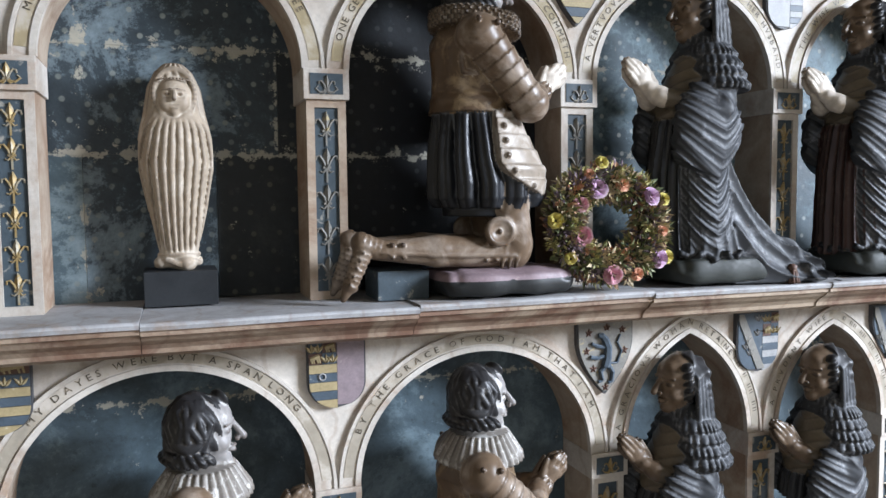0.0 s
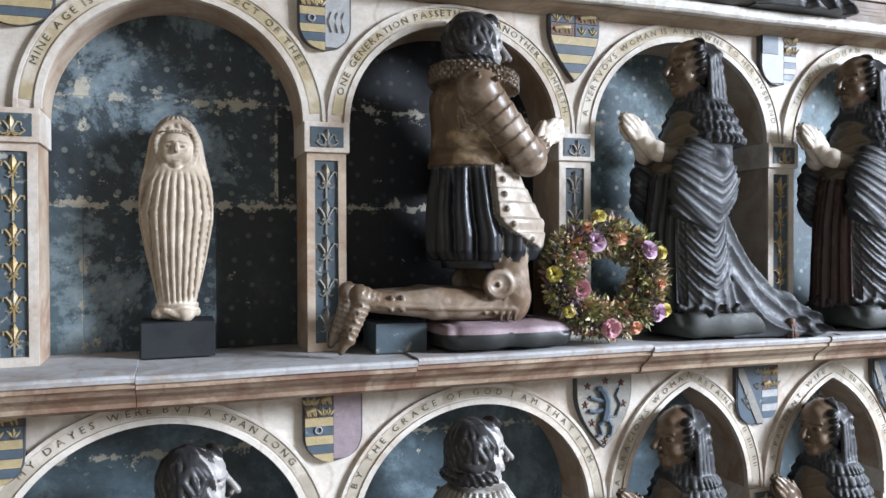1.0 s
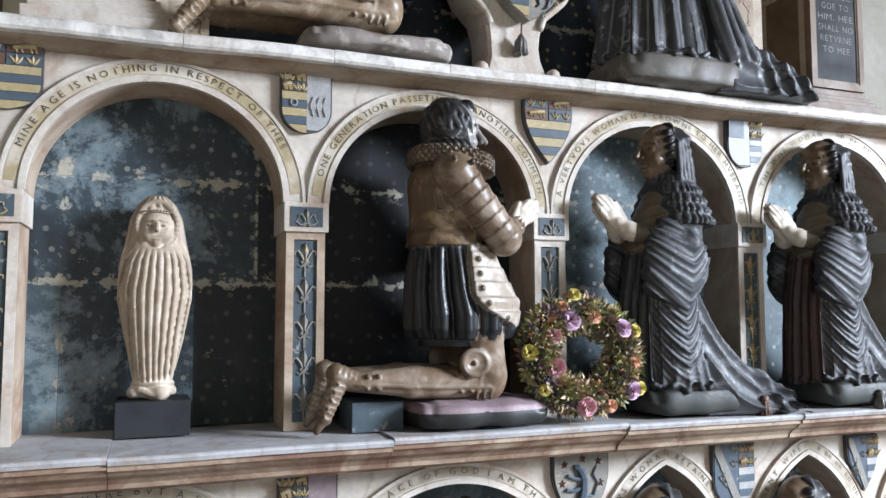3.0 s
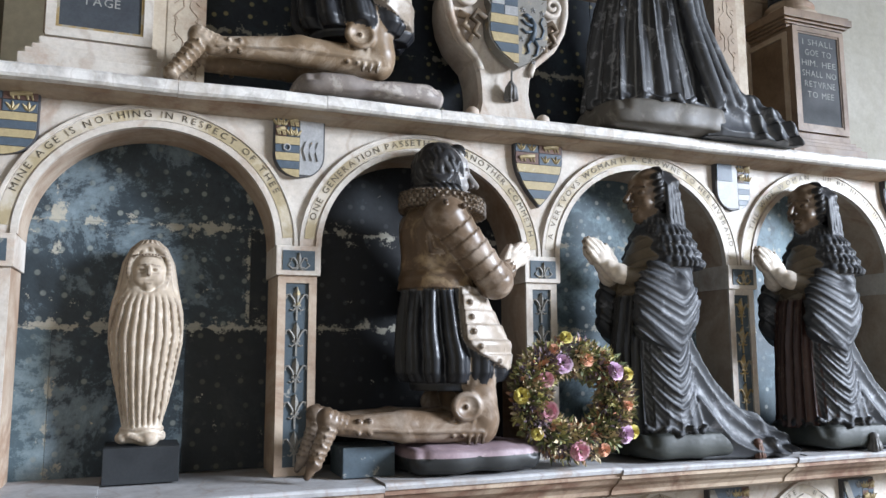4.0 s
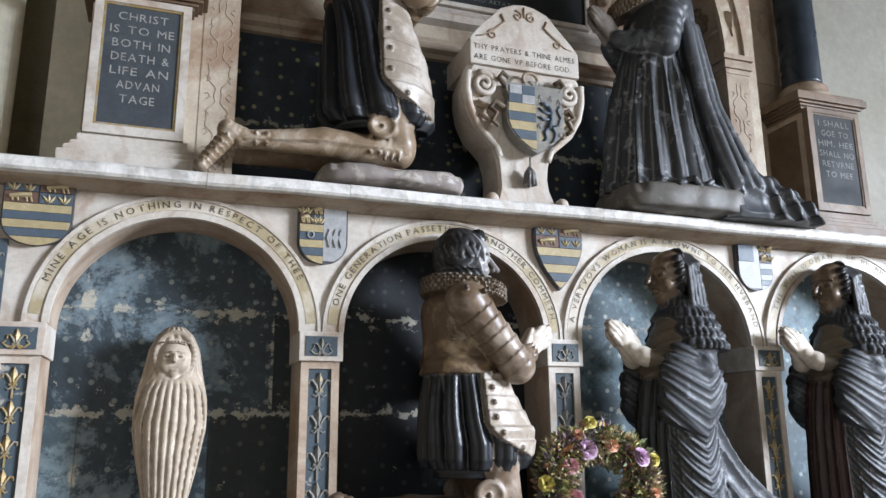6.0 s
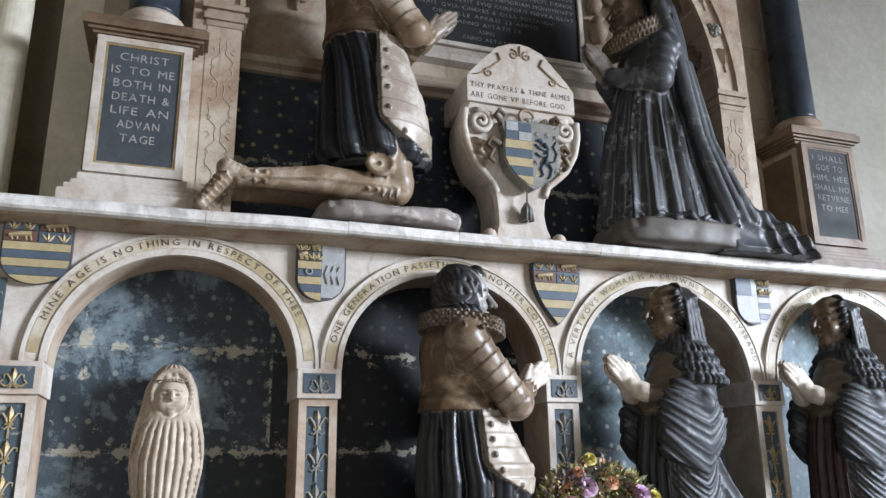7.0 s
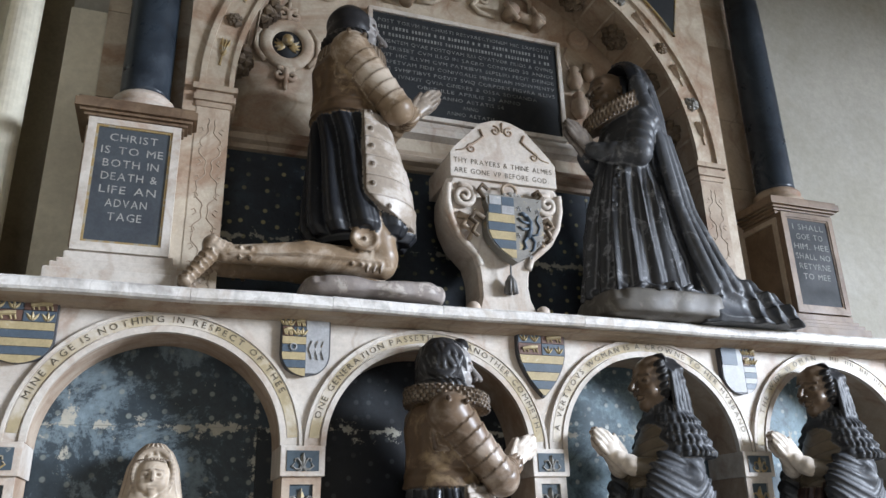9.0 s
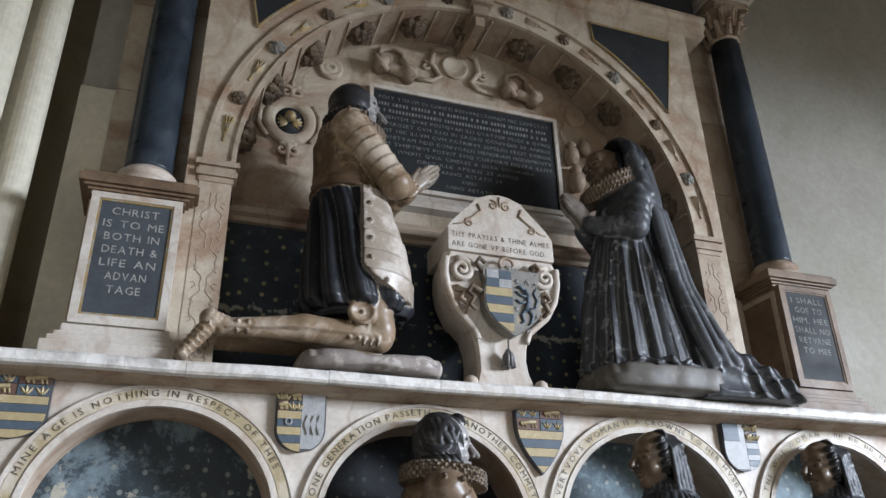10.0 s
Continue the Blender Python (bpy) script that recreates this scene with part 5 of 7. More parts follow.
        C.ball(hc + (0.028 * hs, 0, 0.066 * hs), (0.022 * hs, 0.024 * hs, 0.020 * hs), HAIR, 0.006, disp=wave)
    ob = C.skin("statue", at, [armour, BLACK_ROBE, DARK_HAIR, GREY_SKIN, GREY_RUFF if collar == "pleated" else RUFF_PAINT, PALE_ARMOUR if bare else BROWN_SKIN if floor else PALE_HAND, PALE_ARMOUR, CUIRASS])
    return tagged(ob, label, "statue", "kneeling statues")


def lady(at, label, hand=PALE_HAND, yaw=4, train=True, rows=5, floor=0.0, lining=None, reach=0.0):
    """A woman kneeling in a draped mantle with a tiered shoulder cape, facing +x before it is mirrored."""
    C = Carving((-0.40 if train else -0.25, -0.18, floor - 0.005), (0.31, 0.17, 0.83), 0.0032)
    BLK, GRY, HAIR, SK, BOD, HND = range(6)

    def swag(x, z):
        """Fold lines that hang upright in front, sag to a point under the hip and rise again behind."""
        u = x - 0.040
        f, r = np.clip(u, 0, 1), np.sqrt(np.clip(-u, 0, 1) ** 2 + 0.0004) - 0.02
        slope = np.where(u > 0, 0.45 + 4.4 * f + 120 * f * f, 1.1)
        return z - (0.45 * f + 2.2 * f * f + 40 * f ** 3 + 1.1 * r), 1 / np.sqrt(1 + slope * slope)

    def drape(a, z, x, y):
        c, k = swag(x, z)
        fine = 0.7 * crease_of(88 * c + 1.8 * wob(x, y, z, 10) + 0.6 * np.sin(23 * y)) + 0.45 * crease_of(171 * c + 2.2 * wob(x, y, z, 14) + 1.0) + 0.3 * wob(x, y, z, 26)
        long_ = crease_of(12 * a + 5 * z + 1.6 * wob(x, y, z, 9))
        m = np.clip((z - 0.07 - 0.9 * np.clip(0.04 - x, 0, 0.2)) / 0.08, 0, 1)
        return 0.016 * (m * fine * np.clip(k, 0.4, 0.8) + 0.6 * (1 - m) * long_) * np.clip((0.60 - z) / 0.08, 0.2, 1)
    # gown with upright pleats in front, then the mantle over it
    C.loft([(0.060, 0.050, 0, 0.118, 0.100), (0.15, 0.062, 0, 0.104, 0.096), (0.30, 0.070, 0, 0.090, 0.090), (0.42, 0.062, 0, 0.084, 0.082), (0.52, 0.042, 0, 0.072, 0.080), (0.585, 0.030, 0, 0.056, 0.066), (0.62, 0.030, 0, 0.034, 0.036)],
           BLK, 0.004, lambda a, z, x, y: 0.015 * crease_of(12 * a + 2 * z + 0.8 * wob(x, y, z, 9)) * np.clip((0.50 - z) / 0.08, 0, 1))
    C.loft([(0.066, 0.018, 0, 0.142, 0.116), (0.13, 0.030, 0, 0.124, 0.114), (0.20, 0.044, 0, 0.108, 0.112), (0.30, 0.050, 0, 0.096, 0.110), (0.38, 0.045, 0, 0.094, 0.108), (0.47, 0.030, 0, 0.090, 0.106), (0.55, 0.012, 0, 0.074, 0.094)],
           GRY, 0.003, drape, lambda x, y, z: x - 0.118 - 0.05 * np.clip(z - 0.1, 0, 0.4) + 0.008 * np.sin(24 * z))
    # bodice with its round neck lines
    C.loft([(0.44, 0.060, 0, 0.086, 0.074), (0.53, 0.046, 0, 0.076, 0.078), (0.585, 0.034, 0, 0.056, 0.068), (0.622, 0.034, 0, 0.036, 0.040)], BOD, 0.003,
           lambda a, z, x, y: 0.0030 * np.exp(-(((z - 0.4 * np.abs(y)) % 0.036 - 0.012) / 0.004) ** 2), lambda x, y, z: 0.030 - x)
    # wide hanging sleeves
    for e in (-1, 1):
        def bell(x, y, z, e=e):
            q = np.sqrt(((x - 0.060) / 0.112) ** 2 + ((y - 0.090 * e) / 0.042) ** 2 + ((z - 0.400) / 0.135) ** 2)
            u = x - 0.035
            c = z - (0.40 * np.clip(u, 0, 1) + 2.6 * np.clip(u, 0, 1) ** 2 + 1.2 * (np.sqrt(np.clip(-u, 0, 1) ** 2 + 0.0006) - 0.0245))
            foot = 0.285 + 0.10 * np.clip(u, 0, 1) + 2.6 * np.clip(u, 0, 1) ** 2 + 1.3 * np.clip(-u, 0, 1)
            d = (q - 1) * 0.052 - 0.0085 * (0.8 * crease_of(64 * c + 2.0 * wob(x, y, z, 13) + 0.6) + 0.5 * crease_of(137 * c + 2.4 * wob(x, y, z, 15)) + 0.4 * wob(x, y, z, 28))
            mouth = x - 0.150 - 0.12 * (0.50 - z) - 0.004 * np.sin(60 * z)
            return np.maximum(np.maximum(d, foot - z), np.maximum(mouth, 0.25 * (z - 0.535)))
        C.form((-0.07, min(0.03 * e, 0.16 * e), 0.27), (0.19, max(0.03 * e, 0.16 * e), 0.57), bell, GRY, 0.004)
        C.bone((0.000, 0.070 * e, 0.545), (0.030, 0.092 * e, 0.46), 0.038, 0.044, GRY, 0.008, lambda t, a: 0.008 * crease_of(7 * t + 2.0 * a))
        wr = (0.156 + reach, 0.034 * e, 0.494)
        C.bone((0.085 + reach * 0.6, 0.070 * e, 0.480), wr, 0.031, 0.025, BOD, 0.003)
        C.bone(wr, (wr[0] + 0.008, wr[1] * 0.9, wr[2] + 0.006), 0.0265, 0.0260, HND, 0.001)
        C.bone((0.162 + reach, 0.030 * e, 0.500), (0.190 + reach, 0.017 * e, 0.520), 0.0205, 0.019, HND, 0.005)
    joined_palms(C, (0.172 + reach, 0, 0.505), (0.250 + reach, 0, 0.592), 0.0145, HND)
    # tiered cape of short curls over the shoulders
    for i in range(rows):
        t = i / (rows - 1)
        z1 = 0.664 - 0.112 * t
        rx, ry = 0.058 + 0.044 * t ** 0.7, 0.064 + 0.064 * t ** 0.7

        def tier(a, z, x, y, z1=z1, i=i):
            lump = np.abs(np.sin(15 * a + 1.7 * i + 0.9 * np.sin(5 * a + 2 * i) + 16 * (z - z1))) ** 0.6 - 0.55
            return 0.0075 * lump * np.clip((z1 + 0.004 - z) / 0.022, 0, 1)
        C.loft([(z1 - 0.040, 0.006, 0, rx + 0.002, ry + 0.002), (z1 - 0.026, 0.006, 0, rx + 0.007, ry + 0.007), (z1 - 0.006, 0.008, 0, rx * 0.92, ry * 0.92), (z1 + 0.008, 0.008, 0, rx * 0.74, ry * 0.74)], GRY, 0.001, tier,
               lambda x, y, z: x - 0.072 + 0.006 * np.sin(130 * z))
    # neck and head
    C.bone((0.024, 0, 0.585), (0.036, 0, 0.685), 0.037, 0.034, SK, 0.010)
    hs = 0.94
    hc = np.array((0.040, 0, 0.733))
    head(C, hc, hs, SK, SK, yaw=yaw)

    def locks(x, y, z):
        px, py, pz = x - hc[0] + 0.020, y - hc[1], z - hc[2] - 0.010
        d = (np.sqrt((px / 0.066) ** 2 + (py / 0.063) ** 2 + (pz / 0.068) ** 2) - 1) * 0.063
        d = d - 0.004 * np.sin(150 * (pz + 0.6 * px) + 2 * np.sin(60 * py))
        return np.maximum(d, px - 0.034 + 0.25 * pz + 0.7 * np.clip(np.abs(py) - 0.025, 0, 1))
    C.form(hc - 0.10, hc + 0.10, locks, HAIR, 0.003)
    for e in (-1, 1):
        # soft roll of hair over the ear
        for i in range(5):
            C.ball(hc + (0.004 - 0.003 * i, (0.047 + 0.004 * math.sin(i)) * e, 0.040 - 0.020 * i), (0.015, 0.014, 0.014), HAIR, 0.004, disp=lambda x, y, z: 0.0025 * np.sin(260 * z + 160 * x))
        # banded veil from the crown down to the shoulder
        for k in range(4):
            top = hc + (-0.010 - 0.012 * k, 0.018 * e, 0.070 - 0.003 * k)
            mid = hc + (-0.018 - 0.012 * k, (0.063 - 0.003 * k) * e, 0.012)
            low = hc + (-0.020 - 0.014 * k, (0.068 - 0.002 * k) * e, -0.098)
            C.bone(top, mid, 0.0070, 0.0068, GRY, 0.001)
            C.bone(mid, low, 0.0068, 0.0085, GRY, 0.001)
    for i in range(1, 7):
        for y in (-0.046, -0.022, 0.0, 0.022, 0.046):
            C.ball(hc + (-0.066 + 0.35 * abs(y) - 0.003 * i, y * 1.05, 0.050 - 0.025 * i + 0.010 * math.sin(90 * y + i)), (0.017, 0.017, 0.016), HAIR, 0.008)
    # hem in a ruffle, and the train
    rim = [(0.018 + (0.138 + 0.010 * math.sin(i * 1.9)) * math.cos(math.pi * i / 36), (0.116 + 0.010 * math.sin(i * 1.9)) * math.sin(math.pi * i / 36), 0.080 + 0.009 * math.sin(i * 1.3)) for i in range(73)]
    for p, q in zip(rim, rim[1:]):
        C.bone(p, q, 0.0078, 0.0078, GRY, 0.003)
    if train:
        def sheet(x, y, z):
            hgt = np.interp(x, (-0.330, -0.315, -0.27, -0.19, -0.11, -0.07, -0.03), (0.030, 0.060, 0.088, 0.132, 0.215, 0.29, 0.38))
            wide = np.interp(x, (-0.33, -0.25, -0.1, 0.0), (0.125, 0.138, 0.122, 0.10))
            turn = np.arctan2(z / hgt, y / wide)
            crease = crease_of(9 * turn + 7 * x + 1.1 * wob(x, y, z, 13))
            lump = np.sin(80 * x + 5 * turn + 2.2 * np.sin(40 * y)) * np.clip((-0.17 - x) / 0.06, 0, 1)
            q = np.sqrt((z / (hgt + 0.012)) ** 2 + (y / wide) ** 2) - 1
            d = q * np.minimum(hgt + 0.012, wide) * 0.8 - 0.013 * crease - 0.006 * lump
            return np.maximum(np.maximum(d, -0.328 - x + 0.10 * z - 0.008 * lump), np.maximum(x + 0.02, -z + 0.002))
        C.form((-0.36, -0.15, 0), (-0.02, 0.15, 0.38), sheet, GRY, 0.006)
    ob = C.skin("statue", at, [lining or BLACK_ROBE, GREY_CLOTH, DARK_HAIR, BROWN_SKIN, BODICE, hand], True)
    return tagged(ob, label, "statue", "kneeling statues")


def hooded_lady(at, label):
    C = Carving((-0.50, -0.20, -0.005), (0.33, 0.19, 0.96), 0.0040)
    BLK, GRY, HOOD, SK, RUF, HND = range(6)
    pleat = lambda a, z, x, y: (0.022 * crease_of(9 * a + 1.6 * wob(x, y, z, 7)) + 0.006 * (np.abs(np.sin(19 * a + 3 * z)) - 0.5)) * np.clip((0.53 - z) / 0.1, 0, 1)
    C.loft([(0.075, 0.055, 0, 0.185, 0.135), (0.12, 0.058, 0, 0.178, 0.132), (0.30, 0.068, 0, 0.142, 0.118), (0.48, 0.065, 0, 0.100, 0.098), (0.54, 0.058, 0, 0.088, 0.090), (0.64, 0.048, 0, 0.085, 0.095), (0.715, 0.048, 0, 0.058, 0.075), (0.75, 0.06, 0, 0.04, 0.045)],
           BLK, 0.008, pleat)
    # raised ornament down the front of the gown
    for i in range(26):
        z = 0.09 + 0.0165 * i
        x = np.interp(z, (0.06, 0.3, 0.5), (0.215, 0.185, 0.145))
        for y in (-0.070, -0.046):
            C.ball((x - 0.022 + 0.01 * (i % 2), y + 0.006 * math.sin(i * 2.1), z), 0.0085, BLK, 0.003)
    # cloak from the shoulders to the train
    C.loft([(0.08, -0.085, 0, 0.190, 0.140), (0.14, -0.070, 0, 0.160, 0.134), (0.24, -0.045, 0, 0.134, 0.128), (0.40, -0.012, 0, 0.108, 0.118), (0.60, 0.000, 0, 0.096, 0.112), (0.70, -0.002, 0, 0.090, 0.106), (0.78, -0.004, 0, 0.078, 0.094), (0.84, -0.002, 0, 0.070, 0.084)],
           GRY, 0.004, lambda a, z, x, y: 0.016 * crease_of(12 * a + 0.9 * wob(x, y, z, 6)) * np.clip((0.70 - z) / 0.2, 0.15, 1),
           lambda x, y, z: x - np.interp(z, (0.05, 0.3, 0.55, 0.72, 0.84), (-0.125, -0.050, -0.012, 0.004, -0.020)))
    for e in (-1, 1):
        sh, el, wr = (0.030, 0.084 * e, 0.672), (0.068, 0.098 * e, 0.548), (0.170, 0.036 * e, 0.566)
        cl = lambda t, a: 0.005 * (np.abs(np.sin(11 * t + a)) - 0.4)
        C.ball((0.026, 0.082 * e, 0.69), (0.050, 0.038, 0.040), GRY, 0.006)
        C.bone(sh, el, 0.044, 0.043, GRY, 0.006, cl)
        C.bone(el, wr, 0.043, 0.027, GRY, 0.006, cl)
        C.bone((0.160, 0.040 * e, 0.562), (0.184, 0.028 * e, 0.574), 0.030, 0.027, GRY, 0.004)
    joined_palms(C, (0.190, 0, 0.580), (0.262, 0, 0.682), 0.016, HND)
    # ruff of stiff lattice
    def ruff(x, y, z):
        u, w = x - 0.080, z - 0.735 - 0.55 * (0.080 - x)
        a = np.arctan2(y, u)
        r = np.sqrt(u * u + (y / 1.05) ** 2)
        cell = 0.006 * np.abs(np.sin(22 * a + 70 * w)) + 0.006 * np.abs(np.sin(22 * a - 70 * w))
        return np.maximum(np.abs(w) - 0.030, r - 0.094 - cell + 0.004)
    C.form((-0.05, -0.14, 0.63), (0.22, 0.14, 0.84), ruff, RUF, 0.002)
    hc = np.array((0.098, 0, 0.812))
    head(C, hc, 0.92, SK, SK, yaw=8)
    for e in (-1, 1):
        C.ball(hc + (0.012, 0.050 * e, 0.050), (0.024, 0.026, 0.022), SK, 0.004)
    # hood: a shell open to the front, with a rolled edge
    C.ball(hc + (-0.074, 0, 0.018), (0.086, 0.098, 0.102), HOOD, 0.006)
    C.ball(hc + (0.004, 0, 0.012), (0.110, 0.088, 0.094), None, 0.003, True)
    head(C, hc, 0.92, SK, SK, yaw=8)
    C.ball(hc + (-0.052, 0, 0.0), (0.05, 0.062, 0.07), HOOD, 0.004)
    for i in range(25):
        a = math.pi * (-0.12 + 1.24 * i / 24)
        C.ball(hc + (-0.042 - 0.03 * abs(math.cos(a)), 0.095 * math.cos(a), 0.018 + 0.097 * math.sin(a)), 0.0085, GRY, 0.006)
    for e in (-1, 1):
        C.bone(hc + (-0.060, 0.094 * e, 0.0), (0.005, 0.104 * e, 0.67), 0.022, 0.024, GRY, 0.012)
        C.bone((0.000, 0.094 * e, 0.68), (-0.030, 0.104 * e, 0.44), 0.016, 0.014, GRY, 0.010)
        C.bone((-0.030, 0.104 * e, 0.44), (-0.075, 0.112 * e, 0.22), 0.014, 0.012, GRY, 0.010)
        for k in range(3):
            C.bone((-0.012 - 0.022 * k, (0.100 - 0.006 * k) * e, 0.62), (-0.052 - 0.030 * k, (0.110 - 0.010 * k) * e, 0.36), 0.014, 0.015, GRY, 0.005)
            C.bone((-0.052 - 0.030 * k, (0.110 - 0.010 * k) * e, 0.36), (-0.125 - 0.044 * k, (0.132 - 0.008 * k) * e, 0.11), 0.015, 0.017, GRY, 0.005)
        C.bone((-0.075, 0.112 * e, 0.22), (-0.110, 0.128 * e, 0.10), 0.012, 0.014, GRY, 0.010)
    rim = [(0.038 + (0.186 + 0.010 * math.sin(i * 1.9)) * math.cos(math.pi * i / 36), (0.138 + 0.010 * math.sin(i * 1.9)) * math.sin(math.pi * i / 36), 0.094 + 0.009 * math.sin(i * 1.3)) for i in range(73)]
    for p, q in zip(rim, rim[1:]):
        C.bone(p, q, 0.0088, 0.0088, GRY, 0.003)
    def sheet(x, y, z):
        hgt = np.interp(x, (-0.430, -0.410, -0.35, -0.28, -0.20, -0.15, -0.08), (0.040, 0.085, 0.135, 0.168, 0.225, 0.29, 0.42))
        wide = np.interp(x, (-0.43, -0.33, -0.12, 0.0), (0.140, 0.156, 0.140, 0.10))
        turn = np.arctan2(z / hgt, y / wide)
        crease = crease_of(11 * turn + 9 * x + 1.6 * wob(x, y, z, 16))
        lump = np.sin(90 * x + 6 * turn + 2.4 * np.sin(38 * y)) * np.clip((-0.20 - x) / 0.06, 0, 1)
        q = np.sqrt((z / (hgt + 0.012)) ** 2 + (y / wide) ** 2) - 1
        d = q * np.minimum(hgt + 0.012, wide) * 0.8 - 0.015 * crease - 0.009 * lump
        return np.maximum(np.maximum(d, -0.425 - x + 0.10 * z - 0.008 * lump), np.maximum(x + 0.08, -z + 0.002))
    C.form((-0.46, -0.17, 0), (-0.08, 0.16, 0.44), sheet, GRY, 0.006)
    ob = C.skin("statue", at, [GREY_GOWN, CLOAK, BLACK_ROBE, BROWN_SKIN, RUFF_PAINT, BROWN_HAND], True)
    return tagged(ob, label, "statue", "kneeling statues")


def swaddled_infant(at):
    C = Carving((-0.10, -0.08, -0.005), (0.10, 0.07, 0.49), 0.0024)
    # built facing the viewer: x across, -y forward
    def pl(a, z, x, y):
        u = x / np.interp(z, (0.03, 0.25, 0.32, 0.37), (0.058, 0.098, 0.082, 0.050))
        return 0.0098 * (np.sqrt(np.abs(np.sin(16.5 * u + 0.5 * np.sin(11 * z) + 0.35 * wob(x, y, z, 14)))) - 0.7) * np.clip(-y / 0.03, 0.25, 1) * np.clip((z - 0.03) / 0.03, 0, 1) * np.clip((0.350 - z) / 0.030, 0, 1)
    C.loft([(0.03, 0, 0, 0.040, 0.034), (0.06, 0, 0, 0.047, 0.040), (0.14, 0, 0, 0.065, 0.05), (0.23, 0, 0, 0.081, 0.060), (0.29, 0, 0, 0.082, 0.060), (0.335, 0, 0.002, 0.072, 0.052), (0.37, 0, 0.006, 0.052, 0.04)], 0, 0.006, pl)
    # feet block
    C.ball((0, -0.004, 0.018), (0.048, 0.040, 0.020), 0, 0.008, disp=lambda x, y, z: 0.004 * np.sin(90 * x))
    for i in range(40):
        a = 2 * math.pi * i / 40
        C.ball((0.043 * math.cos(a), 0.036 * math.sin(a), 0.036 + 0.002 * math.sin(3 * a)), 0.0052, 0, 0.003)
        C.ball((0.046 * math.cos(a), 0.039 * math.sin(a), 0.020 + 0.004 * math.sin(5 * a)), 0.0065, 0, 0.003)
    # veil round the head, down to the shoulders
    C.loft([(0.30, 0, 0.012, 0.078, 0.046), (0.36, 0, 0.012, 0.066, 0.046), (0.42, 0, 0.012, 0.056, 0.046), (0.455, 0, 0.010, 0.040, 0.040), (0.475, 0, 0.008, 0.018, 0.022)], 0, 0.006,
           lambda a, z, x, y: 0.003 * np.sin(16 * a))
    C.ball((0, -0.046, 0.400), (0.042, 0.032, 0.053), None, 0.003, True)
    at_ = np.array((0, -0.015, 0.397))
    C.ball(at_, (0.040, 0.036, 0.048), 0, 0.003)
    for e in (-1, 1):
        C.ball(at_ + (0.017 * e, -0.021, -0.017), (0.016, 0.013, 0.016), 0, 0.006)
        C.ball(at_ + (0.0150 * e, -0.038, 0.003), (0.0120, 0.013, 0.0085), None, 0.003, True)
        C.ball(at_ + (0.0145 * e, -0.0265, 0.0045), (0.0075, 0.0062, 0.0052), 0, 0.001)
        C.bone(at_ + (0.006 * e, -0.0365, 0.015), at_ + (0.024 * e, -0.0270, 0.012), 0.0020, 0.0016, 0, 0.002)
    C.bone(at_ + (0, -0.035, 0.013), at_ + (0, -0.0410, -0.008), 0.0030, 0.0054, 0, 0.004)
    C.bone(at_ + (-0.009, -0.0325, -0.0210), at_ + (0.009, -0.0325, -0.0210), 0.0028, 0.0028, 0, 0.003)
    C.bone(at_ + (-0.006, -0.0310, -0.0270), at_ + (0.006, -0.0310, -0.0270), 0.0028, 0.0028, 0, 0.003)
    C.bone(at_ + (-0.010, -0.0355, -0.0240), at_ + (0.010, -0.0355, -0.0240), 0.0020, 0.0020, None, 0.001, cut=True)
    C.ball(at_ + (0, -0.021, -0.036), 0.009, 0, 0.008)
    for i in range(13):
        a = math.pi * (0.12 + 0.76 * i / 12)
        C.ball(at_ + (0.036 * math.cos(a), -0.020 - 0.012 * math.sin(a), 0.034 + 0.004 * math.sin(a)), 0.0030, 0, 0.0005)
    for i in range(34):
        a = 2 * math.pi * i / 34
        C.ball((0.044 * math.cos(a), -0.028, 0.403 + 0.056 * math.sin(a)), 0.0062, 0, 0.005)
    ob = C.skin("statue", at, [CREAM_STATUE])
    return tagged(ob, "cream stone statue of a swaddled infant on a slate block", "statue")


LEDGE, TOP_LEDGE, LOW_LEDGE = 1.43, 2.331, 0.43
tagged(part("plinth_block", box_mesh(-0.036, 0.124, 2.06, 2.195, 1.431, 1.510, bevel=0.002), BLACK_PANEL), "dark slate block under the infant statue", "block")
swaddled_infant((0.042, 2.118, 1.509))
knight((0.722, 1.985, LEDGE), "kneeling armoured man statue with black pleated skirt and lace ruff", 0.455, 0.215, 0.615, 0.665, 0.815)
cushion((0.722, 1.985, LEDGE), -0.110, 0.240, -0.128, 0.110, 0.076, "faded purple and black stone cushion under a kneeling man", True, [CUSHION_TOP, CUSHION_SIDE], 0.004)
tagged(part("support_block", box_mesh(0.475, 0.60, 1.95, 2.08, 1.431, 1.50, bevel=0.003), BLUE_PAINT), "blue-grey stone block under the statue's leg", "block")
lady((1.405, 1.985, LEDGE), "kneeling woman statue in black draped mantle with white hands")
lady((2.000, 1.985, LEDGE), "kneeling woman statue in black mantle with reddish skirt lining", yaw=6, lining=RED_GOWN)
for x in (1.405, 2.000):
    cushion((x, 1.985, LEDGE), -0.165, 0.175, -0.125, 0.125, 0.085, "dark green stone cushion under a kneeling woman", False, [GREEN_CUSHION])
knight((0.472, 2.045, TOP_LEDGE), "tall kneeling armoured man statue in gilded breastplate and long black skirt", 0.556, 0.180, 0.735, 0.778, 0.946, "low", 1.06, GILT_ARMOUR, True, stretch=0.055, arms=(0.195, 0.054, 0.284, 0.147))
cushion((0.472, 2.045, TOP_LEDGE), -0.120, 0.272, -0.115, 0.13, 0.066, "faded beige stone cushion under the tall kneeling man", False, [BEIGE_CUSHION], 0.01)
hooded_lady((1.452, 2.045, TOP_LEDGE), "kneeling woman statue in dark hood and ruff with trailing cloak")
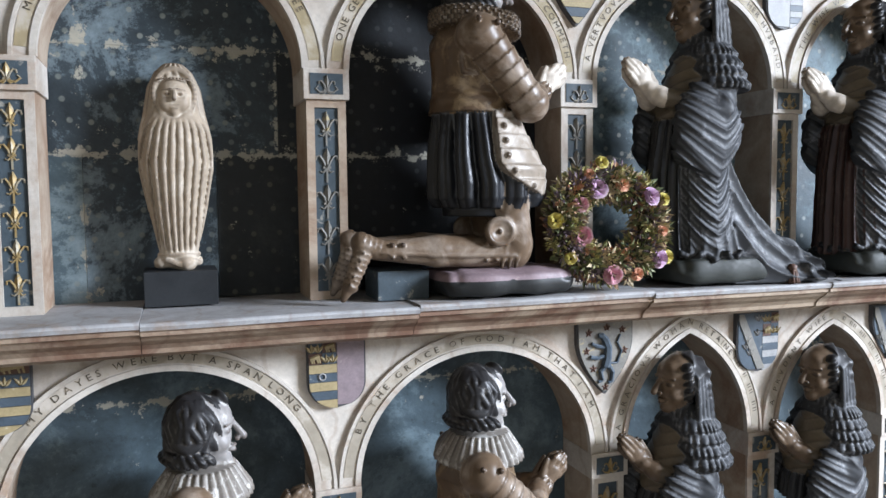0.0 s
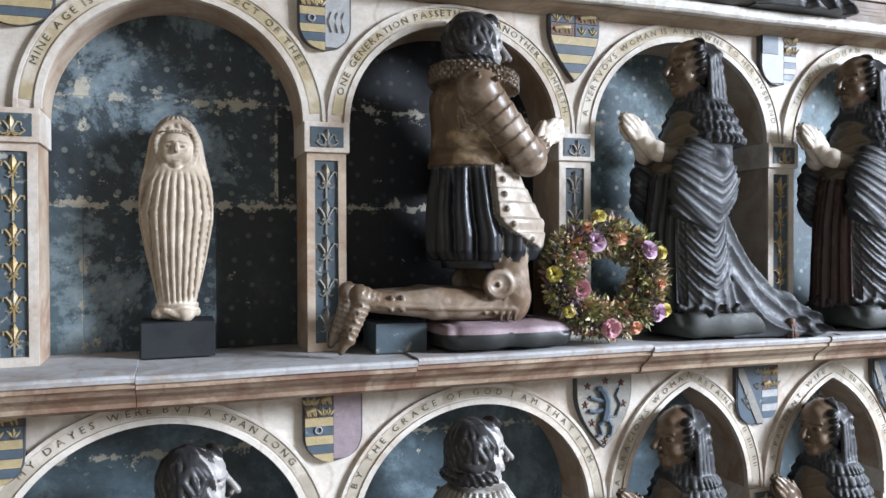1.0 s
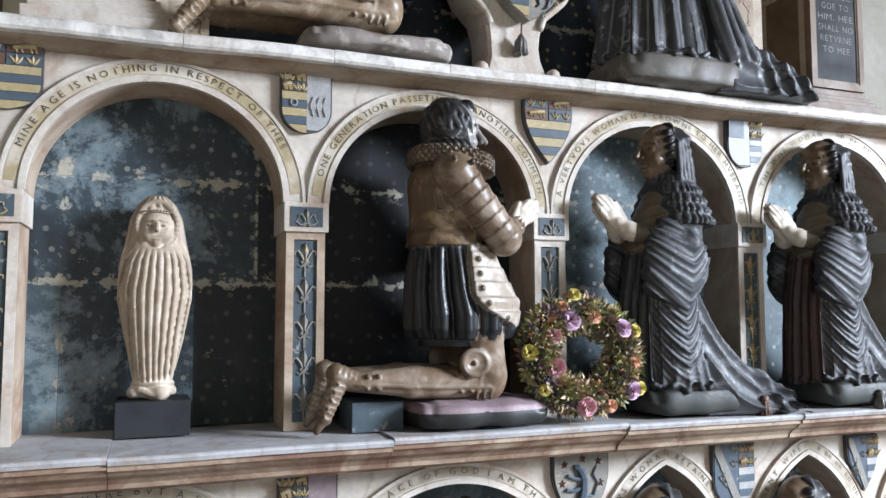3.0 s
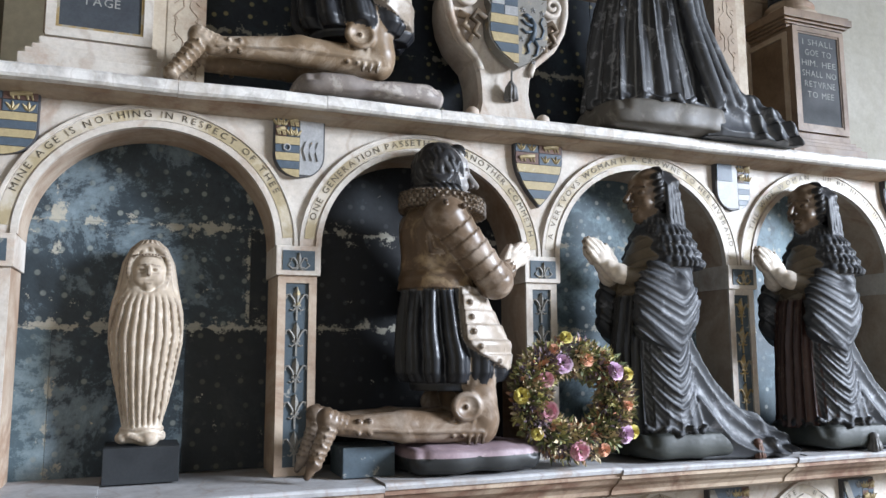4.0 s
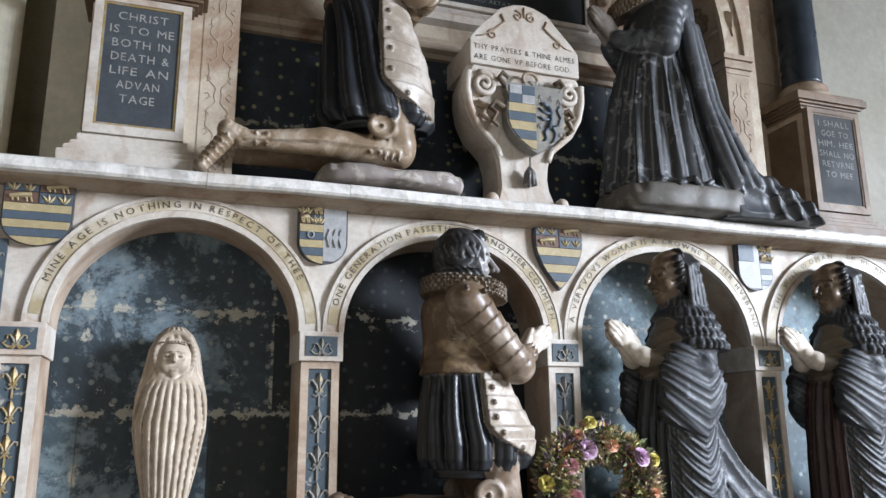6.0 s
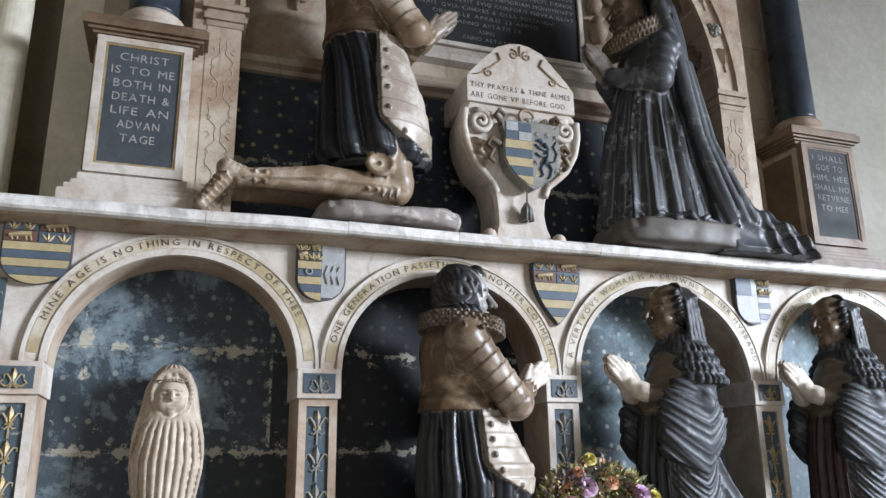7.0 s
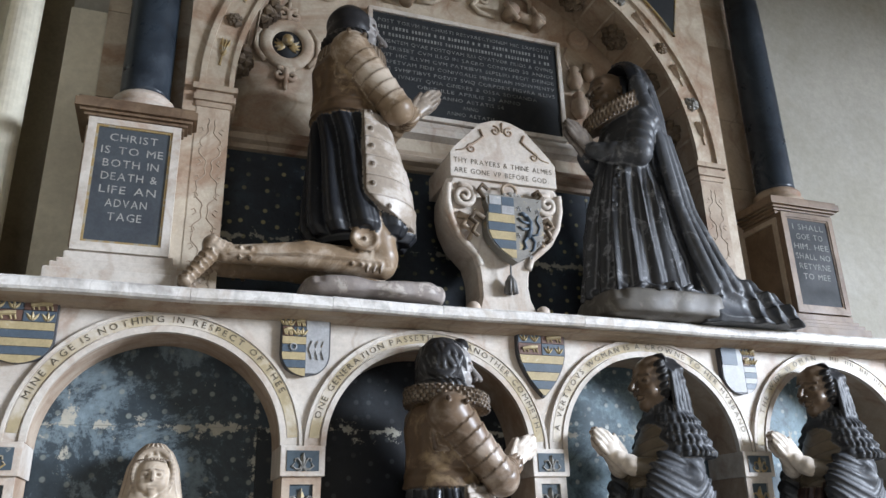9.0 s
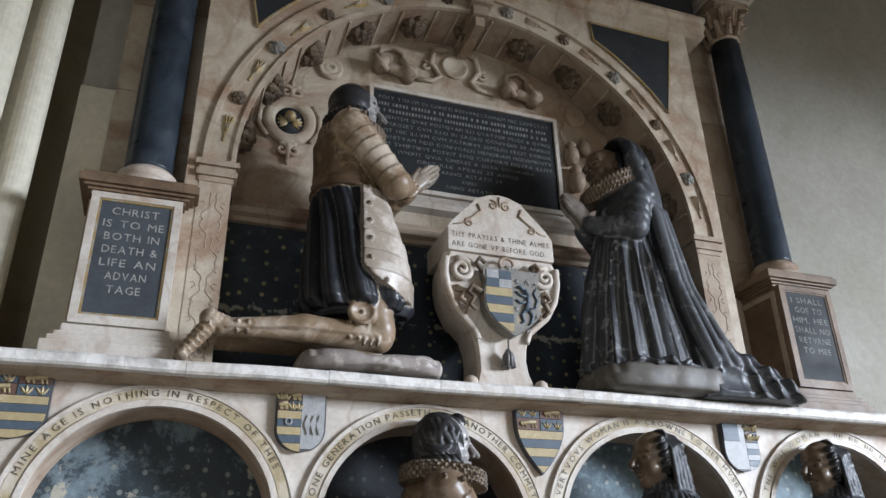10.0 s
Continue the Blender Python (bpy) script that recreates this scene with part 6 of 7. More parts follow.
cushion((1.452, 2.045, TOP_LEDGE), -0.245, 0.195, -0.15, 0.13, 0.10, "grey stone cushion under the hooded woman", False, [STONE_CUSHION])
knight((0.060, 1.985, LOW_LEDGE), "bare-headed kneeling man statue with grey pleated ruff", 0.455, 0.215, 0.590, 0.645, 0.812, "pleated", floor=0.40)
knight((0.725, 1.985, LOW_LEDGE), "kneeling armoured man statue with dark hair and pleated collar", 0.455, 0.215, 0.585, 0.650, 0.820, "pleated", floor=0.40)
lady((1.368, 1.985, LOW_LEDGE), "kneeling woman statue in black mantle with brown hands", BROWN_SKIN, train=False, floor=0.36, reach=-0.03)
lady((1.868, 1.985, LOW_LEDGE - 0.015), "kneeling woman statue in dark cape with bare brown hands", BROWN_SKIN, train=False, yaw=8, floor=0.36, reach=-0.04)


# ---- heraldic shields ----
def shield(cx, ztop, width, high, pointed, design, label, face=FACE, tilt=0.0):
    top = thing("shield", label, "shield", "heraldic shields", at=(cx, face, ztop))
    hw, y0 = width / 2, -0.016

    def half(z):
        """Half breadth z metres under the top edge."""
        f = min(1.0, max(0.0, z / high))
        if pointed:
            return hw * (1 - max(0.0, (f - 0.25) / 0.75) ** 1.9)
        return hw * math.sqrt(max(0.0, 1 - max(0.0, (f - 0.58) / 0.42) ** 2.4))

    def field(z0, z1, u0, u1, lift, n=10, skew=0.0):
        """A patch between two depths and two fractions of the breadth, trimmed to the outline."""
        bm = bmesh.new()
        rows = []
        for i in range(n + 1):
            z = z0 + (z1 - z0) * i / n
            h = half(z) - 0.004
            sh = skew * (z / high - 0.5) * width
            a, b = max(-h, u0 * width - hw + sh), min(h, u1 * width - hw + sh)
            if h > 0.002 and b - a > 0.0015:
                rows.append([bm.verts.new((x, y, -z)) for x, y in ((a, y0 - lift), (b, y0 - lift), (b, y0 + 0.002), (a, y0 + 0.002))])
        for r, q in zip(rows, rows[1:]):
            for k in range(4):
                bm.faces.new((r[k], r[(k + 1) % 4], q[(k + 1) % 4], q[k]))
        if rows:
            bm.faces.new(rows[0])
            bm.faces.new(rows[-1][::-1])
        return bm
    pts = [(half(high * i / 22), -high * i / 22) for i in range(23)]
    ring = pts + [(-x, z) for x, z in pts[::-1] if x > 1e-5]
    ring = [p for i, p in enumerate(ring) if i == 0 or math.hypot(p[0] - ring[i - 1][0], p[1] - ring[i - 1][1]) > 1e-4]
    bm = add_prism(bmesh.new(), ring, y0, 0.002)
    part("body", bm, SHIELD_EDGE, top)

    def bars(u0, u1, zs, first=HERALD_GOLD, second=HERALD_BLUE, n=5):
        for i in range(n):
            a, b = zs + (high - zs) * i / n, zs + (high - zs) * (i + 1) / n
            part("bar", field(a + 0.0006, b - 0.0006, u0, u1, 0.003), first if i % 2 == 0 else second, top)

    def chief(u0, u1, zs):
        um = (u0 + u1) / 2
        for r, (za, zb) in enumerate(((0.004, zs / 2), (zs / 2, zs))):
            for q, (ua, ub) in enumerate(((u0, um), (um, u1))):
                blue = (r + q) % 2 == 0
                f = part("quarter", field(za + 0.001, zb - 0.001, ua + 0.01, ub - 0.01, 0.003), HERALD_BLUE if blue else HERALD_RED, top)
                bm = bmesh.new()
                x = (ua + ub) / 2 * width - hw
                z = -(za + zb) / 2
                w = (ub - ua) * width
                if blue:
                    for dx in (-0.22 * w, 0.22 * w):
                        for k in (-38, 0, 38):
                            add_petal(bm, x + dx, z - 0.011, k, 0.022, 0.008, y0 - 0.003, 0.003, 4)
                else:
                    add_tube(bm, [(x - 0.3 * w, y0 - 0.004, z), (x, y0 - 0.006, z + 0.004), (x + 0.3 * w, y0 - 0.004, z + 0.006)], 0.005, 0.006, 6)
                    for dx in (-0.25, -0.1, 0.15, 0.28):
                        add_tube(bm, [(x + dx * w, y0 - 0.004, z), (x + dx * w + 0.003, y0 - 0.004, z - 0.010)], 0.0025, 0.002, 5)
                part("charge", bm, HERALD_GOLD, f)
    if design == "barry":
        bars(0, 1, high * 0.36)
        chief(0, 1, high * 0.36)
    elif design in ("impaled", "impaled_purple"):
        bars(0, 0.5, high * 0.34)
        chief(0, 0.5, high * 0.34)
        right = part("field", field(0.004, high, 0.505, 1, 0.003, 20), HERALD_SILVER if design == "impaled" else HERALD_PURPLE, top, "pale faded half of the shield")
        if design == "impaled":
            bm = bmesh.new()
            for i in range(3):
                x = hw * (0.25 + 0.24 * i)
                add_prism(bm, [(x, -high * 0.40), (x + 0.008, -high * 0.55), (x, -high * 0.72), (x - 0.008, -high * 0.55)], y0 - 0.007, y0)
            part("lozenges", bm, HERALD_SILVER, right)
        bm = bmesh.new()
        add_tube(bm, [(-0.25 * width + 0.008 * math.cos(a * 0.7), y0 - 0.005, -high * 0.52 + 0.008 * math.sin(a * 0.7)) for a in range(10)], 0.002, 0.002, 5)
        part("ring_charge", bm, HERALD_SILVER, top)
    elif design == "impaled_right":
        part("field", field(0.004, high, 0, 0.62, 0.003, 20), HERALD_SILVER, top, "worn silver field")
        part("canton", field(0.006, high * 0.40, 0.02, 0.46, 0.005), HERALD_BLUE, top)
        bars(0.63, 1, high * 0.42, HERALD_SILVER)
        chief(0.63, 1, high * 0.40)
    elif design == "lion":
        part("field", field(0.004, high, 0, 1, 0.003, 20), GREY_CARVING, top, "grey-brown field")
        bm = bmesh.new()
        y = y0 - 0.006
        w = width
        for pts_, ra, rb in (([(-0.02, -0.62), (0.02, -0.50), (0.03, -0.36), (-0.02, -0.26)], 0.016, 0.014),
                             ([(-0.02, -0.26), (-0.08, -0.20), (-0.14, -0.20)], 0.014, 0.008),
                             ([(0.0, -0.36), (-0.16, -0.34), (-0.26, -0.30)], 0.008, 0.006),
                             ([(0.02, -0.46), (-0.16, -0.50), (-0.28, -0.48)], 0.008, 0.007),
                             ([(0.0, -0.60), (-0.10, -0.68), (-0.06, -0.80), (-0.14, -0.82)], 0.010, 0.006),
                             ([(0.04, -0.60), (0.12, -0.70), (0.10, -0.82), (0.04, -0.84)], 0.010, 0.006),
                             ([(0.05, -0.58), (0.2, -0.58), (0.28, -0.42), (0.20, -0.30), (0.26, -0.20)], 0.005, 0.003)):
            add_tube(bm, [(a * w, y, b * high) for a, b in pts_], ra * 0.8, rb * 0.8, 7)
        part("lion_charge", bm, HERALD_BLUE, top, "dark raised lion")
        for a, b in ((-0.30, -0.16), (0.02, -0.10), (0.30, -0.14), (-0.34, -0.40), (0.34, -0.42), (-0.22, -0.64), (0.0, -0.90)):
            bm = bmesh.new()
            for k in range(5):
                add_petal(bm, a * w, b * high, 72 * k, 0.011, 0.008, y0 - 0.003, 0.003, 4)
            part("flower_charge", bm, HERALD_RED, top)
    elif design == "bend":
        part("field", field(0.004, high, 0, 1, 0.002, 20), HERALD_BLUE, top, "dark blue field")
        part("bend", field(0.006, high, 0.22, 0.40, 0.005, 20, 0.55), GREY_CARVING, top)
        bars(0.60, 1, high * 0.42, HERALD_SILVER, HERALD_BLUE)
        chief(0.60, 1, high * 0.42)
        for a, b in ((-0.26, -0.5), (-0.2, -0.72), (0.0, -0.16), (-0.02, -0.4), (-0.3, -0.62)):
            bm = bmesh.new()
            for k in (-35, 0, 35):
                add_petal(bm, a * width, b * high, k, 0.02, 0.008, y0 - 0.002, 0.004, 4)
            part("charge", bm, HERALD_SILVER, top)
    return top


def build_shields():
    shield(-0.272, 2.296, 0.146, 0.150, False, "barry", "painted shield with gold and blue bars and a rounded foot")
    shield(0.376, 2.296, 0.126, 0.152, False, "impaled", "painted shield, half gold and blue bars, half silver")
    shield(1.041, 2.298, 0.150, 0.186, True, "barry", "pointed painted shield with gold and blue bars")
    shield(1.717, 2.294, 0.132, 0.150, False, "impaled_right", "worn silver shield with a blue corner")
    shield(2.42, 2.294, 0.120, 0.165, True, "bend", "dark pointed shield with a diagonal band")
    shield(-0.335, 1.337, 0.142, 0.158, False, "barry", "faded shield with gold and blue bars over the lower arch")
    shield(0.391, 1.331, 0.142, 0.164, False, "impaled_purple", "shield, half gold and blue bars, half faded purple")
    shield(1.129, 1.334, 0.172, 0.205, True, "lion", "grey shield with a raised dark lion and red flowers")
    shield(1.642, 1.326, 0.150, 0.178, False, "bend", "dark blue shield with a diagonal band and silver charges")
    shield(2.15, 1.318, 0.130, 0.175, True, "bend", "small dark shield with a diagonal band")


# ---- scrolled cartouche on the upper ledge ----
def spiral(cx, cz, r, turns, sign, y, n=26, grow=0.0):
    return [(cx + sign * r * (1 - 0.86 * i / n) * math.cos(2 * math.pi * turns * i / n + 1.2), y - grow * i / n, cz + r * (1 - 0.86 * i / n) * math.sin(2 * math.pi * turns * i / n + 1.2)) for i in range(n + 1)]


def build_cartouche():
    c = 0.925
    top = thing("cartouche", "scrolled alabaster cartouche with inscription, crest and hanging tassel", "cartouche")
    zk = [2.331, 2.345, 2.38, 2.42, 2.46, 2.50, 2.55, 2.60, 2.65, 2.70, 2.722]
    wk = [0.098, 0.090, 0.078, 0.076, 0.080, 0.094, 0.150, 0.176, 0.186, 0.184, 0.172]
    yk = [1.985, 1.985, 1.992, 2.0, 2.0, 1.998, 1.990, 1.982, 1.978, 1.975, 1.975]
    bm = bmesh.new()
    rows = []
    for i in range(45):
        z = zk[0] + (zk[-1] - zk[0]) * i / 44
        w, y = float(np.interp(z, zk, wk)), float(np.interp(z, zk, yk))
        rows.append([bm.verts.new(p) for p in ((c - w, y + 0.012, z), (c - w * 0.9, y, z), (c, y + 0.004, z), (c + w * 0.9, y, z), (c + w, y + 0.012, z), (c + w * 0.86, 2.14, z), (c - w * 0.86, 2.14, z))])
    for r, q in zip(rows, rows[1:]):
        for k in range(7):
            bm.faces.new((r[k], r[(k + 1) % 7], q[(k + 1) % 7], q[k]))
    bm.faces.new(rows[0][::-1])
    bm.faces.new(rows[-1])
    body = part("body", bm, ALABASTER, top)
    for k in (-1, 1):
        bm = bmesh.new()
        edge = []
        for i in range(31):
            z = 2.47 + (2.70 - 2.47) * i / 30
            edge.append((c + k * (float(np.interp(z, zk, wk)) - 0.010), float(np.interp(z, zk, yk)) - 0.002, z))
        add_tube(bm, edge, 0.010, 0.011, 8)
        add_tube(bm, spiral(c + k * 0.130, 2.664, 0.036, 1.8, k, 1.972, 30, 0.012), 0.010, 0.006, 8)
        part("volute", bm, ALABASTER, body, smooth=True)
        bm = bmesh.new()
        add_tube(bm, [(c + k * 0.145, 1.98, 2.61), (c + k * 0.115, 1.972, 2.60), (c + k * 0.135, 1.970, 2.575), (c + k * 0.105, 1.972, 2.56), (c + k * 0.115, 1.978, 2.535)], 0.012, 0.007, 7)
        part("side_scroll", bm, ALABASTER_DARK, body, smooth=True)
        bm = bmesh.new()
        bmesh.ops.create_icosphere(bm, subdivisions=2, radius=0.020, matrix=Matrix.Translation((c + k * 0.105, 1.985, 2.340)))
        part("foot_ball", bm, ALABASTER, top, smooth=True)
    # text block and pediment
    block = part("text_block", box_mesh(c - 0.168, c + 0.168, 1.965, 2.16, 2.722, 2.797, bevel=0.003), ALABASTER, top, "alabaster block with dark lettering")
    bm = bmesh.new()
    add_line_of_text(bm, "THY PRAYERS & THINE ALMES", c - 0.158, 2.766, 0.0235, 1.9642, 0.312)
    add_line_of_text(bm, "ARE GONE VP BEFORE GOD.", c - 0.158, 2.735, 0.0235, 1.9642, 0.300)
    part("inscription", bm, INK, block)
    ped = part("pediment", add_prism(bmesh.new(), [(c - 0.168, 2.797), (c + 0.168, 2.797), (c + 0.150, 2.822), (c + 0.072, 2.905), (c + 0.03, 2.922), (c, 2.926), (c - 0.03, 2.922), (c - 0.072, 2.905), (c - 0.150, 2.822)], 1.968, 2.155), ALABASTER, top)
    bm = bmesh.new()
    for k in (-1, 1):
        add_tube(bm, spiral(c + k * 0.022, 2.888, 0.017, 1.3, k, 1.967, 16), 0.0035, 0.0025, 6)
        add_tube(bm, spiral(c + k * 0.100, 2.818, 0.016, 1.3, -k, 1.967, 16), 0.0035, 0.0025, 6)
        add_tube(bm, [(c + k * 0.072, 1.967, 2.885), (c + k * 0.062, 1.966, 2.862), (c + k * 0.082, 1.966, 2.845), (c + k * 0.125, 1.967, 2.812), (c + k * 0.15, 1.967, 2.806)], 0.0045, 0.002, 6)
    add_tube(bm, [(c, 1.967, 2.918), (c, 1.966, 2.885)], 0.004, 0.003, 6)
    part("carved_scrollwork", bm, ALABASTER_DARK, ped, smooth=True)
    # coat of arms
    x0, zt, w, h = c + 0.018, 2.672, 0.176, 0.200
    bm = bmesh.new()

    def hw(f):
        return 0.5 * w * (1 - max(0.0, (f - 0.5) / 0.5) ** 2.2) * (1 - 0.10 * math.exp(-((f - 0.22) / 0.07) ** 2))
    pts = [(x0 + hw(i / 24), zt - h * i / 24) for i in range(25)]
    pts = pts + [(2 * x0 - x, z) for x, z in pts[::-1]][1:]
    crest = part("crest_shield", add_prism(bmesh.new(), pts, 1.950, 1.985), GREY_CARVING, top, "worn painted coat of arms")
    for i in range(5):
        f0, f1 = 0.30 + 0.13 * i, 0.30 + 0.13 * (i + 1)
        bm = bmesh.new()
        q = [(x0 - hw(f0) + 0.004, zt - h * f0), (x0 - 0.002, zt - h * f0), (x0 - 0.002, zt - h * f1 + 0.001), (x0 - hw(f1) + 0.004, zt - h * f1 + 0.001)]
        part("bar", add_prism(bm, q, 1.947, 1.951), HERALD_GOLD if i % 2 == 0 else HERALD_BLUE, crest)
    for r, (za, zb) in enumerate(((0.03, 0.165), (0.165, 0.30))):
        for q, (ua, ub) in enumerate(((-0.94, -0.50), (-0.48, -0.03))):
            box = [(x0 + ua * hw(zb), zt - h * za), (x0 + ub * hw(zb), zt - h * za), (x0 + ub * hw(zb), zt - h * zb + 0.001), (x0 + ua * hw(zb), zt - h * zb + 0.001)]
            part("quarter", add_prism(bmesh.new(), box, 1.947, 1.951), HERALD_BLUE if (r + q) % 2 else HERALD_SILVER, crest)
    bm = bmesh.new()
    xl, k = x0 + 0.042, 0.72
    for pts_, ra, rb in (([(-0.006, -0.62), (0.004, -0.50), (0.005, -0.38), (-0.006, -0.30)], 0.0095, 0.008), ([(-0.006, -0.30), (-0.018, -0.25), (-0.027, -0.27)], 0.008, 0.005), ([(0.0, -0.40), (-0.020, -0.38), (-0.033, -0.33)], 0.005, 0.003), ([(0.002, -0.48), (-0.020, -0.50), (-0.033, -0.46)], 0.005, 0.003),
                         ([(-0.004, -0.60), (-0.018, -0.68), (-0.012, -0.78), (-0.022, -0.80)], 0.006, 0.003), ([(0.004, -0.60), (0.016, -0.68), (0.010, -0.80), (0.0, -0.82)], 0.006, 0.003), ([(0.006, -0.58), (0.026, -0.56), (0.034, -0.44), (0.024, -0.34), (0.032, -0.26)], 0.003, 0.002)):
        add_tube(bm, [(xl + a, 1.948, zt + b * h) for a, b in pts_], ra * k + 0.001, rb * k + 0.001, 7)
    part("lion_charge", bm, HERALD_BLUE, crest, smooth=True)
    for a, b in ((-0.028, -0.18), (0.004, -0.17), (0.030, -0.20), (-0.034, -0.60), (0.030, -0.70), (0.0, -0.90)):
        bm = bmesh.new()
        for q in range(5):
            add_petal(bm, xl + a, zt + b * h, 72 * q, 0.009, 0.006, 1.950, 0.003, 4)
        part("flower_charge", bm, HERALD_SILVER, crest)
    # dark curled straps at the shield's sides and top, and the ring that it hangs from
    for q in (-1, 1):
        for pts_ in ([(0.078, -0.012), (0.100, 0.012), (0.088, 0.030), (0.070, 0.016)], [(0.086, -0.075), (0.112, -0.058), (0.128, -0.080), (0.108, -0.092), (0.122, -0.118), (0.104, -0.130)]):
            bm = bmesh.new()
            add_tube(bm, [(x0 + q * a - 0.006, 1.958, zt + b) for a, b in pts_], 0.0085, 0.006, 8)
            part("strap", bm, ROSE_STONE, crest, "dark curled strap", True)
    bm = bmesh.new()
    add_tube(bm, [(x0 - 0.012 + 0.022 * math.cos(2 * math.pi * i / 16), 1.955, zt + 0.018 + 0.019 * math.sin(2 * math.pi * i / 16)) for i in range(17)], 0.005, 0.005, 7)
    part("hanging_ring", bm, ALABASTER_DARK, crest, smooth=True)
    bm = bmesh.new()
    rnd = random.Random(9)
    for i in range(12):
        a = math.pi * (0.40 + 0.24 * i / 11)
        r = 0.056 + 0.010 * rnd.random()
        bmesh.ops.create_icosphere(bm, subdivisions=1, radius=0.008 + 0.006 * rnd.random(), matrix=Matrix.Translation((x0 + 1.1 * r * math.cos(a), 1.965 - 0.01 * rnd.random(), zt - 0.05 + 0.9 * r * math.sin(a))))
    part("mantling", bm, GREY_CARVING, crest, "carved leafy mantling round the shield", True)
    bm = bmesh.new()
    add_tube(bm, [(x0 - 0.01, 1.975, 2.47), (x0 - 0.011, 1.975, 2.435)], 0.003, 0.003, 6)
    for i in range(9):
        a = 2 * math.pi * i / 9
        add_tube(bm, [(x0 - 0.011, 1.978, 2.438), (x0 - 0.011 + 0.012 * math.cos(a), 1.978 + 0.012 * math.sin(a), 2.42), (x0 - 0.011 + 0.017 * math.cos(a), 1.978 + 0.014 * math.sin(a), 2.388)], 0.006, 0.005, 6)
    part("tassel", bm, DARK_HAIR, top, "dark carved tassel", True)


# ---- carvings on the tympanum ----
def add_disc(bm, cx, cz, profile, y, n=28, squash=1.0):
    """A turned boss that faces the viewer: profile of radius and height proud of y."""
    rings = [[bm.verts.new((cx + r * math.cos(2 * math.pi * i / n), y - h, cz + squash * r * math.sin(2 * math.pi * i / n))) for i in range(n)] for r, h in profile]
    for a, b in zip(rings, rings[1:]):
        for i in range(n):
            bm.faces.new((a[i], a[(i + 1) % n], b[(i + 1) % n], b[i]))
    bm.faces.new(rings[-1])
    return bm


def carving(name, label, category, bm, mat=None, extra=()):
    top = thing(name, label, category, "tympanum carvings")
    body = part("body", bm, mat or UPPER_STONE, top, smooth=True)
    for nm, b2, m2 in extra:
        part(nm, b2, m2, body, smooth=True)
    return top


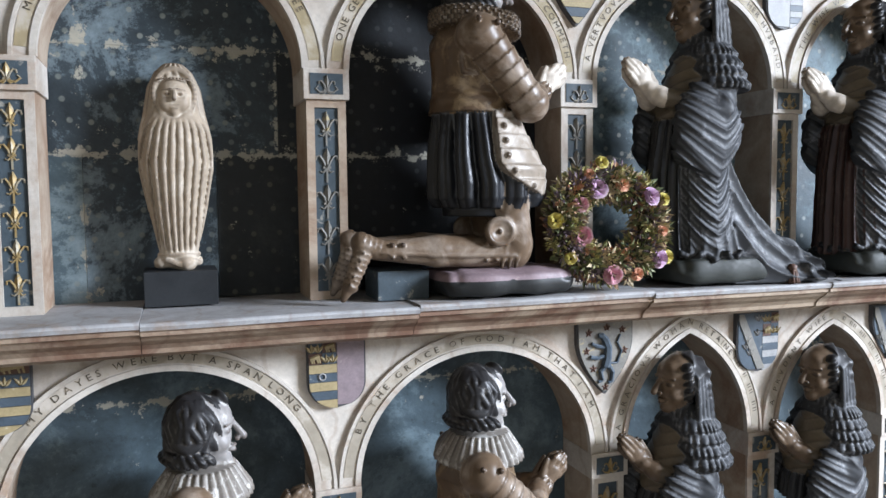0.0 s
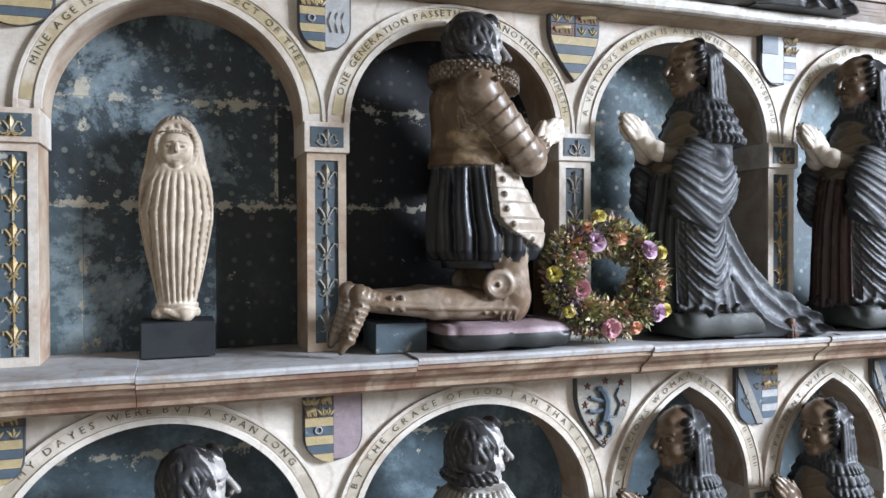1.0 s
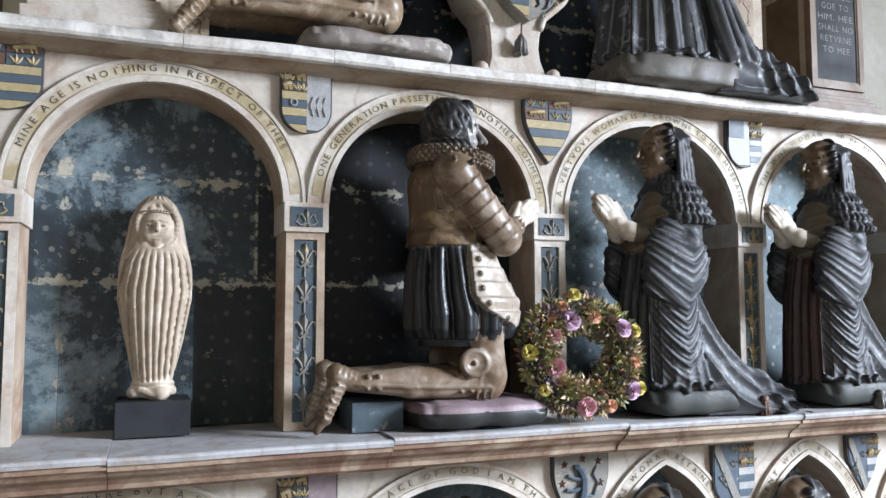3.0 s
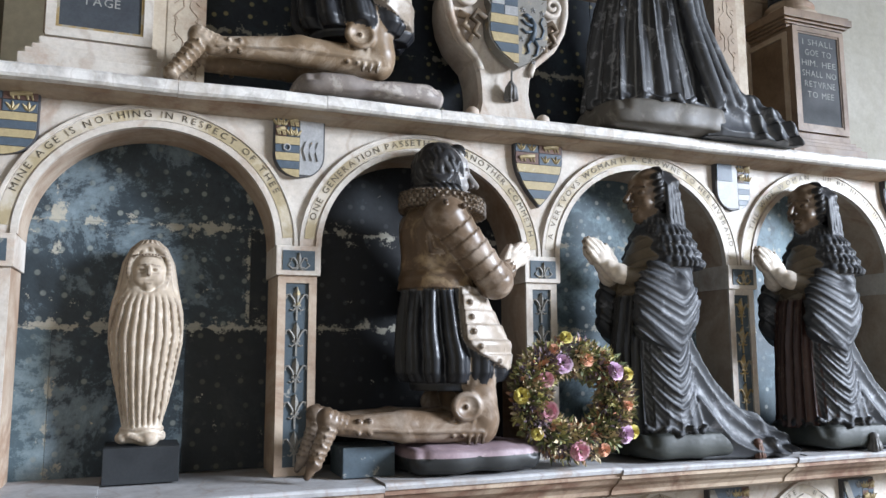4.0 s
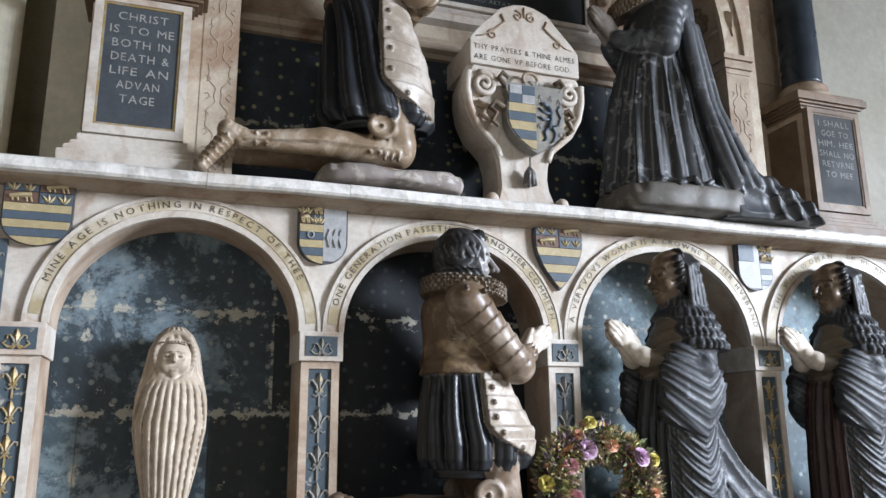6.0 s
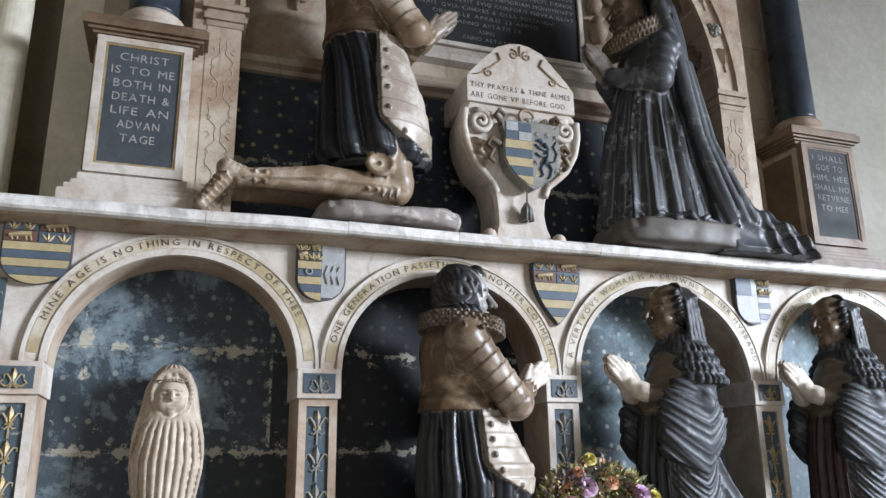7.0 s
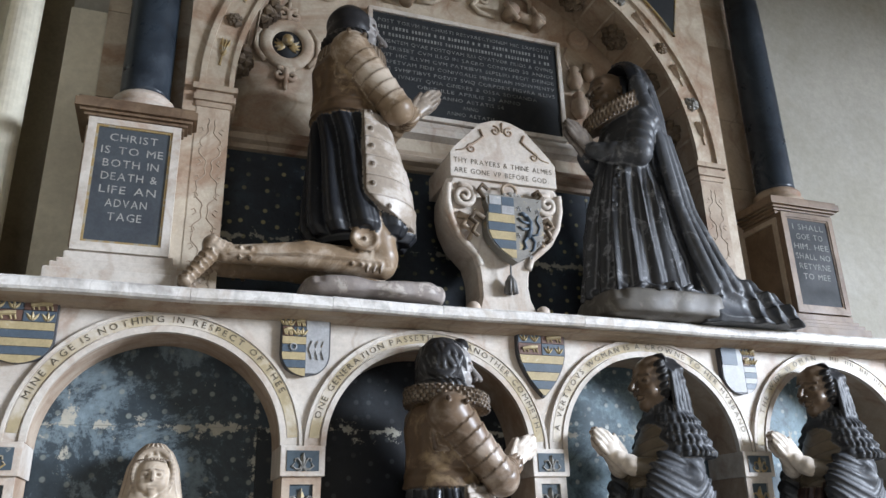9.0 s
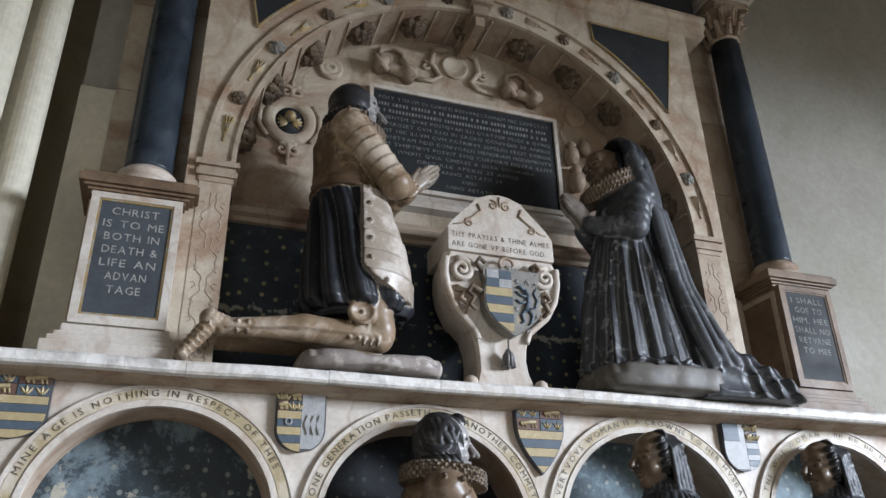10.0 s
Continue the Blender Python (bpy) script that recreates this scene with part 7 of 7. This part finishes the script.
def build_tympanum():
    y = U_BACK
    # oval medallion with a small winged head
    x, z = 0.318, 3.275
    bm = add_disc(bmesh.new(), x, z, [(0.088, 0.0), (0.088, 0.014), (0.078, 0.020), (0.060, 0.020), (0.050, 0.014), (0.048, 0.006)], y, 32, 1.08)
    for dz, k in ((0.115, 1), (-0.115, -1)):
        for s in (-1, 1):
            add_tube(bm, spiral(x + s * 0.020, z + dz, 0.024, 1.2, s, y - 0.008, 18), 0.010, 0.007, 6)
        add_tube(bm, [(x, y - 0.008, z + dz * 0.8), (x, y - 0.008, z + dz * 1.45)], 0.012, 0.007, 6)
    for s in (-1, 1):
        add_tube(bm, [(x + s * 0.07, y - 0.006, z + 0.07), (x + s * 0.10, y - 0.008, z + 0.03), (x + s * 0.10, y - 0.008, z - 0.03), (x + s * 0.07, y - 0.006, z - 0.07)], 0.010, 0.010, 6)
    dark = add_disc(bmesh.new(), x, z, [(0.048, 0.0), (0.048, 0.008)], y, 28, 1.1)
    wings = bmesh.new()
    bmesh.ops.create_icosphere(wings, subdivisions=2, radius=0.020, matrix=Matrix.Translation((x, y - 0.018, z + 0.012)))
    for s in (-1, 1):
        for k in range(4):
            add_petal(wings, x + s * 0.006, z - 0.004, s * (60 + 24 * k), 0.036, 0.014, y - 0.008, 0.008)
    carving("medallion", "pale oval medallion with scrolls and a small dark winged boss", "medallion", bm, None, (("dark_oval", dark, BLACK_PANEL), ("winged_boss", wings, GILT)))
    for x, z in ((0.445, 3.525), (1.412, 3.525)):
        bm = add_disc(bmesh.new(), x, z, [(0.045, 0.0), (0.045, 0.012), (0.036, 0.018), (0.028, 0.012), (0.022, 0.014), (0.012, 0.022), (0.010, 0.012)], y)
        carving("roundel", "small turned alabaster roundel", "roundel", bm)
    # scrolled straps with rolled ends
    for x, z in ((0.665, 3.580), (1.165, 3.580)):
        bm = bmesh.new()
        for dx in (-0.045, 0.060):
            add_tube(bm, [(x + dx, y - 0.002, z - 0.02 - dx * 0.2), (x + dx, y - 0.062, z - 0.02 - dx * 0.2)], 0.026, 0.026, 12)
            add_tube(bm, [(x + dx - 0.03, y - 0.055, z + 0.012), (x + dx + 0.02, y - 0.055, z - 0.05)], 0.010, 0.010, 8)
        add_tube(bm, [(x - 0.06, y - 0.03, z - 0.012), (x + 0.075, y - 0.03, z - 0.03)], 0.020, 0.020, 10)
        add_tube(bm, [(x - 0.05, y - 0.012, z + 0.01), (x - 0.04, y - 0.014, z + 0.07), (x + 0.005, y - 0.016, z + 0.09), (x + 0.045, y - 0.014, z + 0.07), (x + 0.045, y - 0.012, z + 0.01)], 0.010, 0.010, 8)
        carving("strapwork", "brown carved strapwork with rolled ends", "carving", bm, ALABASTER_DARK)
    # heart-shaped cartouche over the tablet
    x, z = 0.915, 3.645
    bm = add_disc(bmesh.new(), x, z, [(0.052, 0.0), (0.052, 0.010), (0.046, 0.014), (0.040, 0.008)], y, 28, 1.0)
    for s in (-1, 1):
        add_tube(bm, [(x + s * 0.03, y - 0.008, z + 0.075), (x + s * 0.085, y - 0.010, z + 0.06), (x + s * 0.095, y - 0.010, z - 0.01), (x + s * 0.06, y - 0.010, z - 0.06), (x + s * 0.09, y - 0.010, z - 0.085), (x + s * 0.15, y - 0.008, z - 0.09)], 0.014, 0.008, 8)
        add_tube(bm, spiral(x + s * 0.115, z - 0.02, 0.022, 1.2, s, y - 0.006, 16), 0.008, 0.005, 6)
    carving("strapwork", "alabaster strapwork ring over the inscribed tablet", "carving", bm)
    # hanging trophy of vessels beside the tablet
    x, z = 1.375, 3.28
    bm = bmesh.new()
    for dx, dz, sc in ((-0.005, 0.06, 1.0), (0.005, -0.05, 1.1), (0.055, 0.10, 0.8)):
        prof = [(0.006, -0.05), (0.018, -0.045), (0.030, -0.02), (0.026, 0.01), (0.014, 0.022), (0.022, 0.035), (0.010, 0.048)]
        add_lathe(bm, [(r * sc, z + dz + h * sc) for r, h in prof], x + dx, y - 0.025, 16)
    add_tube(bm, [(x - 0.02, y - 0.012, z + 0.11), (x - 0.035, y - 0.012, z + 0.16), (x - 0.02, y - 0.012, z + 0.20)], 0.005, 0.004, 6)
    carving("trophy", "brown carved vessels hanging beside the tablet", "carving", bm, ALABASTER_DARK)


# ---- dried flower wreath ----
def leaf_paint(name, a, b, rough=0.6):
    m, t, bs = nodes_of(name)
    g = t.nodes.new("ShaderNodeNewGeometry")
    t.links.new(ramp_node(t, g.outputs["Random Per Island"], [(0.0, a), (1.0, b)]), bs.inputs["Base Color"])
    bs.inputs["Roughness"].default_value = rough
    return m


def build_wreath():
    c = Vector((1.058, 1.915, 1.600))
    top = thing("wreath", "dried flower wreath with purple roses leaning on the ledge", "wreath", at=c)
    rnd = random.Random(11)
    lean = Matrix.Rotation(radians(-8), 3, 'X')

    def ringp(a, r, off):
        return lean @ Vector((1.14 * r * math.cos(a), off, r * math.sin(a)))
    bm = bmesh.new()
    pts = [ringp(2 * math.pi * i / 32, 0.108, 0.0) for i in range(33)]
    add_tube(bm, pts, 0.030, 0.030, 10)
    part("ring", bm, leaf_paint("dry_moss", (0.035, 0.04, 0.02), (0.05, 0.04, 0.025)), top, "dark mossy ring")
    sorts = (("green_sprigs", 900, (0.085, 0.105, 0.045), (0.19, 0.20, 0.085), 0.026, 0.0050),
             ("yellow_sprigs", 1100, (0.34, 0.31, 0.11), (0.48, 0.44, 0.19), 0.020, 0.0036),
             ("purple_sprigs", 900, (0.11, 0.075, 0.10), (0.23, 0.17, 0.20), 0.020, 0.0045),
             ("straw_sprigs", 1000, (0.40, 0.30, 0.17), (0.54, 0.45, 0.30), 0.022, 0.0045),
             ("rust_sprigs", 360, (0.30, 0.13, 0.07), (0.42, 0.23, 0.13), 0.018, 0.0060))
    for nm, n, a, b, ln, wd in sorts:
        vs, fs = [], []
        clumps = [(rnd.uniform(0, 2 * math.pi), rnd.uniform(-1.7, 1.7)) for _ in range(26)]
        for i in range(n):
            if rnd.random() < 0.72:
                ca, cb = rnd.choice(clumps)
                th, ph = ca + rnd.gauss(0, 0.10), cb + rnd.gauss(0, 0.30)
            else:
                th, ph = rnd.uniform(0, 2 * math.pi), rnd.uniform(-2.2, 2.2)
            rr = rnd.uniform(0.030, 0.050)
            mid = ringp(th, 0.108, 0)
            out = (ringp(th, 1.0, 0).normalized() * math.sin(ph) + lean @ Vector((0, -1, 0)) * math.cos(ph)).normalized()
            d = (out + 0.75 * Vector((rnd.gauss(0, 1), rnd.gauss(0, 0.6), rnd.gauss(0, 1))).normalized()).normalized()
            p = mid + out * rr * 0.9
            s = d.cross(Vector((rnd.gauss(0, 1), rnd.gauss(0, 1), rnd.gauss(0, 1)))).normalized()
            u = d.cross(s)
            L, w = ln * rnd.uniform(0.6, 1.35), wd * rnd.uniform(0.6, 1.3)
            k = len(vs)
            vs += [p, p + d * L * 0.5 + s * w + u * w * 0.4, p + d * L * 0.55, p + d * L * 0.5 - s * w + u * w * 0.4, p + d * L + u * w * rnd.uniform(-0.8, 0.8)]
            fs += [(k, k + 1, k + 2), (k, k + 2, k + 3), (k + 1, k + 4, k + 2), (k + 2, k + 4, k + 3)]
        me = bpy.data.meshes.new(nm)
        me.from_pydata([tuple(v) for v in vs], [], fs)
        me.materials.append(leaf_paint(nm, a, b))
        ob = new("foliage", me)
        ob.parent = top
        tagged(ob, nm.replace("_", " ") + " of dried leaves and petals", kind="stuff")

    def rose(x, z, r, mat, rings=4):
        bm = bmesh.new()
        a0 = math.atan2(z, x / 1.14)
        rad = math.hypot(x / 1.14, z)
        base = ringp(a0, rad, -0.046 + 0.35 * max(0.0, abs(rad - 0.11)))
        ax = (lean @ Vector((0.35 * math.cos(a0) - 0.15, -1, 0.35 * math.sin(a0)))).normalized()
        u = ax.orthogonal().normalized()
        w = ax.cross(u)
        for q in range(rings):
            f = q / rings
            n = 7 - q
            for k in range(n):
                a = 2 * math.pi * k / n + q * 0.7 + rnd.uniform(-0.15, 0.15)
                e = math.cos(a) * u + math.sin(a) * w
                tng = ax.cross(e)
                rr = r * (1.0 - 0.75 * f)
                grid = []
                for i in range(4):
                    h = i / 3
                    row = []
                    for j in range(5):
                        s = (j - 2) / 2
                        rad_ = rr * (0.35 + 0.65 * h ** (0.7 + f)) * (1 - 0.12 * s * s)
                        row.append(bm.verts.new(base + e * rad_ + tng * s * rr * 0.62 * (0.5 + 0.5 * h) + ax * (r * (0.15 + 0.5 * f + (0.30 + 0.35 * f) * h - 0.12 * (h ** 4) * (1 - f) - 0.10 * s * s) + rnd.uniform(-1, 1) * 0.0008)))
                    grid.append(row)
                for i in range(3):
                    for j in range(4):
                        bm.faces.new((grid[i][j], grid[i][j + 1], grid[i + 1][j + 1], grid[i + 1][j]))
        return part("rose", bm, mat, top, smooth=True)
    purple = leaf_paint("purple_petals", (0.36, 0.20, 0.33), (0.60, 0.45, 0.54), 0.8)
    pink = leaf_paint("pink_petals", (0.48, 0.20, 0.26), (0.58, 0.36, 0.38), 0.7)
    yellow = leaf_paint("yellow_petals", (0.40, 0.33, 0.06), (0.56, 0.48, 0.16), 0.8)
    peach = leaf_paint("peach_petals", (0.56, 0.25, 0.15), (0.62, 0.36, 0.24), 0.7)
    for x, z, r, mt in ((-0.041, 0.080, 0.026, purple), (-0.090, 0.043, 0.020, pink), (-0.092, -0.032, 0.026, pink), (0.104, 0.060, 0.024, purple), (-0.016, -0.128, 0.025, pink), (0.122, -0.094, 0.024, purple),
                        (-0.020, 0.148, 0.017, yellow), (-0.158, 0.006, 0.020, yellow), (0.148, 0.055, 0.017, yellow), (0.150, -0.090, 0.018, yellow), (-0.125, -0.085, 0.015, yellow),
                        (0.028, 0.090, 0.019, peach), (0.055, -0.130, 0.017, peach), (0.132, -0.025, 0.016, peach), (-0.06, 0.118, 0.014, peach)):
        rose(x, z, r, mt)


def tassel(at, mat, label):
    bm = bmesh.new()
    add_lathe(bm, [(0.006, 0.052), (0.013, 0.046), (0.012, 0.036), (0.009, 0.033)], 0, 0, 12)
    for i in range(12):
        a = 2 * math.pi * i / 12
        add_tube(bm, [(0.008 * math.cos(a), 0.008 * math.sin(a), 0.036), (0.014 * math.cos(a), 0.014 * math.sin(a), 0.018), (0.018 * math.cos(a), 0.018 * math.sin(a), 0.001)], 0.005, 0.0045, 5)
    ob = tagged(part("tassel", bm, mat, smooth=True), label, "tassel", "cushion tassels")
    ob.location = at


build_shields()
build_cartouche()
build_tympanum()
build_wreath()
tassel((2.02, 1.853, LEDGE), DARK_HAIR, "dark carved tassel at a cushion's corner")
tassel((1.600, 1.862, LEDGE), HERALD_RED, "reddish carved tassel at a cushion's corner")
